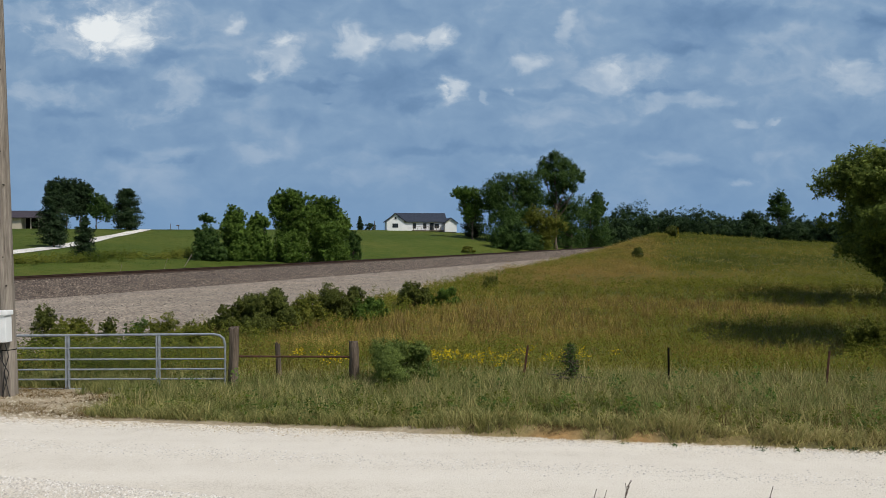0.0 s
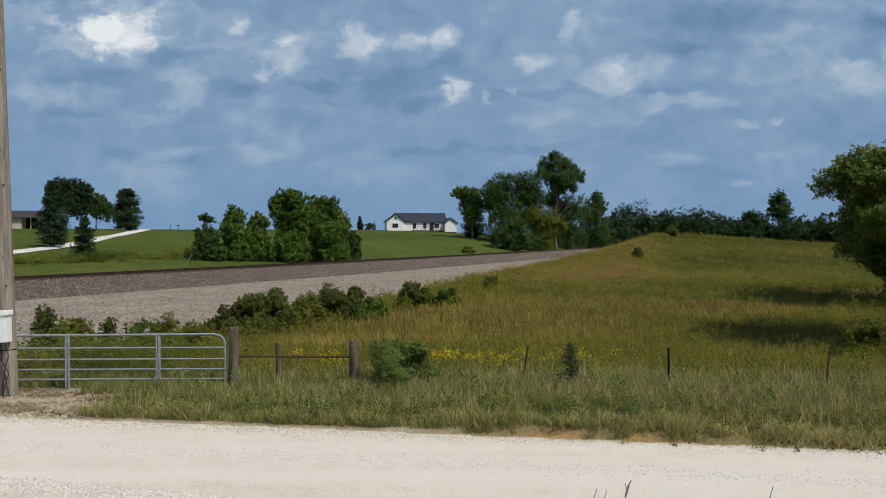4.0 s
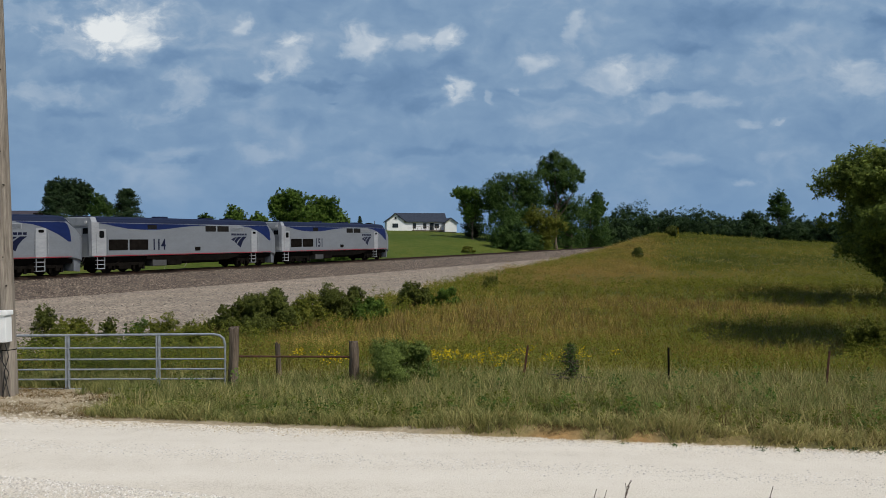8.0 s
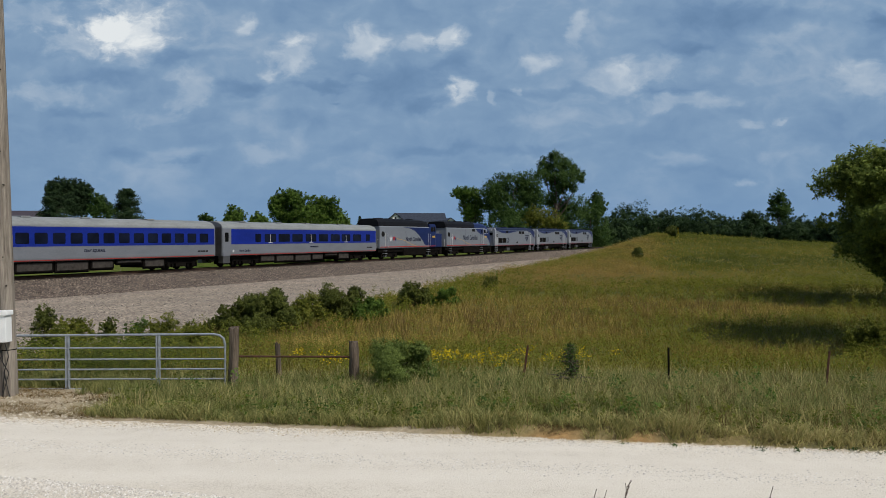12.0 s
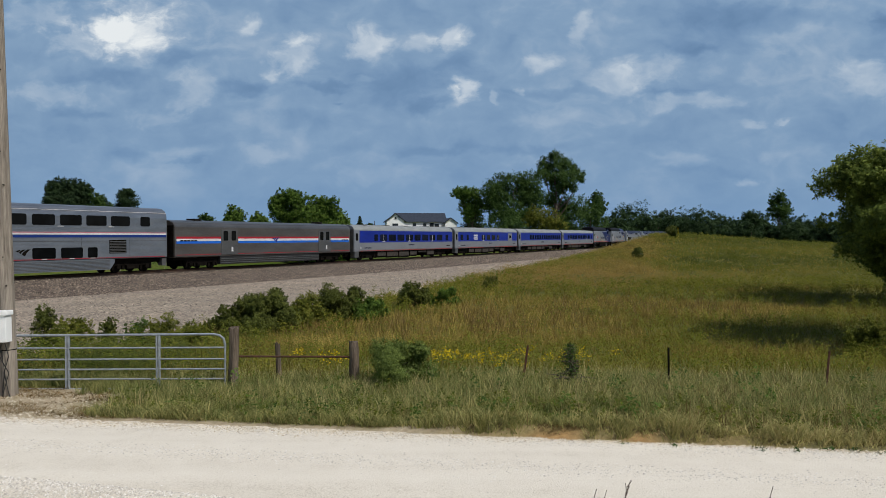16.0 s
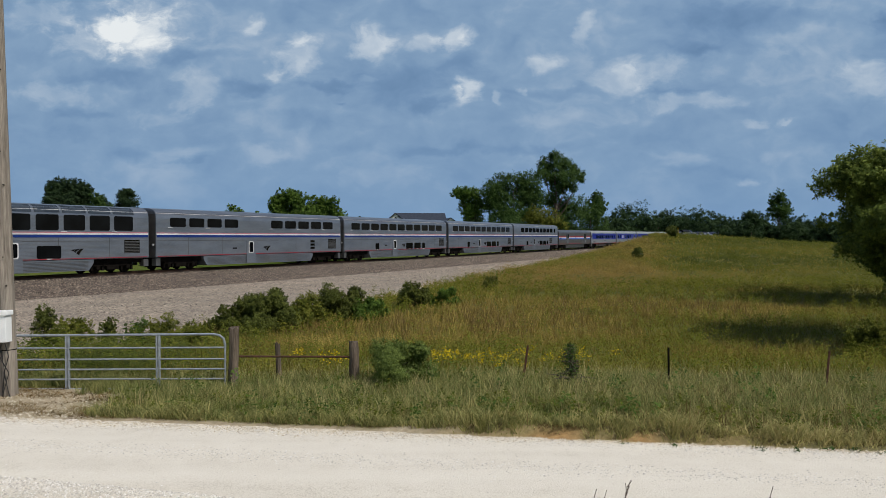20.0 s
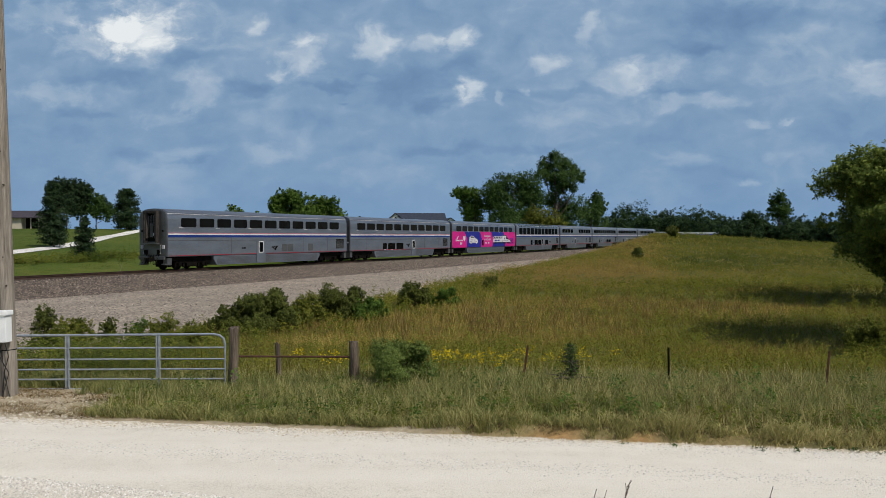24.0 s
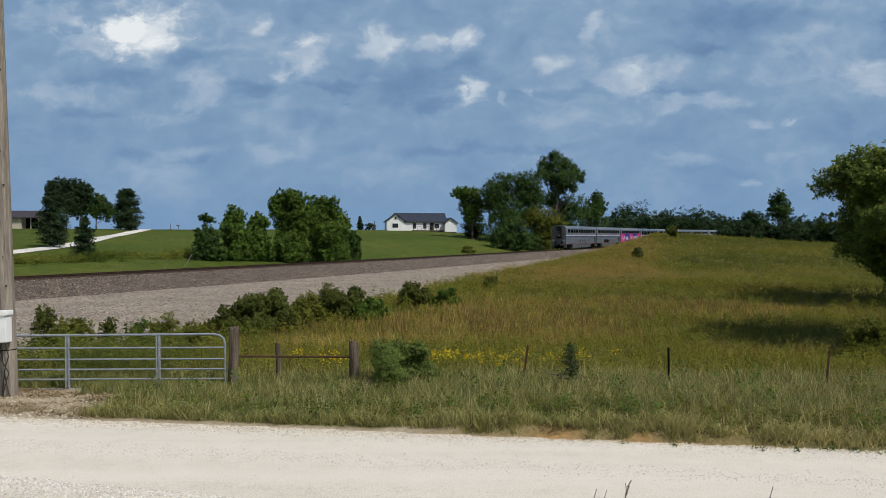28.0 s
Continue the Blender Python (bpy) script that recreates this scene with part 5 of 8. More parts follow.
    grass_sheet("bank_grass", "rough grass on the near bank", r, x, y, 0.12 + 0.2 * r.rand(len(x)), np.full(len(x), 0.012), 0.6, np.clip(0.4 + 0.3 * waves(x, y, 3, 96), 0, 1), GRASS, 4, 0.06, True)
    # small weeds rooted in the road's far edge
    wx = 2.6 + 5.4 * r.rand(70) ** 0.8
    wx, wy = wx[:15], (road_edge(wx) - 0.06 - 0.30 * r.rand(70))[:15]
    weed_sheet("edge_weeds", "small green weeds in the road's edge", r, wx, wy, 0.03 + 0.06 * r.rand(15), 0.10 + 0.25 * r.rand(15), 20, np.full(15, 0.02), 0.1 + 0.4 * r.rand(15), LEAF_OAK)
    # dry stems through the verge, thicker where it is poorest
    x, y = scatter(r, 5200, -5, 12.5, 10.6, 18.2, verge)
    ok = r.rand(len(x)) < 0.15 + 0.75 * smooth01(x + 2.0 * waves(x, y, 2.4, 98), 0, 6)
    x, y = x[ok], y[ok]
    grass_sheet("verge_dry_stems", "dry brown stems through the roadside grass", r, x, y, 0.22 + 0.26 * r.rand(len(x)), np.full(len(x), 0.011), 0.5, np.clip(0.5 + 0.8 * (r.rand(len(x)) - 0.5), 0, 1), DRY, 5, 0.06, True)
    # dead litter at the foot of the verge
    lx = -6.8 + 18 * r.rand(2600)
    ly = road_edge(lx) + 0.02 + 0.22 * r.rand(2600) + 0.16 * (1 - smooth01(lx, -1, 1))
    ok = waves(lx, 0 * lx, 0.9, 97) + 0.5 * r.rand(2600) > 0.0
    lx, ly = lx[ok], ly[ok]
    grass_sheet("dead_litter", "dead brown grass litter along the road's edge", r, lx, ly, 0.03 + 0.07 * r.rand(len(lx)), np.full(len(lx), 0.012), 1.8, np.clip(0.4 + 0.9 * (r.rand(len(lx)) - 0.5), 0, 1), DRY, 5, 0.05, True)
    # near stems on the camera's bank
    for name, lab, px, top in (("grass_stem", "dry seeding grass stem on the near bank", 1112, 852), ("grass_stem", "dry bent grass stem on the near bank", 1052, 868), ("grass_stem", "dry bent grass stem on the near bank", 1070, 870), ("grass_stem", "dry bent grass stem on the near bank", 1366, 862)):
        yy = 3.4
        xx = at(px, yy)
        z0, z1 = float(land(xx, yy)), EYE - (top - 425.5) / 1364 * yy
        bm = bent(bmesh.new(), [(-0.03, 0, z0 - 0.02), (-0.02, 0.0, z0 + 0.5 * (z1 - z0)), (-0.008, 0, z1 - 0.07), (0.012, 0, z1)], 0.004, 5, 0.3)
        for j in range(5 if top < 860 else 1):
            bent(bm, [(-0.012 + 0.002 * j, 0, z1 - 0.08 + 0.012 * j), (0.004 + 0.004 * j * (-1) ** j, 0.004, z1 - 0.05 + 0.012 * j)], 0.003, 4, 0.4)
        ob = part(name, bm, OLD_WOOD, None)
        ob.matrix_basis = pose(xx, yy, 0)
        tagged(ob, lab, "grass stem")


    # rough strip of weeds along the far side of the track
    knot = r.randint(0, 70, 1500)
    s = (-58 + 76 * r.rand(70))[knot] + 1.6 * r.normal(size=1500)
    o = -(17.0 + 5.0 * r.rand(70)[knot] + 0.7 * r.normal(size=1500) + 0.06 * (s + 60))
    x, y, z = on_line(s, o)
    n = len(x)
    weed_sheet("trackside_weeds", "rough dull weeds along the railway fence row", r, x, y, (0.3 + 0.6 * r.rand(n)) * (1 + 0.5 * waves(x, y, 13, 84)), 0.5 + 0.4 * r.rand(n), 44, np.full(n, 0.075), np.clip(0.3 + 0.45 * waves(x, y, 17, 85) + 0.3 * (r.rand(n) - 0.5), 0, 1), LEAF_YELLOW)
    # mown turf of the field, short
    x, y = scatter(r, 45000, -95, 20, 58, 200, lambda a, b: (beside_line(a, b)[1] < -6) & (np.abs(a) < 0.6 * b))
    keepn = r.rand(len(x)) < np.clip(80.0 / y, 0.3, 1)
    x, y = x[keepn], y[keepn]
    grass_sheet("field_turf", "short green turf of the mown field", r, x, y, 0.06 + 0.10 * r.rand(len(x)), np.full(len(x), 0.07), 0.8, np.clip(0.36 + 0.35 * waves(x, y, 25, 87) + 0.12 * waves(x, y, 6, 88) + 0.12 * (r.rand(len(x)) - 0.5), 0, 1), TURF, 3, 0.3, True)
    # straw and scraps of weed on the bare apron
    x, y = scatter(r, 2600, -11, -6.0, 13.9, 16.9, lambda a, b: (b - road_edge(a) > 0.05) & (waves(a, b, 1.3, 91) > -0.1))
    grass_sheet("apron_straw", "dry straw and scraps of weed on bare dirt", r, x, y, 0.05 + 0.08 * r.rand(len(x)), np.full(len(x), 0.012), 1.6, np.clip(0.4 + 0.8 * (r.rand(len(x)) - 0.5), 0, 1), DRY, 4, 0.06)


grow_grass()


# ---------- stakes, posts and slabs ----------
def stake(name, px, y, h, lean, r, material, label, category="stake"):
    x = at(px, y)
    bm = tube(bmesh.new(), (0, 0, -0.3), (0, 0, h), r, r * 0.9, 8)
    tube(bm, (0, 0, h - 0.02), (0, 0, h + 0.05), r * 1.1, r * 0.4, 8)
    ob = part(name, bm, material, None)
    ob.matrix_basis = pose(x, y, float(land(x, y)), 0, lean, 0)
    return tagged(ob, label, category)


stake("marker_stake", 212, 72, 0.8, 12, 0.02, POLE_WOOD, "pale leaning stake in the fence row")
stake("marker_stake", 290, 78, 1.1, 18, 0.022, POLE_WOOD, "pale leaning stake in the fence row")
stake("marker_stake", 326, 82, 1.5, 32, 0.05, POLE_WOOD, "pale leaning pole in the fence row")
stake("field_post", 302, 175, 1.4, 0, 0.07, OLD_WOOD, "dark post on the field's skyline", "post")
stake("field_post", 663, 225, 3.0, 0, 0.10, OLD_WOOD, "dark post on the field's skyline", "post")
stake("marker_stake", 1200, 124, 1.6, 0, 0.05, FLOWER, "yellow marker stake on the mound")


def field_sign():
    x, y = at(316, 175), 175
    g = new("field_sign")
    g.matrix_basis = pose(x, y, float(land(x, y)))
    part("post", tube(bmesh.new(), (0, 0, -0.2), (0, 0, 1.1), 0.05, n=8), OLD_WOOD, g)
    part("box", a_box(-0.45, -0.15, 0.95, 0.15, 0.15, 1.2, bevel=0.03), OLD_WOOD, g)
    return tagged(g, "small dark mailbox on a post", "mailbox")


field_sign()


def slab(px, y, w, d, h, turn):
    x = at(px, y)
    bm = a_box(-w / 2, -d / 2, -0.3, w / 2, d / 2, h, bevel=0.06)
    ob = part("concrete_slab", bm, LANE, None)
    ob.matrix_basis = pose(x, y, float(land(x, y)), 0, 4, turn)
    return tagged(ob, "pale concrete slab lying beside the railway", "slab")


slab(945, 156, 2.2, 1.2, 0.45, 15)
slab(972, 160, 2.6, 1.2, 0.4, -10)


def stones(name, label, r, x, y, z, size, material):
    """Loose broken stones: uneven pyramids, half sunk."""
    n = len(x)
    dirs = np.array([(1, 0, 0), (0, 1, 0), (-1, 0, 0), (0, -1, 0), (0, 0, 1)], dtype=float)
    a = r.rand(n) * math.tau
    ca, sa = np.cos(a), np.sin(a)
    V = dirs[None] * (size[:, None, None] * (0.65 + 0.6 * r.rand(n, 5, 1)))
    V = V + 0.25 * size[:, None, None] * r.normal(size=(n, 5, 3))
    rx = V[..., 0] * ca[:, None] - V[..., 1] * sa[:, None]
    ry = V[..., 0] * sa[:, None] + V[..., 1] * ca[:, None]
    V = np.stack([rx + x[:, None], ry + y[:, None], V[..., 2] * 0.8 + (z + 0.1 * size)[:, None]], axis=-1).reshape(-1, 3)
    f = np.array([(0, 1, 4), (1, 2, 4), (2, 3, 4), (3, 0, 4)])
    F = (np.arange(n)[:, None, None] * 5 + f[None]).reshape(-1, 3)
    ob = sheet(name, V, F, material)
    return tagged(ob, label, "gravel", kind="stuff")


def scatter_stone():
    r = np.random.RandomState(300)
    # ballast shoulder on the near side and between the rails
    n = 42000
    s, o = -42 + 150 * r.rand(n) ** 1.25, 0.95 + 4.9 * r.rand(n)
    x, y, z = on_line(s, o)
    z = z + np.interp(o, [0, 1.9, 3.6, 5.6, 6.4], [-0.21, -0.24, -0.72, -1.12, -1.28])
    stones("ballast_stones", "loose grey-brown ballast stones", r, x, y, z, 0.032 + 0.042 * r.rand(n) + 0.0003 * np.clip(s, 0, 100), BALLAST_STONE)
    n = 28000
    s = -60 + 150 * r.rand(n) ** 1.15
    far = np.interp(s, [-120, -45, -20, 0, 30, 55, 90, 130], [17, 27, 24.5, 22, 20, 15.5, 10.5, 8.5])
    o = 5.4 + (far - 5.6) * r.rand(n)
    x, y, z = on_line(s, o)
    stones("pad_stones", "loose pale gravel beside the ballast", r, x, y, land(x, y) + 0.055, 0.03 + 0.035 * r.rand(n) ** 2 + 0.0003 * np.clip(s, 0, 100), PAD_STONE)
    # chips on the road: along the verge, on the ridge between the wheel tracks and down the near side
    xs, es = [], []
    for n, e0, sp in ((9000, -0.35, 0.2), (6000, -1.9, 0.2), (800, -4.1, 0.35), (1200, -2.2, 1.6)):
        xs.append(-9 + 20 * r.rand(n)), es.append(e0 + sp * r.normal(size=n))
    n = 8000
    q = -9 + 9 * r.rand(n)
    xs.append(q), es.append(-3.45 - 0.10 * (q + 6) + 0.35 * np.abs(r.normal(size=n)) * -1)
    x, e = np.concatenate(xs), np.concatenate(es)
    e = np.clip(e, -6.3, -0.02)
    y = road_edge(x) + e
    z = np.interp(-e, [-0.05, 0.5, 1.8, 3.2, 5.0, 6.6], [0.006, 0.03, 0.055, 0.075, 0.05, 0.02])
    n = 6000
    tx = -8 + 15 * r.rand(n)
    te = -0.02 - 0.16 * np.abs(r.normal(size=n)) * (1.6 - 0.9 * smooth01(tx, -2, 3))
    tz = np.interp(-te, [-0.05, 0.5, 1.8], [0.006, 0.03, 0.055])
    ax = -11 + 4.7 * r.rand(2600)
    ay = road_edge(ax) + 0.02 + 2.0 * r.rand(2600) ** 1.5
    stones("apron_chips", "pale chips and clods on the bare dirt", r, ax, ay, land(ax, ay), 0.008 + 0.02 * r.rand(2600) ** 3, TAN_STONE)
    stones("sandy_chips", "tan sandy chips along the road's edge", r, tx, road_edge(tx) + te, tz, 0.008 + 0.014 * r.rand(n) ** 2, TAN_STONE)
    stones("road_chips", "loose limestone chips on the road", r, x, y, z, 0.006 + 0.011 * r.rand(len(x)) ** 2 + 0.004 * (np.arange(len(x)) >= len(x) - 8000), ROAD_STONE)


scatter_stone()

# ---------- the train: x to the near side, y forward, z from the rail heads ----------
def stainless(name, dark, light, ribs=22.0, rough=0.38, metal=0.65):
    """Ribbed stainless side sheets, dull with road dirt."""
    m, nt, bsdf, out = shader(name)
    v = coords(nt, (1, 0.3, 1))
    n1, n2 = noise_of(nt, v, 1.3, 5), noise_of(nt, v, 16.0, 3)
    col = ramp(nt, blend(nt, 0.35, n1, n2), (0.3, dark), (0.65, light))
    nt.links.new(col, bsdf.inputs["Base Color"])
    bsdf.inputs["Roughness"].default_value, bsdf.inputs["Metallic"].default_value = rough, metal
    wv = put(nt, "ShaderNodeTexWave", Scale=ribs / 6.28)
    wv.bands_direction = 'Z'
    nt.links.new(coords(nt), wv.inputs["Vector"])
    bumped(nt, bsdf, wv.outputs["Fac"], 0.14, 0.02)
    return m


SILVER = stainless("ribbed_stainless", (0.145, 0.165, 0.195), (0.225, 0.248, 0.282))
SILVER_DIRTY = stainless("dirty_ribbed_stainless", (0.088, 0.088, 0.088), (0.15, 0.15, 0.15))
BAG_SILVER = stainless("brownish_stainless", (0.085, 0.077, 0.072), (0.14, 0.128, 0.12))
BAG_SKIRT = stainless("sooty_ribbed_steel", (0.022, 0.022, 0.022), (0.055, 0.054, 0.052))
LOCO_SILVER = paint("silver_grey_paint", (0.19, 0.208, 0.232), 0.38, 0.15, 0.06)
LOCO_WHITE = paint("bright_silver_paint", (0.33, 0.345, 0.365), 0.4, 0.1)
NAVY = paint("navy_blue_paint", (0.009, 0.019, 0.085), 0.35)
LETTER_BLUE = paint("blue_black_lettering", (0.006, 0.009, 0.03), 0.4)
DUSTY = surface("dusty_diaphragm_rubber", (0.022, 0.02, 0.018), (0.075, 0.066, 0.058), 3.0, 0.85, spec=0.1)
ROOF_DARK = paint("dark_roof_paint", (0.012, 0.018, 0.045), 0.55)
ROOF_BLACK = paint("sooty_black_paint", (0.007, 0.007, 0.009), 0.6)
COACH_BLUE = paint("bright_blue_paint", (0.008, 0.022, 0.215), 0.35)
COACH_GREY = paint("light_grey_paint", (0.17, 0.183, 0.205), 0.42, 0.12, 0.07)
ROOF_GREY = paint("dull_grey_roof_paint", (0.22, 0.235, 0.235), 0.55)
RED = paint("red_stripe_paint", (0.33, 0.018, 0.03), 0.4)
ORANGE = paint("orange_red_paint", (0.36, 0.035, 0.022), 0.4)
BLUE_STRIPE = paint("blue_stripe_paint", (0.012, 0.032, 0.16), 0.4)
SKY_STRIPE = paint("mid_blue_stripe_paint", (0.015, 0.11, 0.48), 0.4)
WHITE_STRIPE = paint("white_stripe_paint", (0.55, 0.55, 0.56), 0.4)
PINK_STRIPE = paint("faded_red_stripe_paint", (0.42, 0.16, 0.19), 0.4)
MAGENTA = paint("magenta_wrap", (0.50, 0.012, 0.19), 0.35)
WRAP_BLUE = paint("royal_blue_wrap", (0.016, 0.02, 0.22), 0.35)
GOLD = paint("gold_paint", (0.55, 0.36, 0.08), 0.4)
RUBBER = surface("black_rubber", (0.006, 0.006, 0.006), (0.02, 0.019, 0.017), 4.0, 0.85, spec=0.08)
COACH_GLASS = dark_glass("tinted_coach_glass", (0.0025, 0.003, 0.0035))
ROOF_GLASS = dark_glass("glossy_roof_glass", (0.02, 0.025, 0.03))
ROOF_GLASS.node_tree.nodes["Principled BSDF"].inputs["Specular IOR Level"].default_value = 0.6
BLUE_GLASS = dark_glass("blue_tinted_glass", (0.004, 0.006, 0.014))


def lamp_glow(name, colour, strength):
    m, nt, bsdf, out = shader(name)
    bsdf.inputs["Base Color"].default_value = (*colour, 1)
    bsdf.inputs["Emission Color"].default_value = (*colour, 1)
    bsdf.inputs["Emission Strength"].default_value = strength
    return m


HEADLIGHT = lamp_glow("headlight_glow", (1.0, 0.95, 0.82), 6.0)


def mirror(half):
    """A closed section from its right half, bottom to top."""
    return half + [(-x, z) for x, z in half[::-1] if abs(x) > 1e-6]


def hull(name, half, ys, material, parent, scale=None, label=""):
    sec = mirror(half)
    bm = loft(bmesh.new(), [[(x * (scale[i][0] if scale else 1), y, z * (scale[i][1] if scale else 1)) for x, z in sec] for i, y in enumerate(ys)])
    return part(name, bm, material, parent, label)


def plate(name, outline, x, material, parent, thick=0.008, label=""):
    """A flat piece on the car's side: outline in (y, z), on the face at x."""
    sgn = 1 if x > 0 else -1
    bm = loft(bmesh.new(), [[(x, y, z) for y, z in outline], [(x + sgn * thick, y, z) for y, z in outline]])
    return part(name, bm, material, parent, label)


def pane(name, y0, y1, z0, z1, x, material, parent, thick=0.012, label="", cut=0.06):
    """A rounded-corner rectangle on the side."""
    c = min(cut, (y1 - y0) * 0.3, (z1 - z0) * 0.3)
    o = [(y0 + c, z0), (y1 - c, z0), (y1, z0 + c), (y1, z1 - c), (y1 - c, z1), (y0 + c, z1), (y0, z1 - c), (y0, z0 + c)]
    return plate(name, o, x, material, parent, thick, label)


def lettering(text, y, z, size, x, material, parent, name="lettering", wide=1.0, bold=0.006, slant=0.0):
    """Words on the near side, read from outside, centred at y, z."""
    cu = bpy.data.curves.new("words", 'FONT')
    cu.body, cu.size, cu.extrude, cu.offset, cu.align_x, cu.shear = text, size, 0.004, bold, 'CENTER', slant
    tmp = bpy.data.objects.new("words", cu)
    me = bpy.data.meshes.new_from_object(tmp)
    bpy.data.objects.remove(tmp)
    me.materials.append(material)
    me.transform(Matrix.Diagonal((wide, 1, 1, 1)))
    ob = new(name, me)
    ob.parent = parent
    ob.matrix_basis = Matrix(((0, 0, 1, x), (1, 0, 0, y), (0, 1, 0, z), (0, 0, 0, 1)))
    return ob


def bars(y0, y1, z, h, x, material, parent, n=3):
    """Writing too small to read, as plain bars."""
    bm = bmesh.new()
    step = (y1 - y0) / n
    for k in range(n):
        box(bm, x, y0 + k * step, z, x + 0.006, y0 + (k + 0.8) * step, z + h)
    return part("small_writing", bm, material, parent)


def fleet_mark(c, y, z, w, h, x, mt):
    """Three plain curved strokes that narrow to a foot; y, z is the lower left corner."""
    for stroke in (((0, .72), (.14, .88), (.38, .98), (.29, .84), (.17, .60)), ((.45, .98), (.68, .98), (.52, .80), (.40, .58), (.34, .36), (.20, .57), (.31, .80)), ((.75, 1), (1, 1), (.83, .75), (.70, .42), (.60, 0), (.38, .31), (.52, .66))):
        plate("fleet_mark", [(y + u * w, z + v * h) for u, v in stroke], x, mt, c, 0.006)


WHEEL_MESH = {}


def wheel(parent, x, y, r):
    key = round(r, 2)
    if key not in WHEEL_MESH:
        bm = bmesh.new()
        tube(bm, (-0.07, 0, 0), (0.05, 0, 0), r, n=20)
        tube(bm, (-0.09, 0, 0), (-0.06, 0, 0), r + 0.03, n=20)
        tube(bm, (0.05, 0, 0), (0.09, 0, 0), r * 0.35, n=12)
        me = bpy.data.meshes.new("wheel")
        bm.to_mesh(me)
        bm.free()
        me.materials.append(DARK_STEEL)
        WHEEL_MESH[key] = me
    ob = new("wheel", WHEEL_MESH[key])
    ob.parent = parent
    ob.matrix_basis = pose(x, y, r, 0, 0, 0 if x > 0 else 180)


def truck(parent, y, base=2.6, r=0.46, reach=0.75):
    """A two-axle truck with side frames, springs and journal boxes."""
    bm = bmesh.new()
    for sx in (-1.08, 1.08):
        box(bm, sx - 0.09, y - base / 2 - reach * 0.6, 0.52, sx + 0.09, y + base / 2 + reach * 0.6, 0.74, 0.03)
        box(bm, sx - 0.11, y - 0.55, 0.26, sx + 0.11, y + 0.55, 0.56, 0.03)
        for q in (-0.3, 0.0, 0.3):
            tube(bm, (sx, y + q, 0.50), (sx, y + q, 0.86), 0.09, n=8)
        for q in (-base / 2, base / 2):
            box(bm, sx - 0.13, y + q - 0.16, r - 0.17, sx + 0.15, y + q + 0.16, r + 0.17, 0.03)
        tube(bm, (sx + 0.1, y - 0.85, 0.62), (sx + 0.1, y - 0.45, 0.92), 0.045, n=8)
    box(bm, -1.1, y - 0.3, 0.45, 1.1, y + 0.3, 0.75)
    box(bm, -0.72, y - base / 2 - 0.7, 0.24, 0.72, y + base / 2 + 0.7, 1.0)          # motors, rigging and brake gear
    for sx in (-1.0, 1.0):
        box(bm, sx - 0.10, y - base / 2 - 0.62, 0.72, sx + 0.10, y + base / 2 + 0.62, 0.97, 0.02)
        for q in (-base / 2 - 0.42, -base / 2 + 0.48, base / 2 - 0.48, base / 2 + 0.42):
            box(bm, sx - 0.05, y + q - 0.09, 0.22, sx + 0.12, y + q + 0.09, 0.62, 0.02)
            tube(bm, (sx + 0.06, y + q, 0.55), (sx + 0.06, y + q, 0.95), 0.06, n=8)
    tk = part("truck", bm, DARK_STEEL, parent)
    for sx in (-0.80, 0.80):
        for q in (-base / 2, base / 2):
            wheel(tk, sx, y + q, r)
    return tk


def coupler(parent, y, sgn):
    bm = box(bmesh.new(), -0.14, min(y, y + sgn * 0.55), 0.72, 0.14, max(y, y + sgn * 0.55), 1.0, 0.04)
    bent(bm, [(0.45, y, 0.75), (0.45, y + sgn * 0.3, 0.45), (0.45, y + sgn * 0.55, 0.5)], 0.035, 6)
    bent(bm, [(0.65, y, 0.75), (0.65, y + sgn * 0.3, 0.5), (0.65, y + sgn * 0.55, 0.55)], 0.03, 6)
    part("coupler", bm, DARK_STEEL, parent)


def diaphragm(parent, y, sgn, z0, z1, w):
    bm = bmesh.new()
    a, b = sorted((y, y + sgn * 0.34))
    box(bm, -w, a, z0, -w + 0.18, b, z1, 0.02)
    box(bm, w - 0.18, a, z0, w, b, z1, 0.02)
    box(bm, -w, a, z1 - 0.18, w, b, z1, 0.02)
    part("diaphragm", bm, DUSTY, parent)


SUPER = [(0.0, 1.05), (1.42, 1.05), (1.535, 1.1), (1.545, 1.2), (1.545, 4.12), (1.50, 4.42), (1.36, 4.66), (1.05, 4.83), (0.55, 4.91), (0, 4.93)]


def upper_windows(c, slots, z0=3.47, z1=4.20, half=0.84):
    for q in slots:
        for x in (1.545, -1.545):
            pane("window", q - half, q + half, z0, z1, x, COACH_GLASS, c, 0.012, cut=0.09)


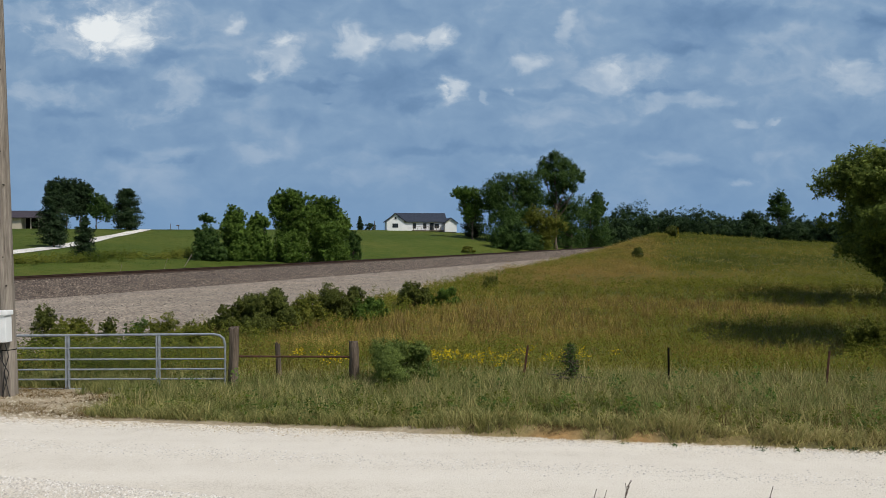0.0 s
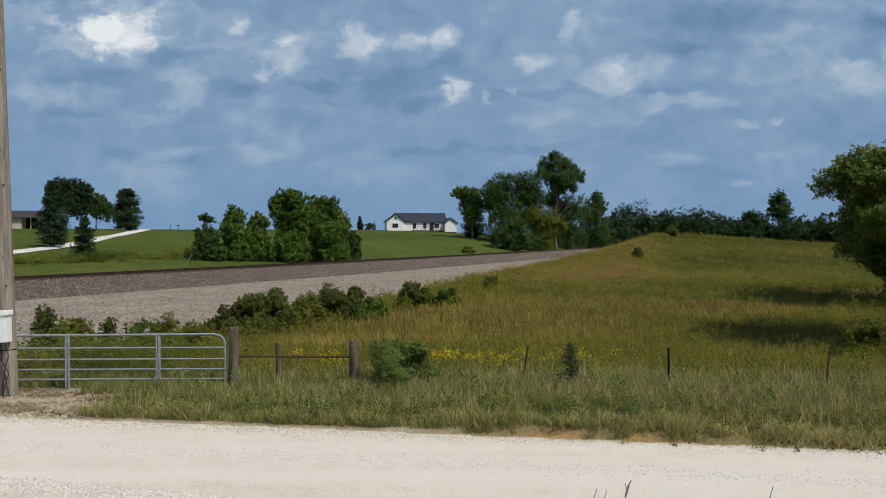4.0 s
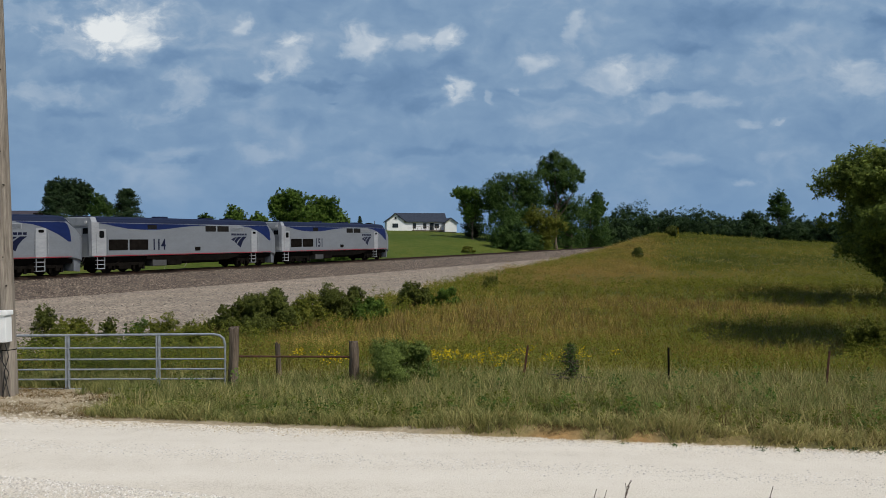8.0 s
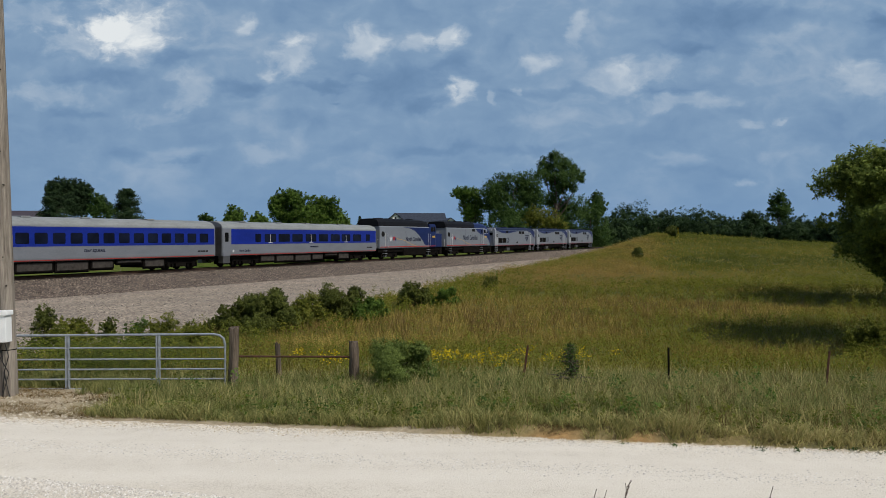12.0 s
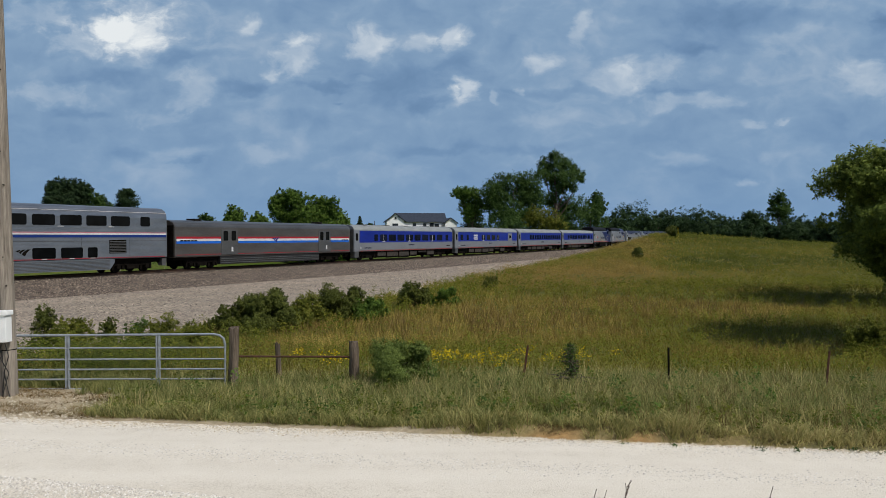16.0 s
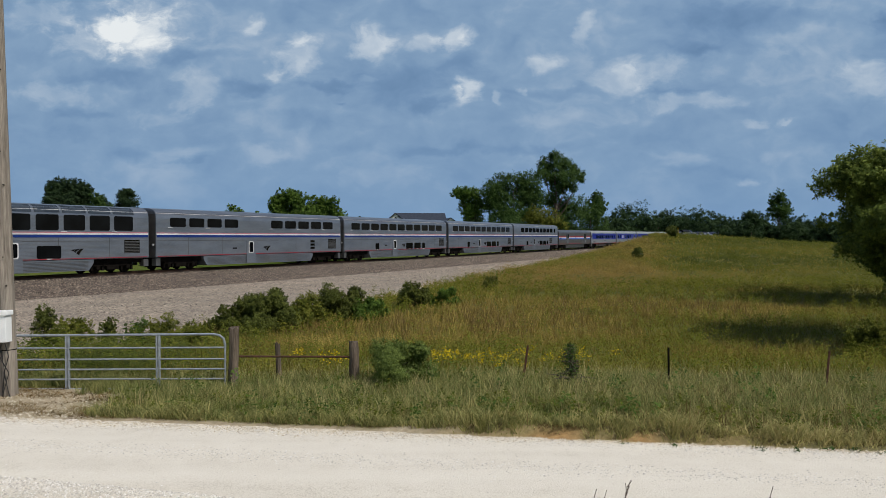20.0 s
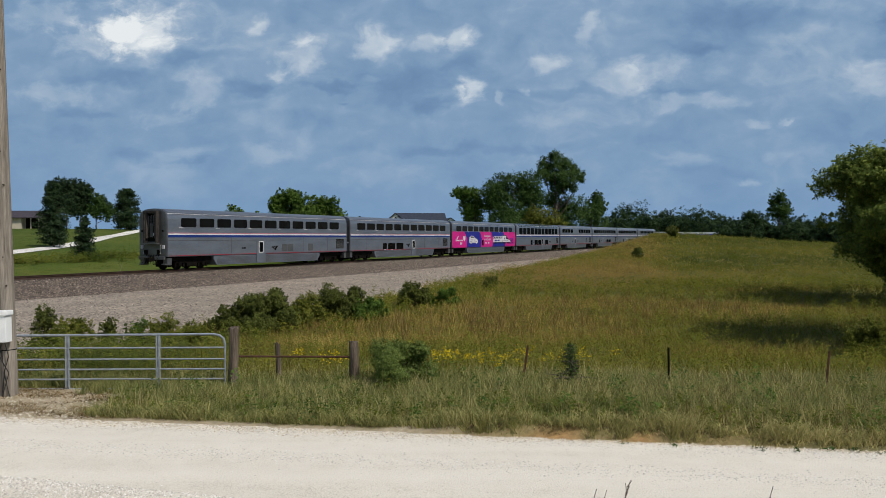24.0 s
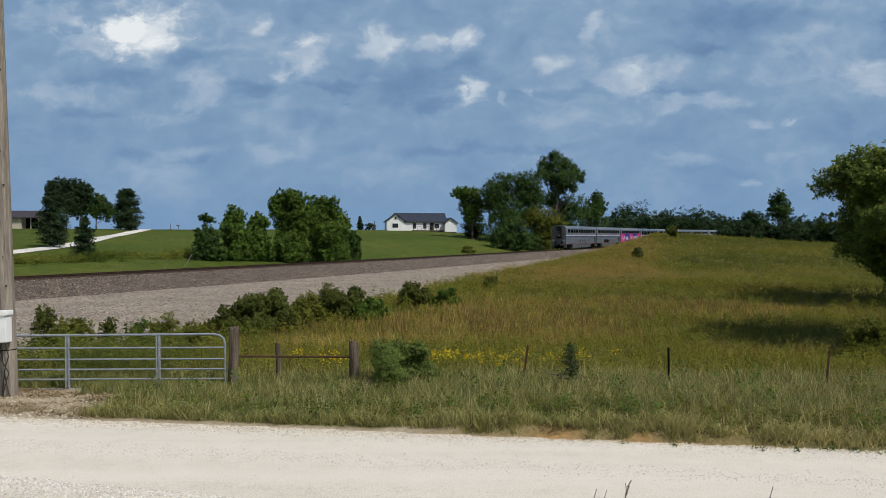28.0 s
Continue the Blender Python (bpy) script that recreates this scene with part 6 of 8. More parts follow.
def superliner(label, slots, lower, door, small=(), vents=((10.3, 11.7),), wrap=False, lounge=False, louvres=False, hatches=(), last=False):
    c = new("passenger_car")
    hull("body", SUPER, (-12.55, 12.55), SILVER, c)
    hull("roof", [(0, 4.9), (1.30, 4.70), (1.40, 4.62), (1.375, 4.69), (1.07, 4.855), (0.56, 4.935), (0, 4.955)], (-12.5, 12.5), SILVER, c)
    # highlight along the roof edge, put in as a thin white tube
    for sx in (1, -1):
        part("roof_edge_highlight", bent(bmesh.new(), [(1.475 * sx, -12.5, 4.52), (1.475 * sx, 12.5, 4.52)], 0.022, 6), WHITE_STRIPE, c)
    part("skirt", loft(bmesh.new(), [[(-1.50, y, z), (1.50, y, z), (1.50, y, 1.06), (-1.50, y, 1.06)] for y, z in ((-7.45, 0.80), (-7.05, 0.28), (7.3, 0.28), (7.7, 0.80))]), SILVER, c)
    for sx in (1, -1):
        for k in range(7):
            part("skirt_rib", a_box(min(1.50 * sx, 1.515 * sx), -7.0, 0.36 + 0.095 * k, max(1.50 * sx, 1.515 * sx), 7.25, 0.40 + 0.095 * k), SILVER_DIRTY, c)
    for sx in (1, -1):
        x = 1.545 * sx
        if not wrap:
            for nm, mt, a, b in (("red_stripe", PINK_STRIPE, 2.95, 3.01), ("white_stripe", WHITE_STRIPE, 2.83, 2.94), ("blue_stripe", BLUE_STRIPE, 2.63, 2.82)):
                plate(nm, [(-12.5, a), (12.5, a), (12.5, b), (-12.5, b)], x, mt, c)
            plate("seam", [(-12.5, 2.36), (12.5, 2.36), (12.5, 2.39), (-12.5, 2.39)], x, SILVER_DIRTY, c)
            for q in (-9.2, -5.3, 4.9, 9.0):
                plate("seam", [(q, 1.22), (q + 0.03, 1.22), (q + 0.03, 2.6), (q, 2.6)], x, SILVER_DIRTY, c)
        plate("red_line", [(-12.4, 1.13), (12.4, 1.13), (12.4, 1.17), (-12.4, 1.17)], x, RED, c)
        for a, b in lower:
            pane("window", a, b, 1.19, 2.06 if lounge else 1.93, x, COACH_GLASS, c, 0.012, cut=0.08)
            part("sill_plate", a_box(min(x, x + 0.03 * sx), (a + b) / 2 - 0.2, 1.14, max(x, x + 0.03 * sx), (a + b) / 2 + 0.2, 1.185), WHITE_STRIPE, c)
        for a, b in vents:
            v = pane("vent", a, b, 1.45, 2.45, x, WRAP_BLUE if wrap else DARK_STEEL, c, 0.01, cut=0.02)
            for k in range(8):
                part("slat", a_box(min(x, x + 0.025 * sx), a + 0.03, 1.5 + 0.115 * k, max(x, x + 0.025 * sx), b - 0.03, 1.55 + 0.115 * k), MAGENTA if wrap else SILVER_DIRTY, v)
        if door is not None:
            d = pane("door", door - 0.62, door + 0.62, 0.30, 2.38, x, SILVER, c, 0.015, cut=0.04)
            w = pane("window_frame", door - 0.33, door + 0.33, 1.22, 2.28, x + 0.015 * sx, WHITE_STRIPE, d, 0.01, cut=0.08)
            pane("pane", door - 0.24, door + 0.24, 1.30, 2.20, x + 0.026 * sx, COACH_GLASS, d, 0.008, cut=0.07)
        for a, b in hatches:
            pane("hatch", a, b, 1.3, 2.0, x, SILVER_DIRTY, c, 0.014, cut=0.06)
        if louvres:
            for k in range(3):
                pane("louvre", 7.25, 7.95, 1.45 + 0.33 * k, 1.68 + 0.33 * k, x, DARK_STEEL, c, 0.012, cut=0.02)
    if lounge:
        for q in slots:
            for sx in (1, -1):
                pane("window", q - 0.84, q + 0.84, 3.12, 4.20, 1.545 * sx, COACH_GLASS, c, 0.012, cut=0.09)
                bm = loft(bmesh.new(), [[(sx * a, y, z) for a, z in ((1.52, 4.34), (1.40, 4.60), (1.12, 4.80), (1.15, 4.85), (1.44, 4.64), (1.56, 4.35))] for y in (q - 0.92, q + 0.92)])
                part("roof_window", bm, ROOF_GLASS, c)
    else:
        upper_windows(c, slots)
        for a, b in small:
            for x in (1.545, -1.545):
                pane("window", a, b, 3.47, 4.20, x, COACH_GLASS, c, 0.012, cut=0.09)
    for k, q in enumerate(slots):
        if k % 2 == 0:
            part("sill_plate", a_box(1.55, q - 1.05, 3.38 if not lounge else 3.02, 1.58, q - 0.6, 3.43 if not lounge else 3.07), WHITE_STRIPE, c)
    if not wrap:
        y0 = 0.6 if not lounge else 6.4
        fleet_mark(c, y0 - 0.55, 1.38, 1.05, 0.46, 1.545, DARK_STEEL)
        bars(-4.0, -3.4, 1.62, 0.12, 1.552, DARK_STEEL, c, 2)
    for y in (-9.6, 9.6):
        truck(c, y)
    part("underframe", a_box(-1.2, -12.3, 0.72, 1.2, 12.3, 1.0), DARK_STEEL, c)
    for sgn in (-1, 1):
        part("end_panel", a_box(-1.44, min(12.55 * sgn, 12.57 * sgn), 1.05, 1.44, max(12.55 * sgn, 12.57 * sgn), 4.45), SILVER_DIRTY, c)
        diaphragm(c, 12.57 * sgn, sgn, 2.55, 4.75, 0.62)
        part("end_door", a_box(-0.45, min(12.57 * sgn, 12.585 * sgn), 2.6, 0.45, max(12.57 * sgn, 12.585 * sgn), 4.5), RUBBER, c)
        coupler(c, 12.5 * sgn, sgn)
        for sx in (-1, 1):
            part("marker_lamp", tube(bmesh.new(), (1.25 * sx, 12.55 * sgn, 2.05), (1.25 * sx, 12.62 * sgn, 2.05), 0.09, n=12), WHITE_STRIPE, c)
            part("step", a_box(min(1.05 * sx, 1.5 * sx), min(12.1 * sgn, 12.55 * sgn), 0.42, max(1.05 * sx, 1.5 * sx), max(12.1 * sgn, 12.55 * sgn), 0.98), SILVER_DIRTY, c)
    if last:
        rear_end(c)
    if wrap:
        x = 1.547
        zt, zb = 3.42, 1.12
        for nm, mt, a, b, cde, e in (("magenta_panel", MAGENTA, -12.5, -12.5, -8.4, -7.6), ("blue_panel", WRAP_BLUE, -7.6, -8.4, -2.6, -2.2), ("magenta_panel", MAGENTA, -2.2, -2.6, 1.9, 2.4), ("blue_panel", WRAP_BLUE, 2.4, 1.9, 7.0, 7.8), ("magenta_panel", MAGENTA, 7.8, 7.0, 12.5, 12.5)):
            kink = 2.35
            plate(nm, [(a, zb), (e, zb), (e, zb + 0.01), (max(cde, e) + 0.25, kink), (cde, zt), (b, zt), (max(a, b) + (0.25 if b > -12 else 0), kink)], x, mt, c, 0.006)
        car_pic(c, x + 0.008)
        lettering("From station", 0.3, 2.62, 0.52, x + 0.012, WHITE_STRIPE, c, "slogan", 0.92)
        lettering("to destination.", 0.35, 2.12, 0.52, x + 0.012, WHITE_STRIPE, c, "slogan", 0.92)
        loco_pic(c, x + 0.008)
        # marks at the rear drawn as plain shapes
        plate("white_mark", [(-11.2, 2.3), (-10.9, 2.3), (-10.4, 2.75), (-10.6, 2.85), (-10.9, 2.6)], x + 0.008, WHITE_STRIPE, c)
        bars(-11.4, -8.9, 2.05, 0.2, x + 0.010, WHITE_STRIPE, c, 6)
        plate("white_shield", [(-8.85, 2.75), (-8.05, 2.75), (-8.05, 2.3), (-8.45, 2.0), (-8.85, 2.3)], x + 0.008, WHITE_STRIPE, c)
        bars(-9.9, -9.2, 1.55, 0.32, x + 0.010, WHITE_STRIPE, c, 3)
        bars(-0.7, 0.1, 1.62, 0.2, x + 0.010, WHITE_STRIPE, c, 3)
        bars(0.6, 1.1, 1.62, 0.26, x + 0.010, WHITE_STRIPE, c, 3)
        pane("door_window", -1.85, -1.3, 1.35, 2.2, x + 0.02, COACH_GLASS, c, 0.02)
    return tagged(c, label, "rail car", "cars of the train")


def rear_end(c):
    """The open rear doorway of the last car, with folded diaphragm, lamps, hoses and end rails."""
    y = -12.6
    part("end_cap", hull_sheet(), SILVER_DIRTY, c, "grey-brown dusty end sheet with rounded shoulders")
    # flat near-black sheet stands in for the shaded inside of the doorway
    part("doorway_shade", a_box(-0.50, y - 0.06, 2.30, 0.50, y - 0.035, 4.55), COACH_GLASS, c, "near-black sheet for the shade inside the open doorway")
    part("inner_door", a_box(-0.30, y - 0.075, 2.65, 0.05, y - 0.06, 3.75), SILVER_DIRTY, c, "dull inner door")
    # white patch painted for the spot of light within
    part("notice", a_box(0.10, y - 0.075, 2.75, 0.34, y - 0.06, 3.0), WHITE_STRIPE, c, "small white spot for the light inside")
    for k in range(5):
        w = 0.64 + 0.035 * (k % 2)
        bm = bmesh.new()
        q = y - 0.05 - 0.06 * k
        box(bm, -w - 0.10, q - 0.05, 2.2, -w + 0.06, q, 4.74, 0.01)
        box(bm, w - 0.06, q - 0.05, 2.2, w + 0.10, q, 4.74, 0.01)
        box(bm, -w, q - 0.05, 4.60, w, q, 4.76, 0.01)
        part("diaphragm_fold", bm, DUSTY, c)
    for k in range(4):
        part("door_strap", bent(bmesh.new(), [(-0.42 + 0.2 * k, y - 0.09, 4.4), (-0.38 + 0.2 * k, y - 0.13, 3.6), (-0.44 + 0.22 * k, y - 0.1, 3.0)], 0.022, 6), SILVER_DIRTY, c)
    part("threshold", a_box(-0.8, y - 0.46, 2.08, 0.8, y - 0.04, 2.18, bevel=0.02), SILVER_DIRTY, c)
    for sx in (-1, 1):
        part("lamp", tube(bmesh.new(), (1.14 * sx, y - 0.03, 3.15), (1.14 * sx, y - 0.10, 3.15), 0.08, n=12), RUBBER, c)
        part("marker_plate", a_box(min(1.05 * sx, 1.32 * sx), y - 0.10, 1.72, max(1.05 * sx, 1.32 * sx), y - 0.04, 2.02, bevel=0.02), WHITE_STRIPE, c)
        part("grab_rail", bent(bmesh.new(), [(0.92 * sx, y - 0.03, 1.3), (0.92 * sx, y - 0.13, 1.35), (0.92 * sx, y - 0.13, 2.0), (0.92 * sx, y - 0.03, 2.05)], 0.022, 6), WHITE_STRIPE, c)
        part("buffer_beam", a_box(min(0.35 * sx, 1.4 * sx), y - 0.22, 0.85, max(0.35 * sx, 1.4 * sx), y - 0.03, 1.12, bevel=0.03), SILVER_DIRTY, c)
        part("cable_box", a_box(min(0.55 * sx, 0.85 * sx), y - 0.16, 1.25, max(0.55 * sx, 0.85 * sx), y - 0.03, 1.65, bevel=0.02), DARK_STEEL, c)
        part("corner_step", a_box(min(1.05 * sx, 1.45 * sx), y - 0.16, 0.45, max(1.05 * sx, 1.45 * sx), y + 0.1, 0.52, bevel=0.01), SILVER_DIRTY, c)
    part("drawbar", a_box(-0.22, y - 0.62, 0.70, 0.22, y - 0.1, 1.02, bevel=0.06), DARK_STEEL, c)
    for k in range(6):
        part("hose", bent(bmesh.new(), [(-0.7 + 0.28 * k, y - 0.05, 1.25), (-0.72 + 0.28 * k, y - 0.32, 0.8 - 0.05 * (k % 2)), (-0.65 + 0.28 * k, y - 0.48, 0.6)], 0.032, 6), RUBBER, c)


def hull_sheet():
    """An end sheet that closes a bilevel car, a little inside its outline."""
    sec = [(0.975 * x, 0.99 * z + 0.02) for x, z in mirror(SUPER)]
    return loft(bmesh.new(), [[(x, -12.55, z) for x, z in sec], [(x, -12.62, z) for x, z in sec], [(0.94 * x, -12.645, 0.15 + 0.955 * z) for x, z in sec]])


def car_pic(c, x):
    body = [(-6.62, 1.80), (-3.50, 1.80), (-3.42, 2.0), (-3.52, 2.22), (-4.0, 2.36), (-4.55, 2.46), (-5.05, 2.74), (-5.45, 2.83), (-5.95, 2.82), (-6.35, 2.66), (-6.62, 2.58), (-6.58, 2.40), (-6.68, 2.2)]
    b = plate("printed_car", body, x, WHITE_STRIPE, c, 0.004)
    plate("printed_window", [(-6.2, 2.52), (-5.62, 2.48), (-5.62, 2.74), (-5.95, 2.74)], x + 0.004, LETTER_BLUE, b, 0.003)
    plate("printed_window", [(-5.55, 2.48), (-4.7, 2.45), (-5.08, 2.66), (-5.55, 2.74)], x + 0.004, LETTER_BLUE, b, 0.003)
    for o in ([(-6.55, 2.3), (-3.6, 2.14), (-3.6, 2.16), (-6.55, 2.32)], [(-5.60, 1.84), (-5.57, 1.84), (-5.57, 2.46), (-5.60, 2.46)], [(-4.72, 1.84), (-4.69, 1.84), (-4.69, 2.4), (-4.72, 2.4)]):
        plate("printed_line", o, x + 0.004, LETTER_BLUE, b, 0.003)
    for y in (-6.05, -4.05):
        plate("printed_wheel", [(y + 0.30 * math.cos(k * 0.524), 1.80 + 0.28 * math.sin(k * 0.524)) for k in range(12)], x + 0.005, LETTER_BLUE, b, 0.003)
        plate("printed_hub", [(y + 0.22 * math.cos(k * 0.524), 1.80 + 0.20 * math.sin(k * 0.524)) for k in range(12)], x + 0.009, WHITE_STRIPE, b, 0.003)


def loco_pic(c, x):
    b = plate("printed_train", [(2.7, 1.72), (10.2, 1.72), (10.35, 2.0), (9.5, 2.2), (8.4, 2.86), (6.95, 2.9), (6.75, 2.72), (3.0, 2.72), (2.7, 2.5)], x, WHITE_STRIPE, c, 0.004)
    for o in ([(8.3, 2.36), (10.1, 2.12), (9.4, 2.3), (8.5, 2.74)], [(2.8, 2.36), (6.6, 2.36), (6.6, 2.40), (2.8, 2.40)], [(6.68, 1.75), (6.74, 1.75), (6.82, 2.86), (6.76, 2.86)], [(6.9, 2.05), (9.4, 2.05), (9.4, 2.08), (6.9, 2.08)], [(6.95, 2.84), (8.45, 2.80), (8.4, 2.90), (6.95, 2.94)], [(2.7, 1.72), (10.2, 1.72), (10.2, 1.80), (2.7, 1.80)]):
        plate("printed_line", o, x + 0.004, LETTER_BLUE, b, 0.003)
    for k in range(5):
        pane("printed_window", 2.95 + 0.72 * k, 3.45 + 0.72 * k, 2.47, 2.64, x + 0.004, LETTER_BLUE, b, 0.003, cut=0.03)
    for k in range(2):
        pane("printed_window", 3.3 + 1.2 * k, 4.2 + 1.2 * k, 1.95, 2.2, x + 0.004, WRAP_BLUE, b, 0.003, cut=0.03)
    pane("printed_window", 8.55, 8.95, 2.42, 2.6, x + 0.008, LETTER_BLUE, b, 0.003, cut=0.04)
    fleet_mark(b, 7.2, 2.2, 0.75, 0.34, x + 0.004, LETTER_BLUE)
    for y in (3.05, 3.5, 3.95, 5.2, 5.65, 6.1, 7.1, 7.55, 8.0, 9.0, 9.45, 9.85):
        plate("printed_wheel", [(y + 0.19 * math.cos(j * 0.785), 1.68 + 0.15 * math.sin(j * 0.785)) for j in range(8)], x + 0.008, LETTER_BLUE, b, 0.003)


COACH = [(0.0, 1.0), (1.36, 1.0), (1.48, 1.06), (1.51, 1.2), (1.51, 3.35), (1.46, 3.52), (1.28, 3.76), (0.95, 3.92), (0.5, 4.0), (0, 4.03)]


def blue_coach(label, windows, paired=(), door_mid=None, logo=None, title=""):
    c = new("passenger_car")
    hull("body", COACH, (-12.55, 12.6), COACH_GREY, c)
    hull("roof", [(0, 3.9), (1.42, 3.45), (1.50, 3.42), (1.47, 3.53), (1.295, 3.775), (0.96, 3.94), (0.5, 4.02), (0, 4.05)], (-12.5, 12.55), ROOF_GREY, c)
    for sx in (1, -1):
        x = 1.51 * sx
        y0 = -11.45
        plate("blue_band", [(y0, 2.02), (12.5, 2.02), (12.5, 3.36), (y0, 3.36)], x, COACH_BLUE, c, 0.006)
        plate("red_line", [(y0, 1.06), (12.5, 1.06), (12.5, 1.11), (y0, 1.11)], x, ORANGE, c, 0.008)
        for k, (a, b) in enumerate(windows):
            w = pane("window", a, b, 2.20, 2.95, x + 0.006 * sx, BLUE_GLASS, c, 0.012, cut=0.07)
            if k in paired and b - a > 1.2:
                m = (a + b) / 2
                part("mullion", a_box(min(x, x + 0.03 * sx), m - 0.025, 2.15, max(x, x + 0.03 * sx), m + 0.025, 2.92), WHITE_STRIPE, w)
                part("sill_plate", a_box(min(x, x + 0.035 * sx), m - 0.28, 2.10, max(x, x + 0.035 * sx), m + 0.28, 2.16), WHITE_STRIPE, w)
        d = pane("door", -12.45, -11.6, 1.02, 3.25, x, COACH_GREY, c, 0.012, cut=0.03)
        pane("pane", -12.25, -11.8, 2.25, 3.05, x + 0.012 * sx, COACH_GLASS, d, 0.008, cut=0.05)
        part("steps", a_box(min(0.95 * sx, 1.49 * sx), -12.45, 0.38, max(0.95 * sx, 1.49 * sx), -11.6, 1.02), SILVER_DIRTY, c)
        if door_mid:
            d = pane("loading_door", door_mid - 0.85, door_mid + 0.85, 1.15, 3.25, x + 0.006 * sx, COACH_GREY, c, 0.02, cut=0.04)
            pane("pane", door_mid - 0.4, door_mid + 0.4, 2.4, 2.9, x + 0.027 * sx, COACH_GLASS, d, 0.008, cut=0.05)
    if title:
        lettering(title, 0.7, 1.6, 0.27, 1.516, LETTER_BLUE, c, "car_title", 0.9, 0.006)
    else:
        bars(0.0, 1.4, 1.62, 0.13, 1.517, LETTER_BLUE, c, 9)
    bars(10.6, 11.8, 1.42, 0.12, 1.517, DARK_STEEL, c, 4)
    lettering("North Carolina", -9.7, 1.36, 0.26, 1.516, LETTER_BLUE, c, "state_name", 0.9, 0.004, 0.15)
    plate("white_star", [(-11.2 + 0.16 * (1 if k % 2 else 0.45) * math.cos(k * 0.628), 1.43 + 0.16 * (1 if k % 2 else 0.45) * math.sin(k * 0.628)) for k in range(10)], 1.51, WHITE_STRIPE, c)
    if logo:
        for k in range(3):
            bars(logo - 0.75, logo + 0.75, 2.25 + 0.28 * k, 0.18, 1.518, WHITE_STRIPE, c, 4)
    for q in (-9.2, -4.1, 0.5, 6.3):
        part("roof_hatch", a_box(-0.9, q - 0.35, 3.98, 0.9, q + 0.35, 4.08, bevel=0.02), ROOF_GREY, c)
    for y in (-9.1, 9.1):
        truck(c, y, 2.6)
    bm = bmesh.new()
    for a, b, z in ((-7.4, -5.3, 0.36), (-5.2, -2.4, 0.30), (-2.3, 0.4, 0.26), (0.5, 2.5, 0.34), (2.7, 5.1, 0.66), (5.2, 7.3, 0.30)):
        eb = part("equipment_box", a_box(-1.32, a, z, 1.32, b, 1.02, bevel=0.04), DARK_STEEL, c)
        part("box_lid", a_box(1.32, a + 0.15, z + 0.1, 1.335, b - 0.15, 0.9), DUSTY, eb)
        part("pipe", tube(bmesh.new(), (1.2, a, z - 0.05), (1.2, b, z - 0.05), 0.05, n=8), DARK_STEEL, eb)
    part("underframe", a_box(-1.15, -12.3, 0.78, 1.15, 12.3, 1.02), DARK_STEEL, c)
    for sgn in (-1, 1):
        y = 12.6 * sgn if sgn > 0 else -12.55
        part("end_panel", a_box(-1.40, min(y, y + 0.02 * sgn), 1.05, 1.40, max(y, y + 0.02 * sgn), 3.5), SILVER_DIRTY, c)
        diaphragm(c, y + 0.02 * sgn, sgn, 1.05, 3.6, 0.7)
        coupler(c, y, sgn)
    return tagged(c, label, "rail car", "cars of the train")


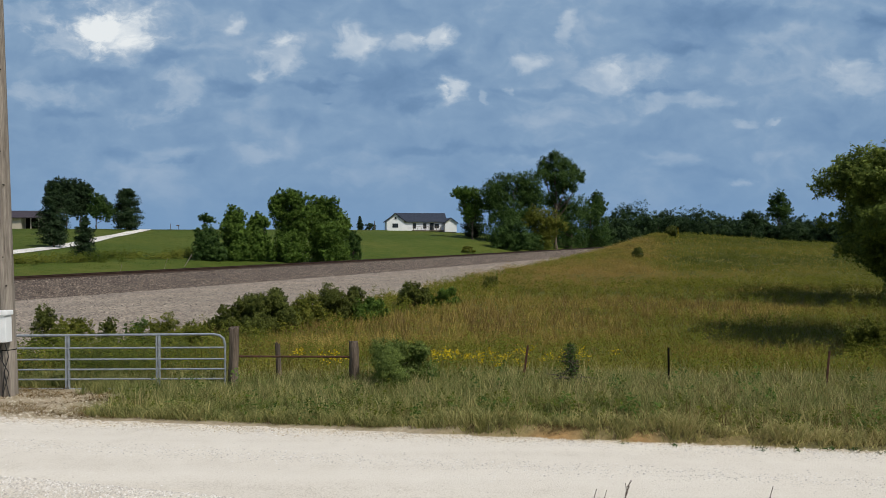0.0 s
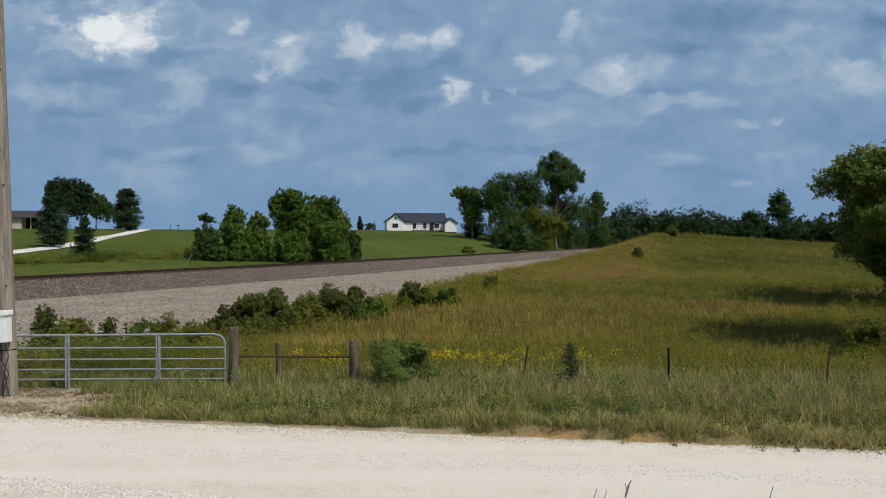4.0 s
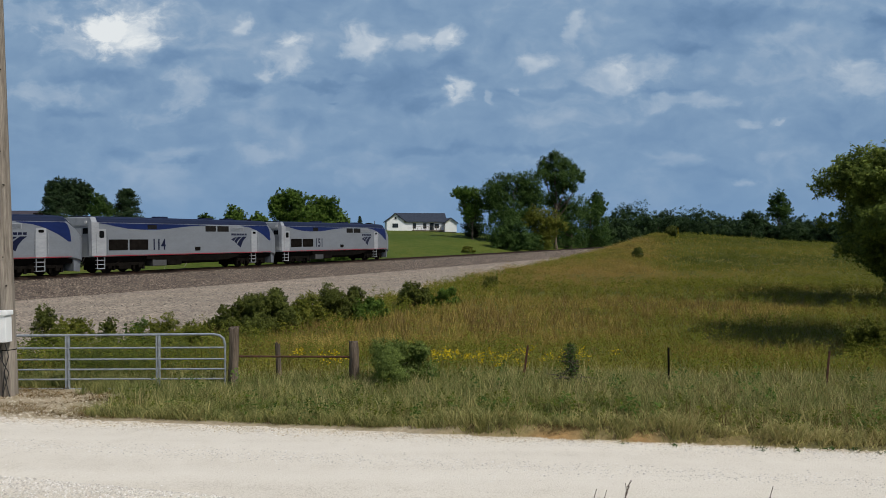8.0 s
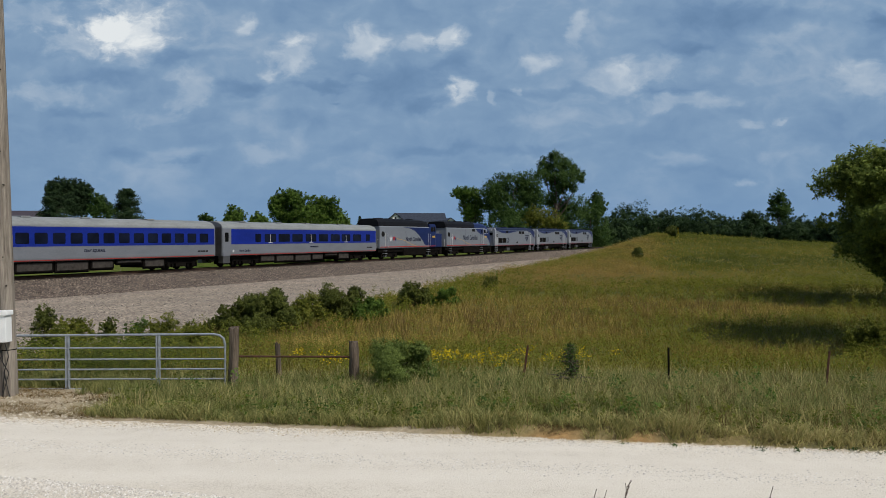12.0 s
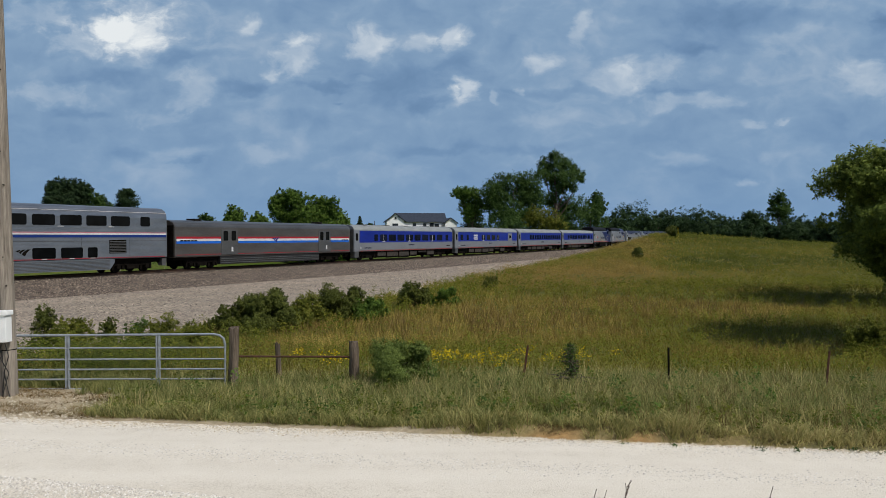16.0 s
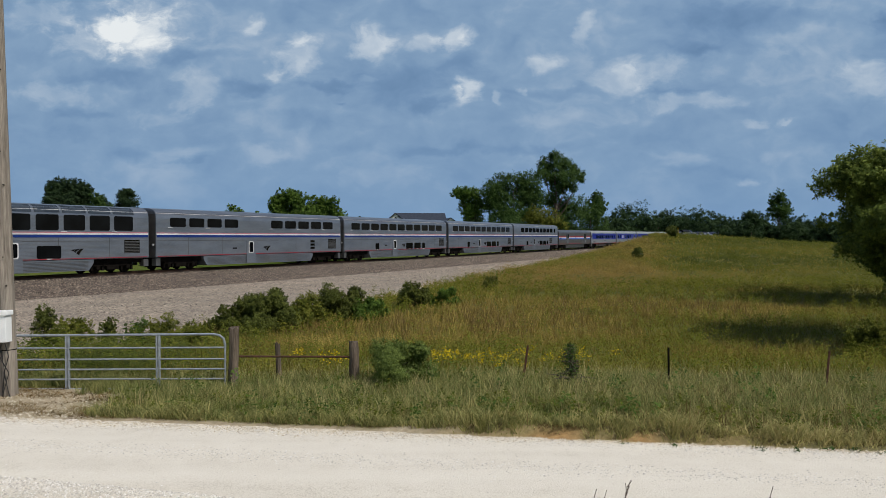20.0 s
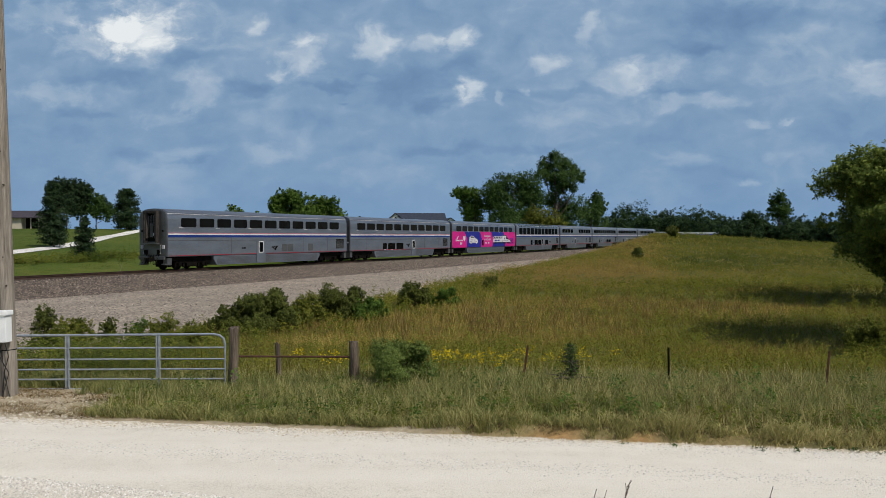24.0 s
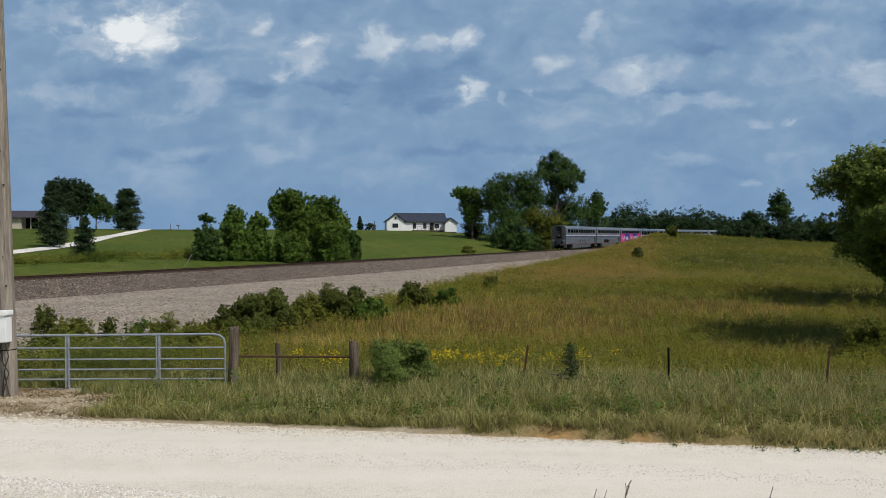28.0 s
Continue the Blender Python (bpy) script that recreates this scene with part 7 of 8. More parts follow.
def baggage_car():
    c = new("passenger_car")
    half = [(0.0, 0.98), (1.40, 0.98), (1.51, 1.05), (1.52, 1.2), (1.52, 3.45), (1.47, 3.62), (1.28, 3.83), (0.9, 3.97), (0, 4.05)]
    hull("body", half, (-12.5, 12.55), BAG_SILVER, c)
    hull("roof", [(0, 3.9), (1.44, 3.5), (1.515, 3.5), (1.485, 3.63), (1.29, 3.845), (0.9, 3.99), (0, 4.07)], (-12.45, 12.5), SILVER_DIRTY, c)
    part("skirt", a_box(-1.44, -7.3, 0.30, 1.44, 7.0, 1.0, bevel=0.03), BAG_SKIRT, c)
    for sx in (1, -1):
        for k in range(3):
            part("skirt_rib", a_box(min(1.44 * sx, 1.46 * sx), -7.2, 0.42 + 0.17 * k, max(1.44 * sx, 1.46 * sx), 6.9, 0.48 + 0.17 * k), SILVER_DIRTY, c)
    for q in (8.6, -8.9):
        part("roof_vent", a_box(-0.5, q - 0.35, 4.02, 0.5, q + 0.35, 4.22, bevel=0.04), RUBBER, c)
    for sx in (1, -1):
        x = 1.52 * sx
        for nm, mt, a, b in (("red_stripe", RED, 2.52, 2.69), ("white_stripe", WHITE_STRIPE, 2.32, 2.52), ("blue_stripe", SKY_STRIPE, 2.12, 2.32)):
            plate(nm, [(-12.3, a), (12.4, a), (12.4, b), (-12.3, b)], x, mt, c, 0.006)
        plate("red_line", [(-12.3, 1.18), (12.4, 1.18), (12.4, 1.22), (-12.3, 1.22)], x, RED, c, 0.006)
        for q in (-6.2, 7.85):
            d = pane("sliding_door", q - 1.05, q + 1.05, 1.15, 3.30, x + 0.004 * sx, SILVER_DIRTY, c, 0.03, cut=0.04)
            for o in (-0.5, 0.5):
                pane("pane", q + o - 0.28, q + o + 0.28, 2.35, 3.2, x + 0.035 * sx, COACH_GLASS, d, 0.008, cut=0.06)
            pane("notice", q + 0.2, q + 0.42, 1.4, 1.8, x + 0.035 * sx, WHITE_STRIPE, d, 0.006, cut=0.01)
    fleet_mark(c, -0.5, 2.16, 1.1, 0.46, 1.527, BLUE_STRIPE)
    bars(-11.9, -10.0, 2.3, 0.12, 1.527, DARK_STEEL, c, 5)
    bars(11.0, 12.2, 2.3, 0.10, 1.527, DARK_STEEL, c, 3)
    for y in (-9.1, 9.1):
        truck(c, y, 2.6)
    part("underframe", a_box(-1.15, -12.3, 0.78, 1.15, 12.3, 1.02), DARK_STEEL, c)
    for sgn in (-1, 1):
        part("end_panel", a_box(-1.40, min(12.5 * sgn, 12.58 * sgn), 1.05, 1.40, max(12.5 * sgn, 12.58 * sgn), 3.6), DARK_STEEL, c)
        diaphragm(c, 12.58 * sgn, sgn, 1.05, 3.7, 0.8)
        coupler(c, 12.5 * sgn, sgn)
    return tagged(c, "brownish stainless baggage car with red, white and blue stripes", "rail car", "cars of the train")


def sleek_loco(number):
    c = new("diesel_locomotive")
    low = [(0.0, 1.22), (1.40, 1.22), (1.52, 1.30), (1.53, 1.45), (1.53, 3.62), (1.50, 3.72), (1.38, 3.78), (0, 3.8)]
    bm = bmesh.new()
    sec = mirror(low)
    rings = []
    for y, sxx, zt, zb in ((-10.15, 1.0, 3.78, 1.22), (8.9, 1.0, 3.78, 1.22), (9.5, 0.97, 3.35, 1.15), (10.0, 0.90, 2.85, 1.05), (10.25, 0.80, 2.6, 0.95), (10.3, 0.7, 2.4, 0.95)):
        rings.append([(x * sxx, y, zb + (z - 1.22) / (3.8 - 1.22) * (zt - zb)) for x, z in sec])
    part("body", loft(bm, rings), LOCO_SILVER, c)
    rf = mirror([(0, 3.7), (1.40, 3.70), (1.50, 3.72), (1.33, 4.02), (1.05, 4.14), (0, 4.2)])
    bm = loft(bmesh.new(), [[(x * q, y, 3.5 + (z - 3.5) * zz) for x, z in rf] for y, q, zz in ((-9.95, 1, 1), (8.4, 1, 1), (8.85, 0.97, 0.95), (9.35, 0.92, 0.1))])
    part("roof", bm, ROOF_DARK, c)
    part("windscreen", loft(bmesh.new(), [[(-1.2, 8.98, 3.86), (1.2, 8.98, 3.86), (1.2, 9.04, 3.9), (-1.2, 9.04, 3.9)], [(-1.25, 9.62, 3.2), (1.25, 9.62, 3.2), (1.25, 9.68, 3.24), (-1.25, 9.68, 3.24)]]), COACH_GLASS, c)
    for sx in (1, -1):
        x = 1.53 * sx
        plate("blue_band", [(-9.7, 3.66), (-9.0, 3.60), (-8.0, 3.42), (-7.0, 3.28), (-5.6, 3.22), (-4.0, 3.24), (-3.0, 3.32), (-1.8, 3.46), (-0.3, 3.58), (1.0, 3.64), (1.0, 3.68), (-9.7, 3.68)], x, NAVY, c, 0.006)
        plate("blue_nose_band", [(5.2, 3.64), (6.4, 3.50), (7.3, 3.25), (8.2, 2.85), (9.0, 2.35), (9.2, 2.35), (9.1, 3.1), (8.9, 3.55), (8.7, 3.68), (5.2, 3.68)], x * 0.995, NAVY, c, 0.014)
        for a, b in ((-8.75, -7.05), (-6.9, -5.15)):
            pane("grille", a, b, 1.68, 2.48, x, DARK_STEEL, c, 0.012, cut=0.03)
        for a, b in ((0.9, 2.1), (2.3, 3.65)):
            pane("vent", a, b, 3.12, 3.60, x, RUBBER, c, 0.012, cut=0.02)
        pane("vent", -5.2, -4.3, 3.28, 3.62, x + 0.006 * sx, RUBBER, c, 0.012, cut=0.02)
        v = pane("louvre_panel", 3.75, 5.6, 3.2, 3.55, x, LOCO_WHITE, c, 0.008, cut=0.02)
        for k in range(5):
            part("slat", a_box(min(x, x + 0.03 * sx), 3.8, 3.22 + 0.065 * k, max(x, x + 0.03 * sx), 5.55, 3.25 + 0.065 * k), LOCO_SILVER, v)
        for q, h0 in ((-9.35, 1.3), (6.95, 1.3)):
            d = pane("door", q - 0.38, q + 0.38, h0, 3.25, x, LOCO_WHITE, c, 0.012, cut=0.05)
            pane("pane", q - 0.2, q + 0.2, 2.6 if q < 0 else 2.95, 3.1 if q < 0 else 3.15, x + 0.013 * sx, COACH_GLASS, d, 0.008, cut=0.05)
            for o in (-0.48, 0.48):
                part("grab_rail", tube(bmesh.new(), (x + 0.05 * sx, q + o, 1.5), (x + 0.05 * sx, q + o, 2.9), 0.018, n=6), LOCO_WHITE, c)
            bm = bmesh.new()
            for k in range(3):
                box(bm, min(1.2 * sx, 1.5 * sx), q - 0.3, 0.35 + 0.3 * k, max(1.2 * sx, 1.5 * sx), q + 0.3, 0.40 + 0.3 * k)
            box(bm, min(1.42 * sx, 1.46 * sx), q - 0.33, 0.35, max(1.42 * sx, 1.46 * sx), q - 0.29, 1.25)
            box(bm, min(1.42 * sx, 1.46 * sx), q + 0.29, 0.35, max(1.42 * sx, 1.46 * sx), q + 0.33, 1.25)
            part("step_ladder", bm, LOCO_WHITE, c)
        plate("red_line", [(-10.0, 1.26), (9.2, 1.26), (9.2, 1.31), (-10.0, 1.31)], x, RED, c, 0.006)
        pane("filler", -0.3, 0.3, 1.55, 1.85, x, DARK_STEEL, c, 0.02, cut=0.05)
    for sx in (1, -1):
        part("corner_post", loft(bmesh.new(), [[(sx * 1.30, y, 1.3), (sx * 1.548, y, 1.3), (sx * 1.548, y, 3.72), (sx * 1.36, y, z), (sx * 1.1, y, z)] for y, z in ((-10.2, 4.08), (-9.75, 4.1), (-9.6, 3.75))]), LOCO_WHITE, c)
        part("rear_lamp", tube(bmesh.new(), (0.95 * sx, -10.2, 3.72), (0.95 * sx, -10.26, 3.72), 0.11, n=12), WHITE_STRIPE, c)
        part("tail_hose", bent(bmesh.new(), [(0.8 * sx, -10.2, 1.2), (0.82 * sx, -10.45, 0.8), (0.6 * sx, -10.6, 0.65)], 0.04, 6), RUBBER, c)
    part("rear_header", a_box(-1.1, -10.2, 3.45, 1.1, -9.9, 4.1, bevel=0.05), LOCO_WHITE, c)
    lettering(number, -4.1 if len(number) > 2 else -4.3, 1.68, 1.2, 1.537, LETTER_BLUE, c, "unit_number", 0.78, 0.02)
    bars(4.0, 6.0, 2.80, 0.17, 1.537, LETTER_BLUE, c, 6)
    fleet_mark(c, 3.95, 1.72, 2.0, 0.98, 1.532, LETTER_BLUE)
    # rear wall with door, lamps and hoses
    part("rear_door", a_box(-0.42, -10.2, 1.3, 0.42, -10.16, 3.3, bevel=0.01), LOCO_WHITE, c)
    part("rear_window", a_box(-1.1, -10.19, 2.9, -0.6, -10.16, 3.3), COACH_GLASS, c)
    part("rear_window", a_box(0.6, -10.19, 2.9, 1.1, -10.16, 3.3), COACH_GLASS, c)
    for sx in (-1, 1):
        part("headlight", tube(bmesh.new(), (0.18 * sx, 9.6, 3.42), (0.18 * sx, 9.68, 3.36), 0.09, n=12), HEADLIGHT, c)
        part("ditch_light", tube(bmesh.new(), (0.85 * sx, 10.18, 1.5), (0.85 * sx, 10.34, 1.5), 0.11, n=12), HEADLIGHT, c)
    part("pilot", loft(bmesh.new(), [[(-1.35, 9.5, 0.28), (1.35, 9.5, 0.28), (1.35, 9.5, 1.2), (-1.35, 9.5, 1.2)], [(-1.0, 10.25, 0.22), (1.0, 10.25, 0.22), (1.1, 10.25, 1.1), (-1.1, 10.25, 1.1)]]), LOCO_SILVER, c)
    part("battery_box", a_box(-1.42, -4.6, 0.40, 1.42, -3.2, 1.1, bevel=0.05), SILVER_DIRTY, c)
    part("side_sill", loft(bmesh.new(), [[(-1.48, y, 1.23), (1.48, y, 1.23), (1.44 * q, y, z), (-1.44 * q, y, z)] for y, z, q in ((-5.2, 1.0, 1.0), (-3.2, 0.72, 0.97), (3.6, 0.72, 0.97), (5.0, 1.0, 1.0))]), DARK_STEEL, c)
    part("fuel_tank", a_box(-1.40, -3.1, 0.42, 1.40, -1.6, 1.2, bevel=0.06), DARK_STEEL, c)
    part("fuel_tank", a_box(-1.30, -1.4, 0.52, 1.30, 2.8, 1.05, bevel=0.12), DARK_STEEL, c)
    part("underframe", a_box(-1.2, -9.9, 0.85, 1.2, 9.6, 1.24), DARK_STEEL, c)
    for q in (2.4, 5.0, -2.6):
        part("roof_fan", tube(bmesh.new(), (0, q, 4.15), (0, q, 4.30), 0.62, n=20), ROOF_DARK, c)
    part("horn", a_box(-0.3, 7.6, 4.15, 0.3, 8.0, 4.3, bevel=0.03), DARK_STEEL, c)
    for y in (-7.0, 7.0):
        truck(c, y, 2.75, 0.5)
    coupler(c, -10.1, -1)
    coupler(c, 10.1, 1)
    return tagged(c, "silver-grey diesel locomotive with dark blue roof, unit number " + number, "locomotive", "locomotives of the train")


def star(y, z, r, n=5):
    return [(y + r * (1 if k % 2 == 0 else 0.42) * math.sin(k * math.pi / n), z + r * (1 if k % 2 == 0 else 0.42) * math.cos(k * math.pi / n)) for k in range(2 * n)]


def cowl_loco(streamlined, label):
    c = new("diesel_locomotive")
    x0, front = -8.55, 8.3
    low = [(0.0, 1.28), (1.40, 1.28), (1.52, 1.36), (1.53, 1.5), (1.53, 3.85), (1.45, 3.95), (0, 3.98)]
    sec = mirror(low)

    def ring(y, sx, zt, zb=1.28):
        return [(x * sx, y, zb + (z - 1.28) / 2.7 * (zt - zb)) for x, z in sec]
    if streamlined:
        rings = [ring(x0, 1, 3.98), ring(5.2, 1, 3.98)]
        nose = [ring(5.2, 1, 3.98), ring(6.2, 0.99, 3.98), ring(6.8, 0.96, 3.75), ring(7.4, 0.91, 3.15), ring(8.0, 0.82, 2.4), ring(8.3, 0.7, 1.9)]
    else:
        rings = [ring(x0, 1, 3.98), ring(4.2, 1, 3.98)]
    part("body", loft(bmesh.new(), rings), LOCO_SILVER, c)
    if streamlined:
        part("nose", loft(bmesh.new(), nose), NAVY, c, "dark blue rounded nose")
        part("windscreen", loft(bmesh.new(), [[(-1.1, 6.62, 3.95), (1.1, 6.62, 3.95), (1.1, 6.67, 4.0), (-1.1, 6.67, 4.0)], [(-1.15, 7.12, 3.50), (1.15, 7.12, 3.50), (1.15, 7.18, 3.55), (-1.15, 7.18, 3.55)]]), COACH_GLASS, c)
    if not streamlined:
        part("cab", loft(bmesh.new(), [ring(4.2, 1, 4.35), ring(5.9, 1, 4.35), ring(6.1, 0.98, 4.2)]), NAVY, c, "dark blue cab")
        part("nose", loft(bmesh.new(), [ring(6.1, 0.95, 3.15), ring(7.9, 0.95, 3.1), ring(8.2, 0.85, 2.9)]), NAVY, c)
    # high black roof hood
    hood = mirror([(0, 3.9), (1.42, 3.92), (1.47, 4.05), (1.42, 4.45), (1.22, 4.75), (0.8, 4.84), (0, 4.86)])
    end = 2.2 if streamlined else 4.0
    bm = loft(bmesh.new(), [[(x * q, y, 3.9 + (z - 3.9) * w) for x, z in hood] for y, q, w in ((x0 - 0.05, 0.96, 0.92), (x0 + 0.4, 1, 1), (end - 1.5, 1, 1), (end, 0.98, 0.8 if not streamlined else 0.9))])
    part("roof_hood", bm, ROOF_BLACK, c)
    if streamlined:
        bm = loft(bmesh.new(), [[(x * q, y, 3.88 + (z - 3.9) * w) for x, z in hood] for y, q, w in ((1.2, 1.005, 0.97), (3.6, 1.0, 0.93), (5.2, 0.98, 0.80), (6.2, 0.94, 0.52), (6.7, 0.9, 0.06))])
        part("cab_roof", bm, NAVY, c)
    for q in (-6.4, -3.9, -1.4):
        part("roof_fan", tube(bmesh.new(), (0, q, 4.82), (0, q, 4.93), 0.6, n=20), ROOF_BLACK, c)
    part("exhaust", a_box(-0.35, 1.0, 4.8, 0.35, 1.9, 4.98, bevel=0.04), ROOF_BLACK, c)
    for sx in (1, -1):
        x = 1.53 * sx
        if streamlined:
            plate("blue_sweep", [(1.6, 3.85), (2.4, 3.35), (3.4, 3.08), (4.6, 2.9), (5.2, 2.76), (5.95, 2.58), (5.95, 3.5), (5.6, 3.85)], x, NAVY, c, 0.006)
            door = pane("cab_door", 3.55, 4.25, 1.6, 3.86, x + 0.006 * sx, NAVY, c, 0.006, cut=0.06)
            part("door_edge", a_box(min(x, x + 0.016 * sx), 3.53, 1.62, max(x, x + 0.016 * sx), 3.56, 3.84), LETTER_BLUE, door)
            part("door_edge", a_box(min(x, x + 0.016 * sx), 4.24, 1.62, max(x, x + 0.016 * sx), 4.27, 3.84), LETTER_BLUE, door)
            pane("pane", 3.72, 4.08, 3.25, 3.72, x + 0.014 * sx, COACH_GLASS, door, 0.006, cut=0.05)
            plate("silver_lower_door", [(3.57, 1.58), (4.23, 1.58), (4.23, 2.95), (3.57, 3.04)], x + 0.013 * sx, LOCO_SILVER, door, 0.004)
            for a, b, top in ((4.55, 5.15, 3.84), (5.22, 5.72, 3.80)):
                fr = pane("cab_window", a, b, 3.18, top, x + 0.006 * sx, WHITE_STRIPE, c, 0.008, cut=0.05)
                pane("pane", a + 0.05, b - 0.05, 3.23, top - 0.05, x + 0.014 * sx, COACH_GLASS, fr, 0.006, cut=0.04)
            fr = plate("quarter_window", [(5.8, 3.18), (6.42, 3.18), (5.98, 3.78), (5.8, 3.8)], x * 0.992, WHITE_STRIPE, c, 0.022)
            plate("pane", [(5.86, 3.23), (6.32, 3.23), (5.96, 3.72), (5.86, 3.73)], x * 0.992 + 0.022 * sx, COACH_GLASS, fr, 0.006)
            part("radiator_grille", a_box(min(x, x + 0.02 * sx), 0.2, 3.45, max(x, x + 0.02 * sx), 1.3, 3.82), RUBBER, c)
            wide_ = ((5.2, 1.53, 2.75), (6.0, 1.515, 2.55), (6.6, 1.485, 2.2), (7.1, 1.44, 1.82), (7.45, 1.385, 1.5))
            part("silver_cheek", loft(bmesh.new(), [[(sx * (q - 0.02), y, 1.34), (sx * (q + 0.012), y, 1.34), (sx * (q + 0.012), y, zt), (sx * (q - 0.02), y, zt)] for y, q, zt in wide_]), LOCO_SILVER, c)
        else:
            plate("blue_sweep", [(-2.9, 3.85), (-1.2, 3.72), (0.2, 3.40), (1.3, 2.85), (2.2, 2.2), (2.9, 1.62), (4.2, 1.56), (4.2, 3.85)], x, NAVY, c, 0.006)
            pane("cab_window", 4.6, 5.2, 3.35, 3.95, x + 0.01 * sx, COACH_GLASS, c, 0.01, cut=0.05)
            pane("cab_window", 5.3, 5.8, 3.35, 3.95, x + 0.01 * sx, COACH_GLASS, c, 0.01, cut=0.05)
        plate("orange_line", [(x0 + 0.1, 1.42), (5.9, 1.42), (5.9, 1.52), (x0 + 0.1, 1.52)], x, ORANGE, c, 0.008)
        pane("porthole", x0 + 0.45, x0 + 1.15, 2.7, 3.3, x, RUBBER, c, 0.012, cut=0.2)
        for q in (-2.2, 0.2):
            part("panel_seam", a_box(min(x, x + 0.006 * sx), q - 0.012, 1.6, max(x, x + 0.006 * sx), q + 0.012, 3.8), ROOF_DARK, c)
        for q in (x0 + 1.55, 4.1):
            for o in (-0.3, 0.3):
                part("grab_rail", tube(bmesh.new(), (x + 0.06 * sx, q + o, 1.5), (x + 0.06 * sx, q + o, 3.1), 0.018, n=6), WHITE_STRIPE, c)
            bm = bmesh.new()
            for k in range(3):
                box(bm, min(1.15 * sx, 1.5 * sx), q - 0.28, 0.38 + 0.3 * k, max(1.15 * sx, 1.5 * sx), q + 0.28, 0.43 + 0.3 * k)
            part("step_ladder", bm, LOCO_WHITE, c)
    ymid = -0.45 if streamlined else -0.3
    lettering("North Carolina", ymid, 2.24 if streamlined else 2.14, 0.98 if streamlined else 0.74, 1.537, LETTER_BLUE, c, "state_name", 0.86, 0.02, 0.18)
    y0 = x0 + 1.9 if streamlined else -5.9
    plate("white_star", star(y0, 2.45, 0.42), 1.532, WHITE_STRIPE, c)
    plate("red_star", star(y0 + 0.72, 2.5, 0.38), 1.532, RED, c)
    plate("blue_star", star(y0 + 1.1, 2.38, 0.28), 1.540, NAVY, c, 0.006)
    zz = [(y0 + 1.3, 2.5), (y0 + 2.2, 2.35), (y0 + 2.9, 2.3), (y0 + 3.8, 2.1), (y0 + 5.2, 1.72), (y0 + 6.3, 1.55)]
    plate("gold_sweep", [(a, b - 0.02) for a, b in zz] + [(a, b + 0.02) for a, b in reversed(zz)], 1.532, GOLD, c)
    bars(5.0, 5.8, 2.55, 0.26, 1.545, GOLD, c, 4)
    # rear wall, hand rails, platform
    part("rear_door", a_box(-0.42, x0 - 0.05, 1.4, 0.42, x0 - 0.01, 3.4, bevel=0.01), LOCO_WHITE, c)
    part("platform", a_box(-1.5, x0 - 0.35, 1.22, 1.5, x0, 1.34, bevel=0.02), DARK_STEEL, c)
    for sx in (-1.35, -0.7, 0.7, 1.35):
        part("hand_rail", bent(bmesh.new(), [(sx, x0 - 0.3, 1.3), (sx, x0 - 0.3, 2.35), (sx, x0 - 0.02, 2.4)], 0.022, 6), WHITE_STRIPE, c)
    part("fuel_tank", a_box(-1.45, -2.6, 0.36, 1.45, 3.3, 1.26, bevel=0.08), DARK_STEEL, c)
    part("underframe", a_box(-1.3, x0, 0.85, 1.3, 8.0, 1.3), DARK_STEEL, c)
    part("pilot", a_box(-1.35, 7.5, 0.3, 1.35, 8.2, 1.3, bevel=0.05), DARK_STEEL, c)
    for sx in (-1, 1):
        part("headlight", tube(bmesh.new(), (0.2 * sx, 8.1 if not streamlined else 8.0, 2.2), (0.2 * sx, 8.28, 2.2), 0.09, n=12), WHITE_STRIPE, c)
    for y in (-5.6, 5.6):
        truck(c, y, 2.75, 0.5)
    coupler(c, x0, -1)
    coupler(c, 8.1, 1)
    return tagged(c, label, "locomotive", "locomotives of the train")


SLOTS = [-10.3 + 2.055 * k for k in range(11)]


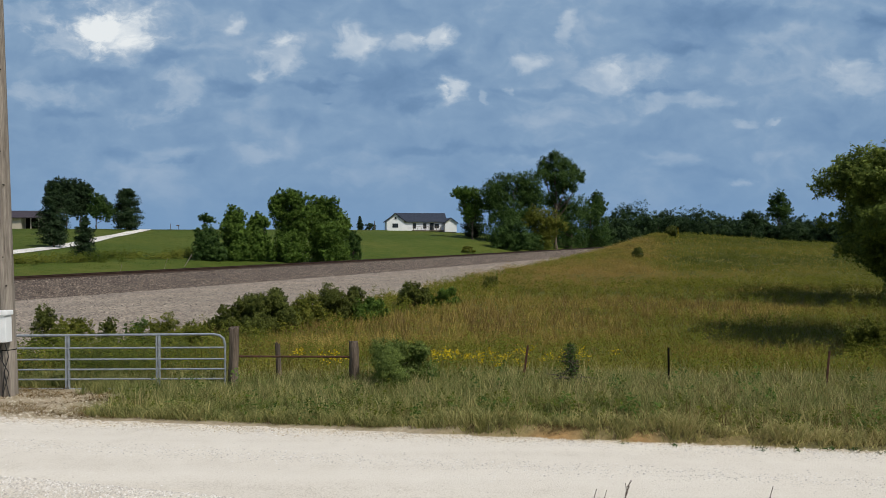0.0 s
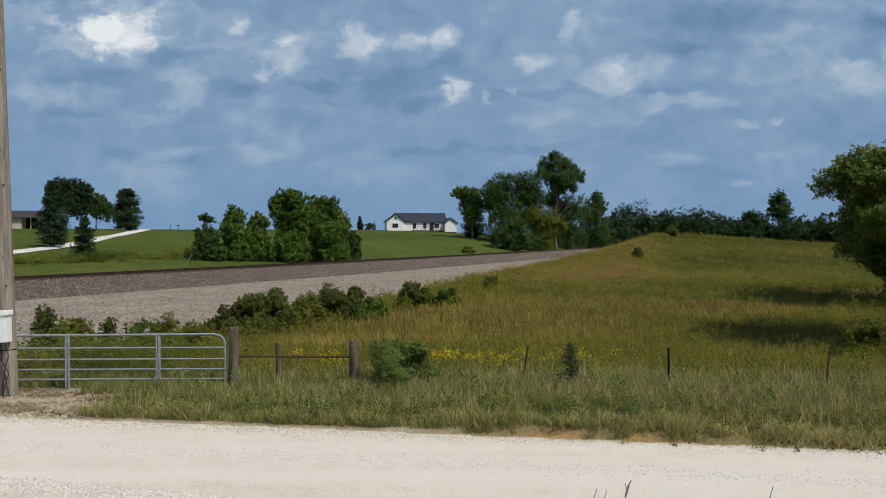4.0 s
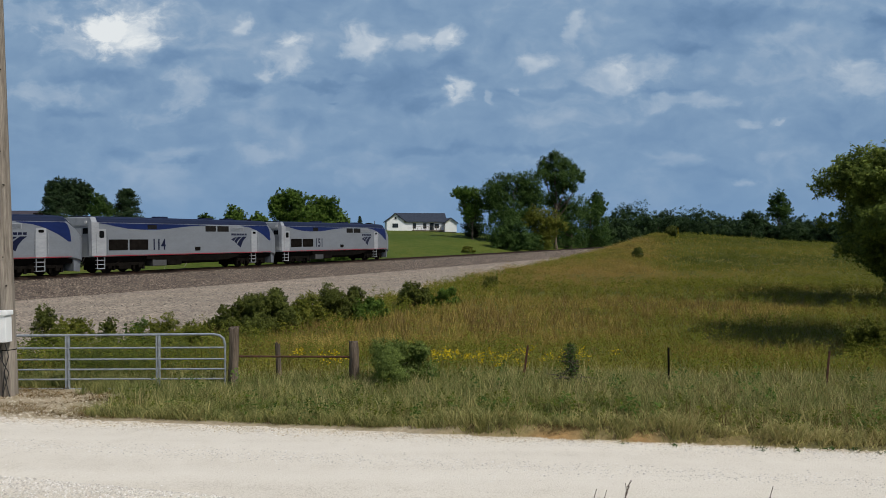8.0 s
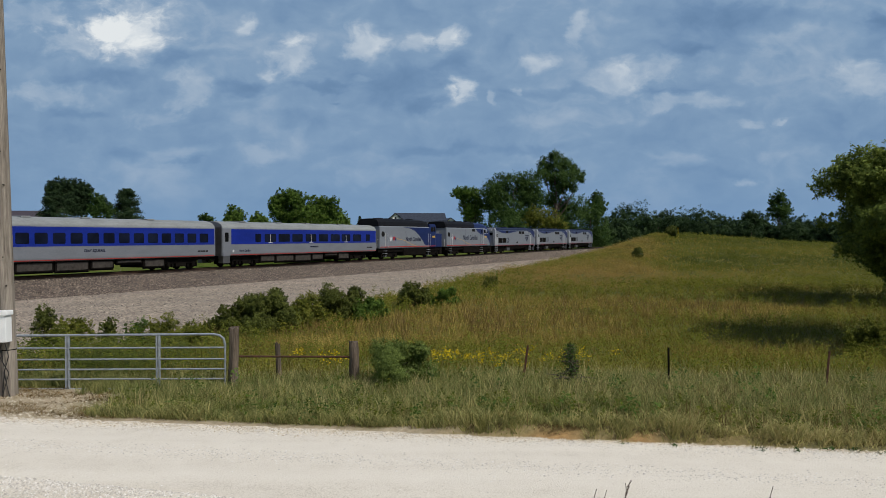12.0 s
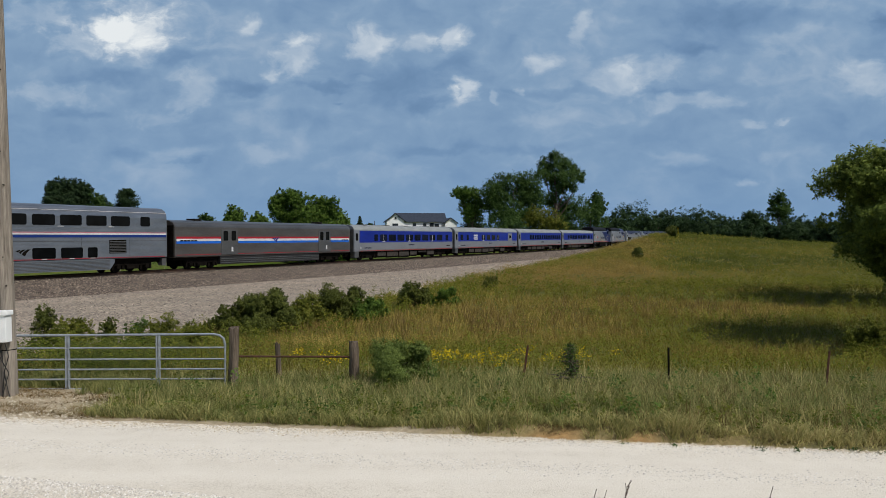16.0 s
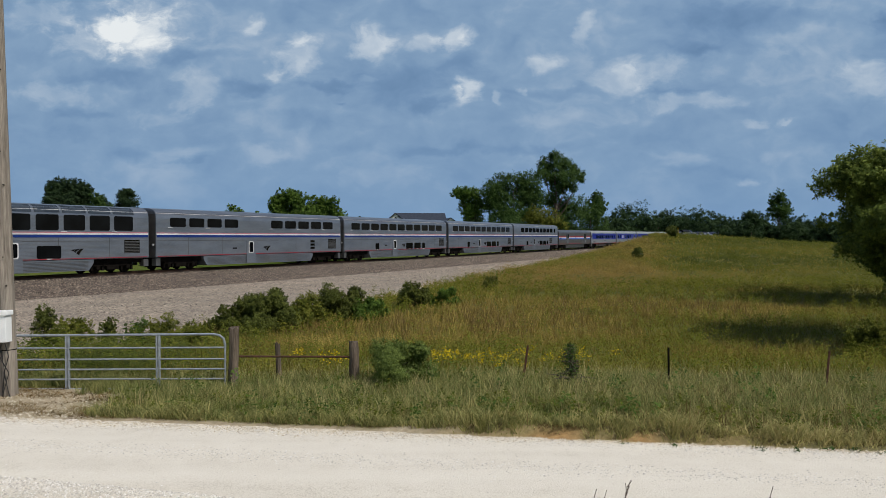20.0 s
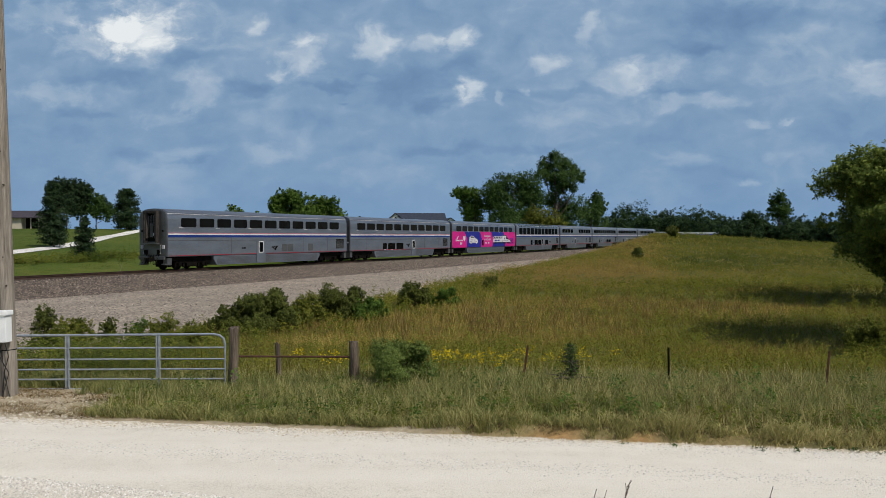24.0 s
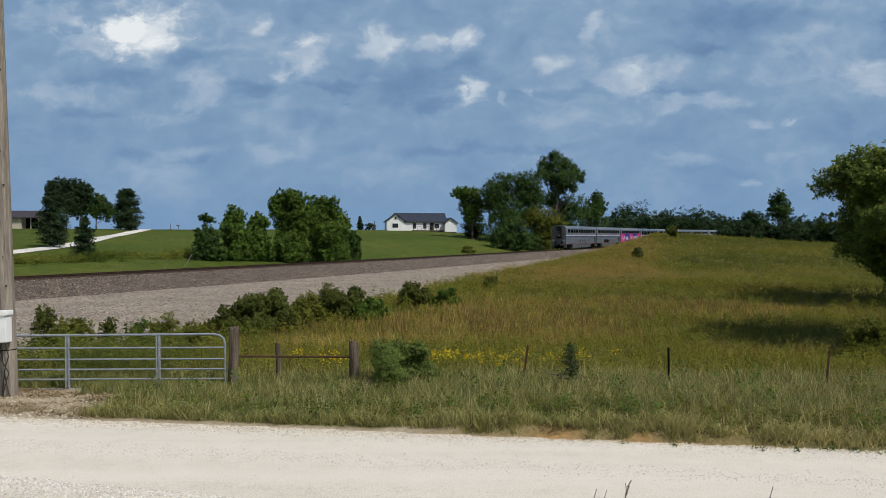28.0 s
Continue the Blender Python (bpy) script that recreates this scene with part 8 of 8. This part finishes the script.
def build_train():
    cars = []
    for n in ("151", "114", "20"):
        cars.append((sleek_loco(n), 21.0, 7.0))
    cars.append((cowl_loco(True, "grey streamlined diesel locomotive, blue cab, black roof hood"), 17.9, 5.6))
    cars.append((cowl_loco(False, "grey cowl-bodied diesel locomotive, blue nose, black roof hood"), 17.75, 5.6))
    wide = [(-8.3, -7.5), (-7.0, -5.35), (-5.0, -3.3), (-2.9, -1.25), (-0.75, 1.0), (1.45, 3.05), (3.55, 5.2), (5.6, 7.2), (7.75, 9.4), (10.4, 11.2)]
    cars.append((blue_coach("blue and grey coach with wide windows", wide, (1, 4, 7)), 26.0, 9.1))
    cars.append((blue_coach("blue and grey coach with a row of small windows", [(-6.6 + 1.34 * k, -5.65 + 1.34 * k) for k in range(14)], (1, 7, 11), title="GRAY SQUIRREL"), 26.0, 9.1))
    cars.append((blue_coach("blue and grey lounge car with plain blue front end", [(-10.7, -9.8), (-8.5, -7.8), (-2.9, -1.5), (-0.8, 0.5), (1.2, 2.5), (3.2, 4.4)], (0, 2, 5), door_mid=9.2, logo=-5.2), 26.0, 9.1))
    cars.append((blue_coach("blue and grey coach with wide windows", wide, (1, 4, 7)), 26.0, 9.1))
    cars.append((baggage_car(), 25.9, 9.1))
    sleeper = [(-6.1, -5.3), (1.2, 2.9), (3.3, 5.0), (5.4, 6.2)]
    cars.append((superliner("bilevel silver sleeping car, small front window", SLOTS[1:10], sleeper, -1.85, small=[(10.0, 10.9)], vents=((7.2, 8.7),)), 25.81, 9.6))
    cars.append((superliner("bilevel silver sleeping car with eleven upper windows", SLOTS, sleeper, -1.6), 25.81, 9.6))
    cars.append((superliner("bilevel silver sleeping car with eleven upper windows", SLOTS, sleeper, -1.6), 25.81, 9.6))
    cars.append((superliner("bilevel silver dining car with a windowless middle", SLOTS[:4] + SLOTS[6:], [], -1.6, louvres=True), 25.81, 9.6))
    cars.append((superliner("bilevel silver lounge car with tall windows and roof glazing", SLOTS, [(-5.0, -4.1), (-2.9, -1.1), (-0.8, 0.9), (3.3, 5.1)], 1.7, lounge=True), 25.81, 9.6))
    cars.append((superliner("bilevel coach wrapped in magenta and blue advertising", SLOTS, [], None, wrap=True), 25.81, 9.6))
    cars.append((superliner("bilevel silver coach with three lower windows", SLOTS, [(-5.6, -4.7), (-4.4, -2.7), (-2.4, -0.7)], 2.0), 25.81, 9.6))
    cars.append((superliner("last bilevel silver coach, rear doorway open", SLOTS, [], -1.4, hatches=((1.6, 2.35), (2.45, 3.3), (5.7, 6.5)), vents=((10.6, 12.0),), last=True), 25.81, 9.6))
    return cars


TRAIN = build_train()


# ---------- what moves ----------
def train_front(t):
    """Arc of the front coupler; the train slowly gathers speed."""
    return 213.13 + 24.995 * (t - 16) + 0.092 * (t - 16) ** 2


def car_pose(t, behind, half_base):
    s = train_front(t) - behind
    a, b = Vector([float(v) for v in on_line(s - half_base)]), Vector([float(v) for v in on_line(s + half_base)])
    d = b - a
    m = (a + b) / 2
    return pose(m.x, m.y, m.z, math.degrees(math.atan2(d.z, math.hypot(d.x, d.y))), 0, -math.degrees(math.atan2(d.x, d.y)))


def motions():
    behind = 0.0
    for ob, length, half_base in TRAIN:
        mid = behind + length / 2
        walk(ob, [(0.5 * k, car_pose(0.5 * k, mid, half_base)) for k in range(57)])
        behind += length
    walk(cloud_layer, [(0.0, pose(0, 0, 0)), (14.0, pose(12.5, 1.5, -0.09)), (28.0, pose(25.0, 3.0, -0.18))])


motions()
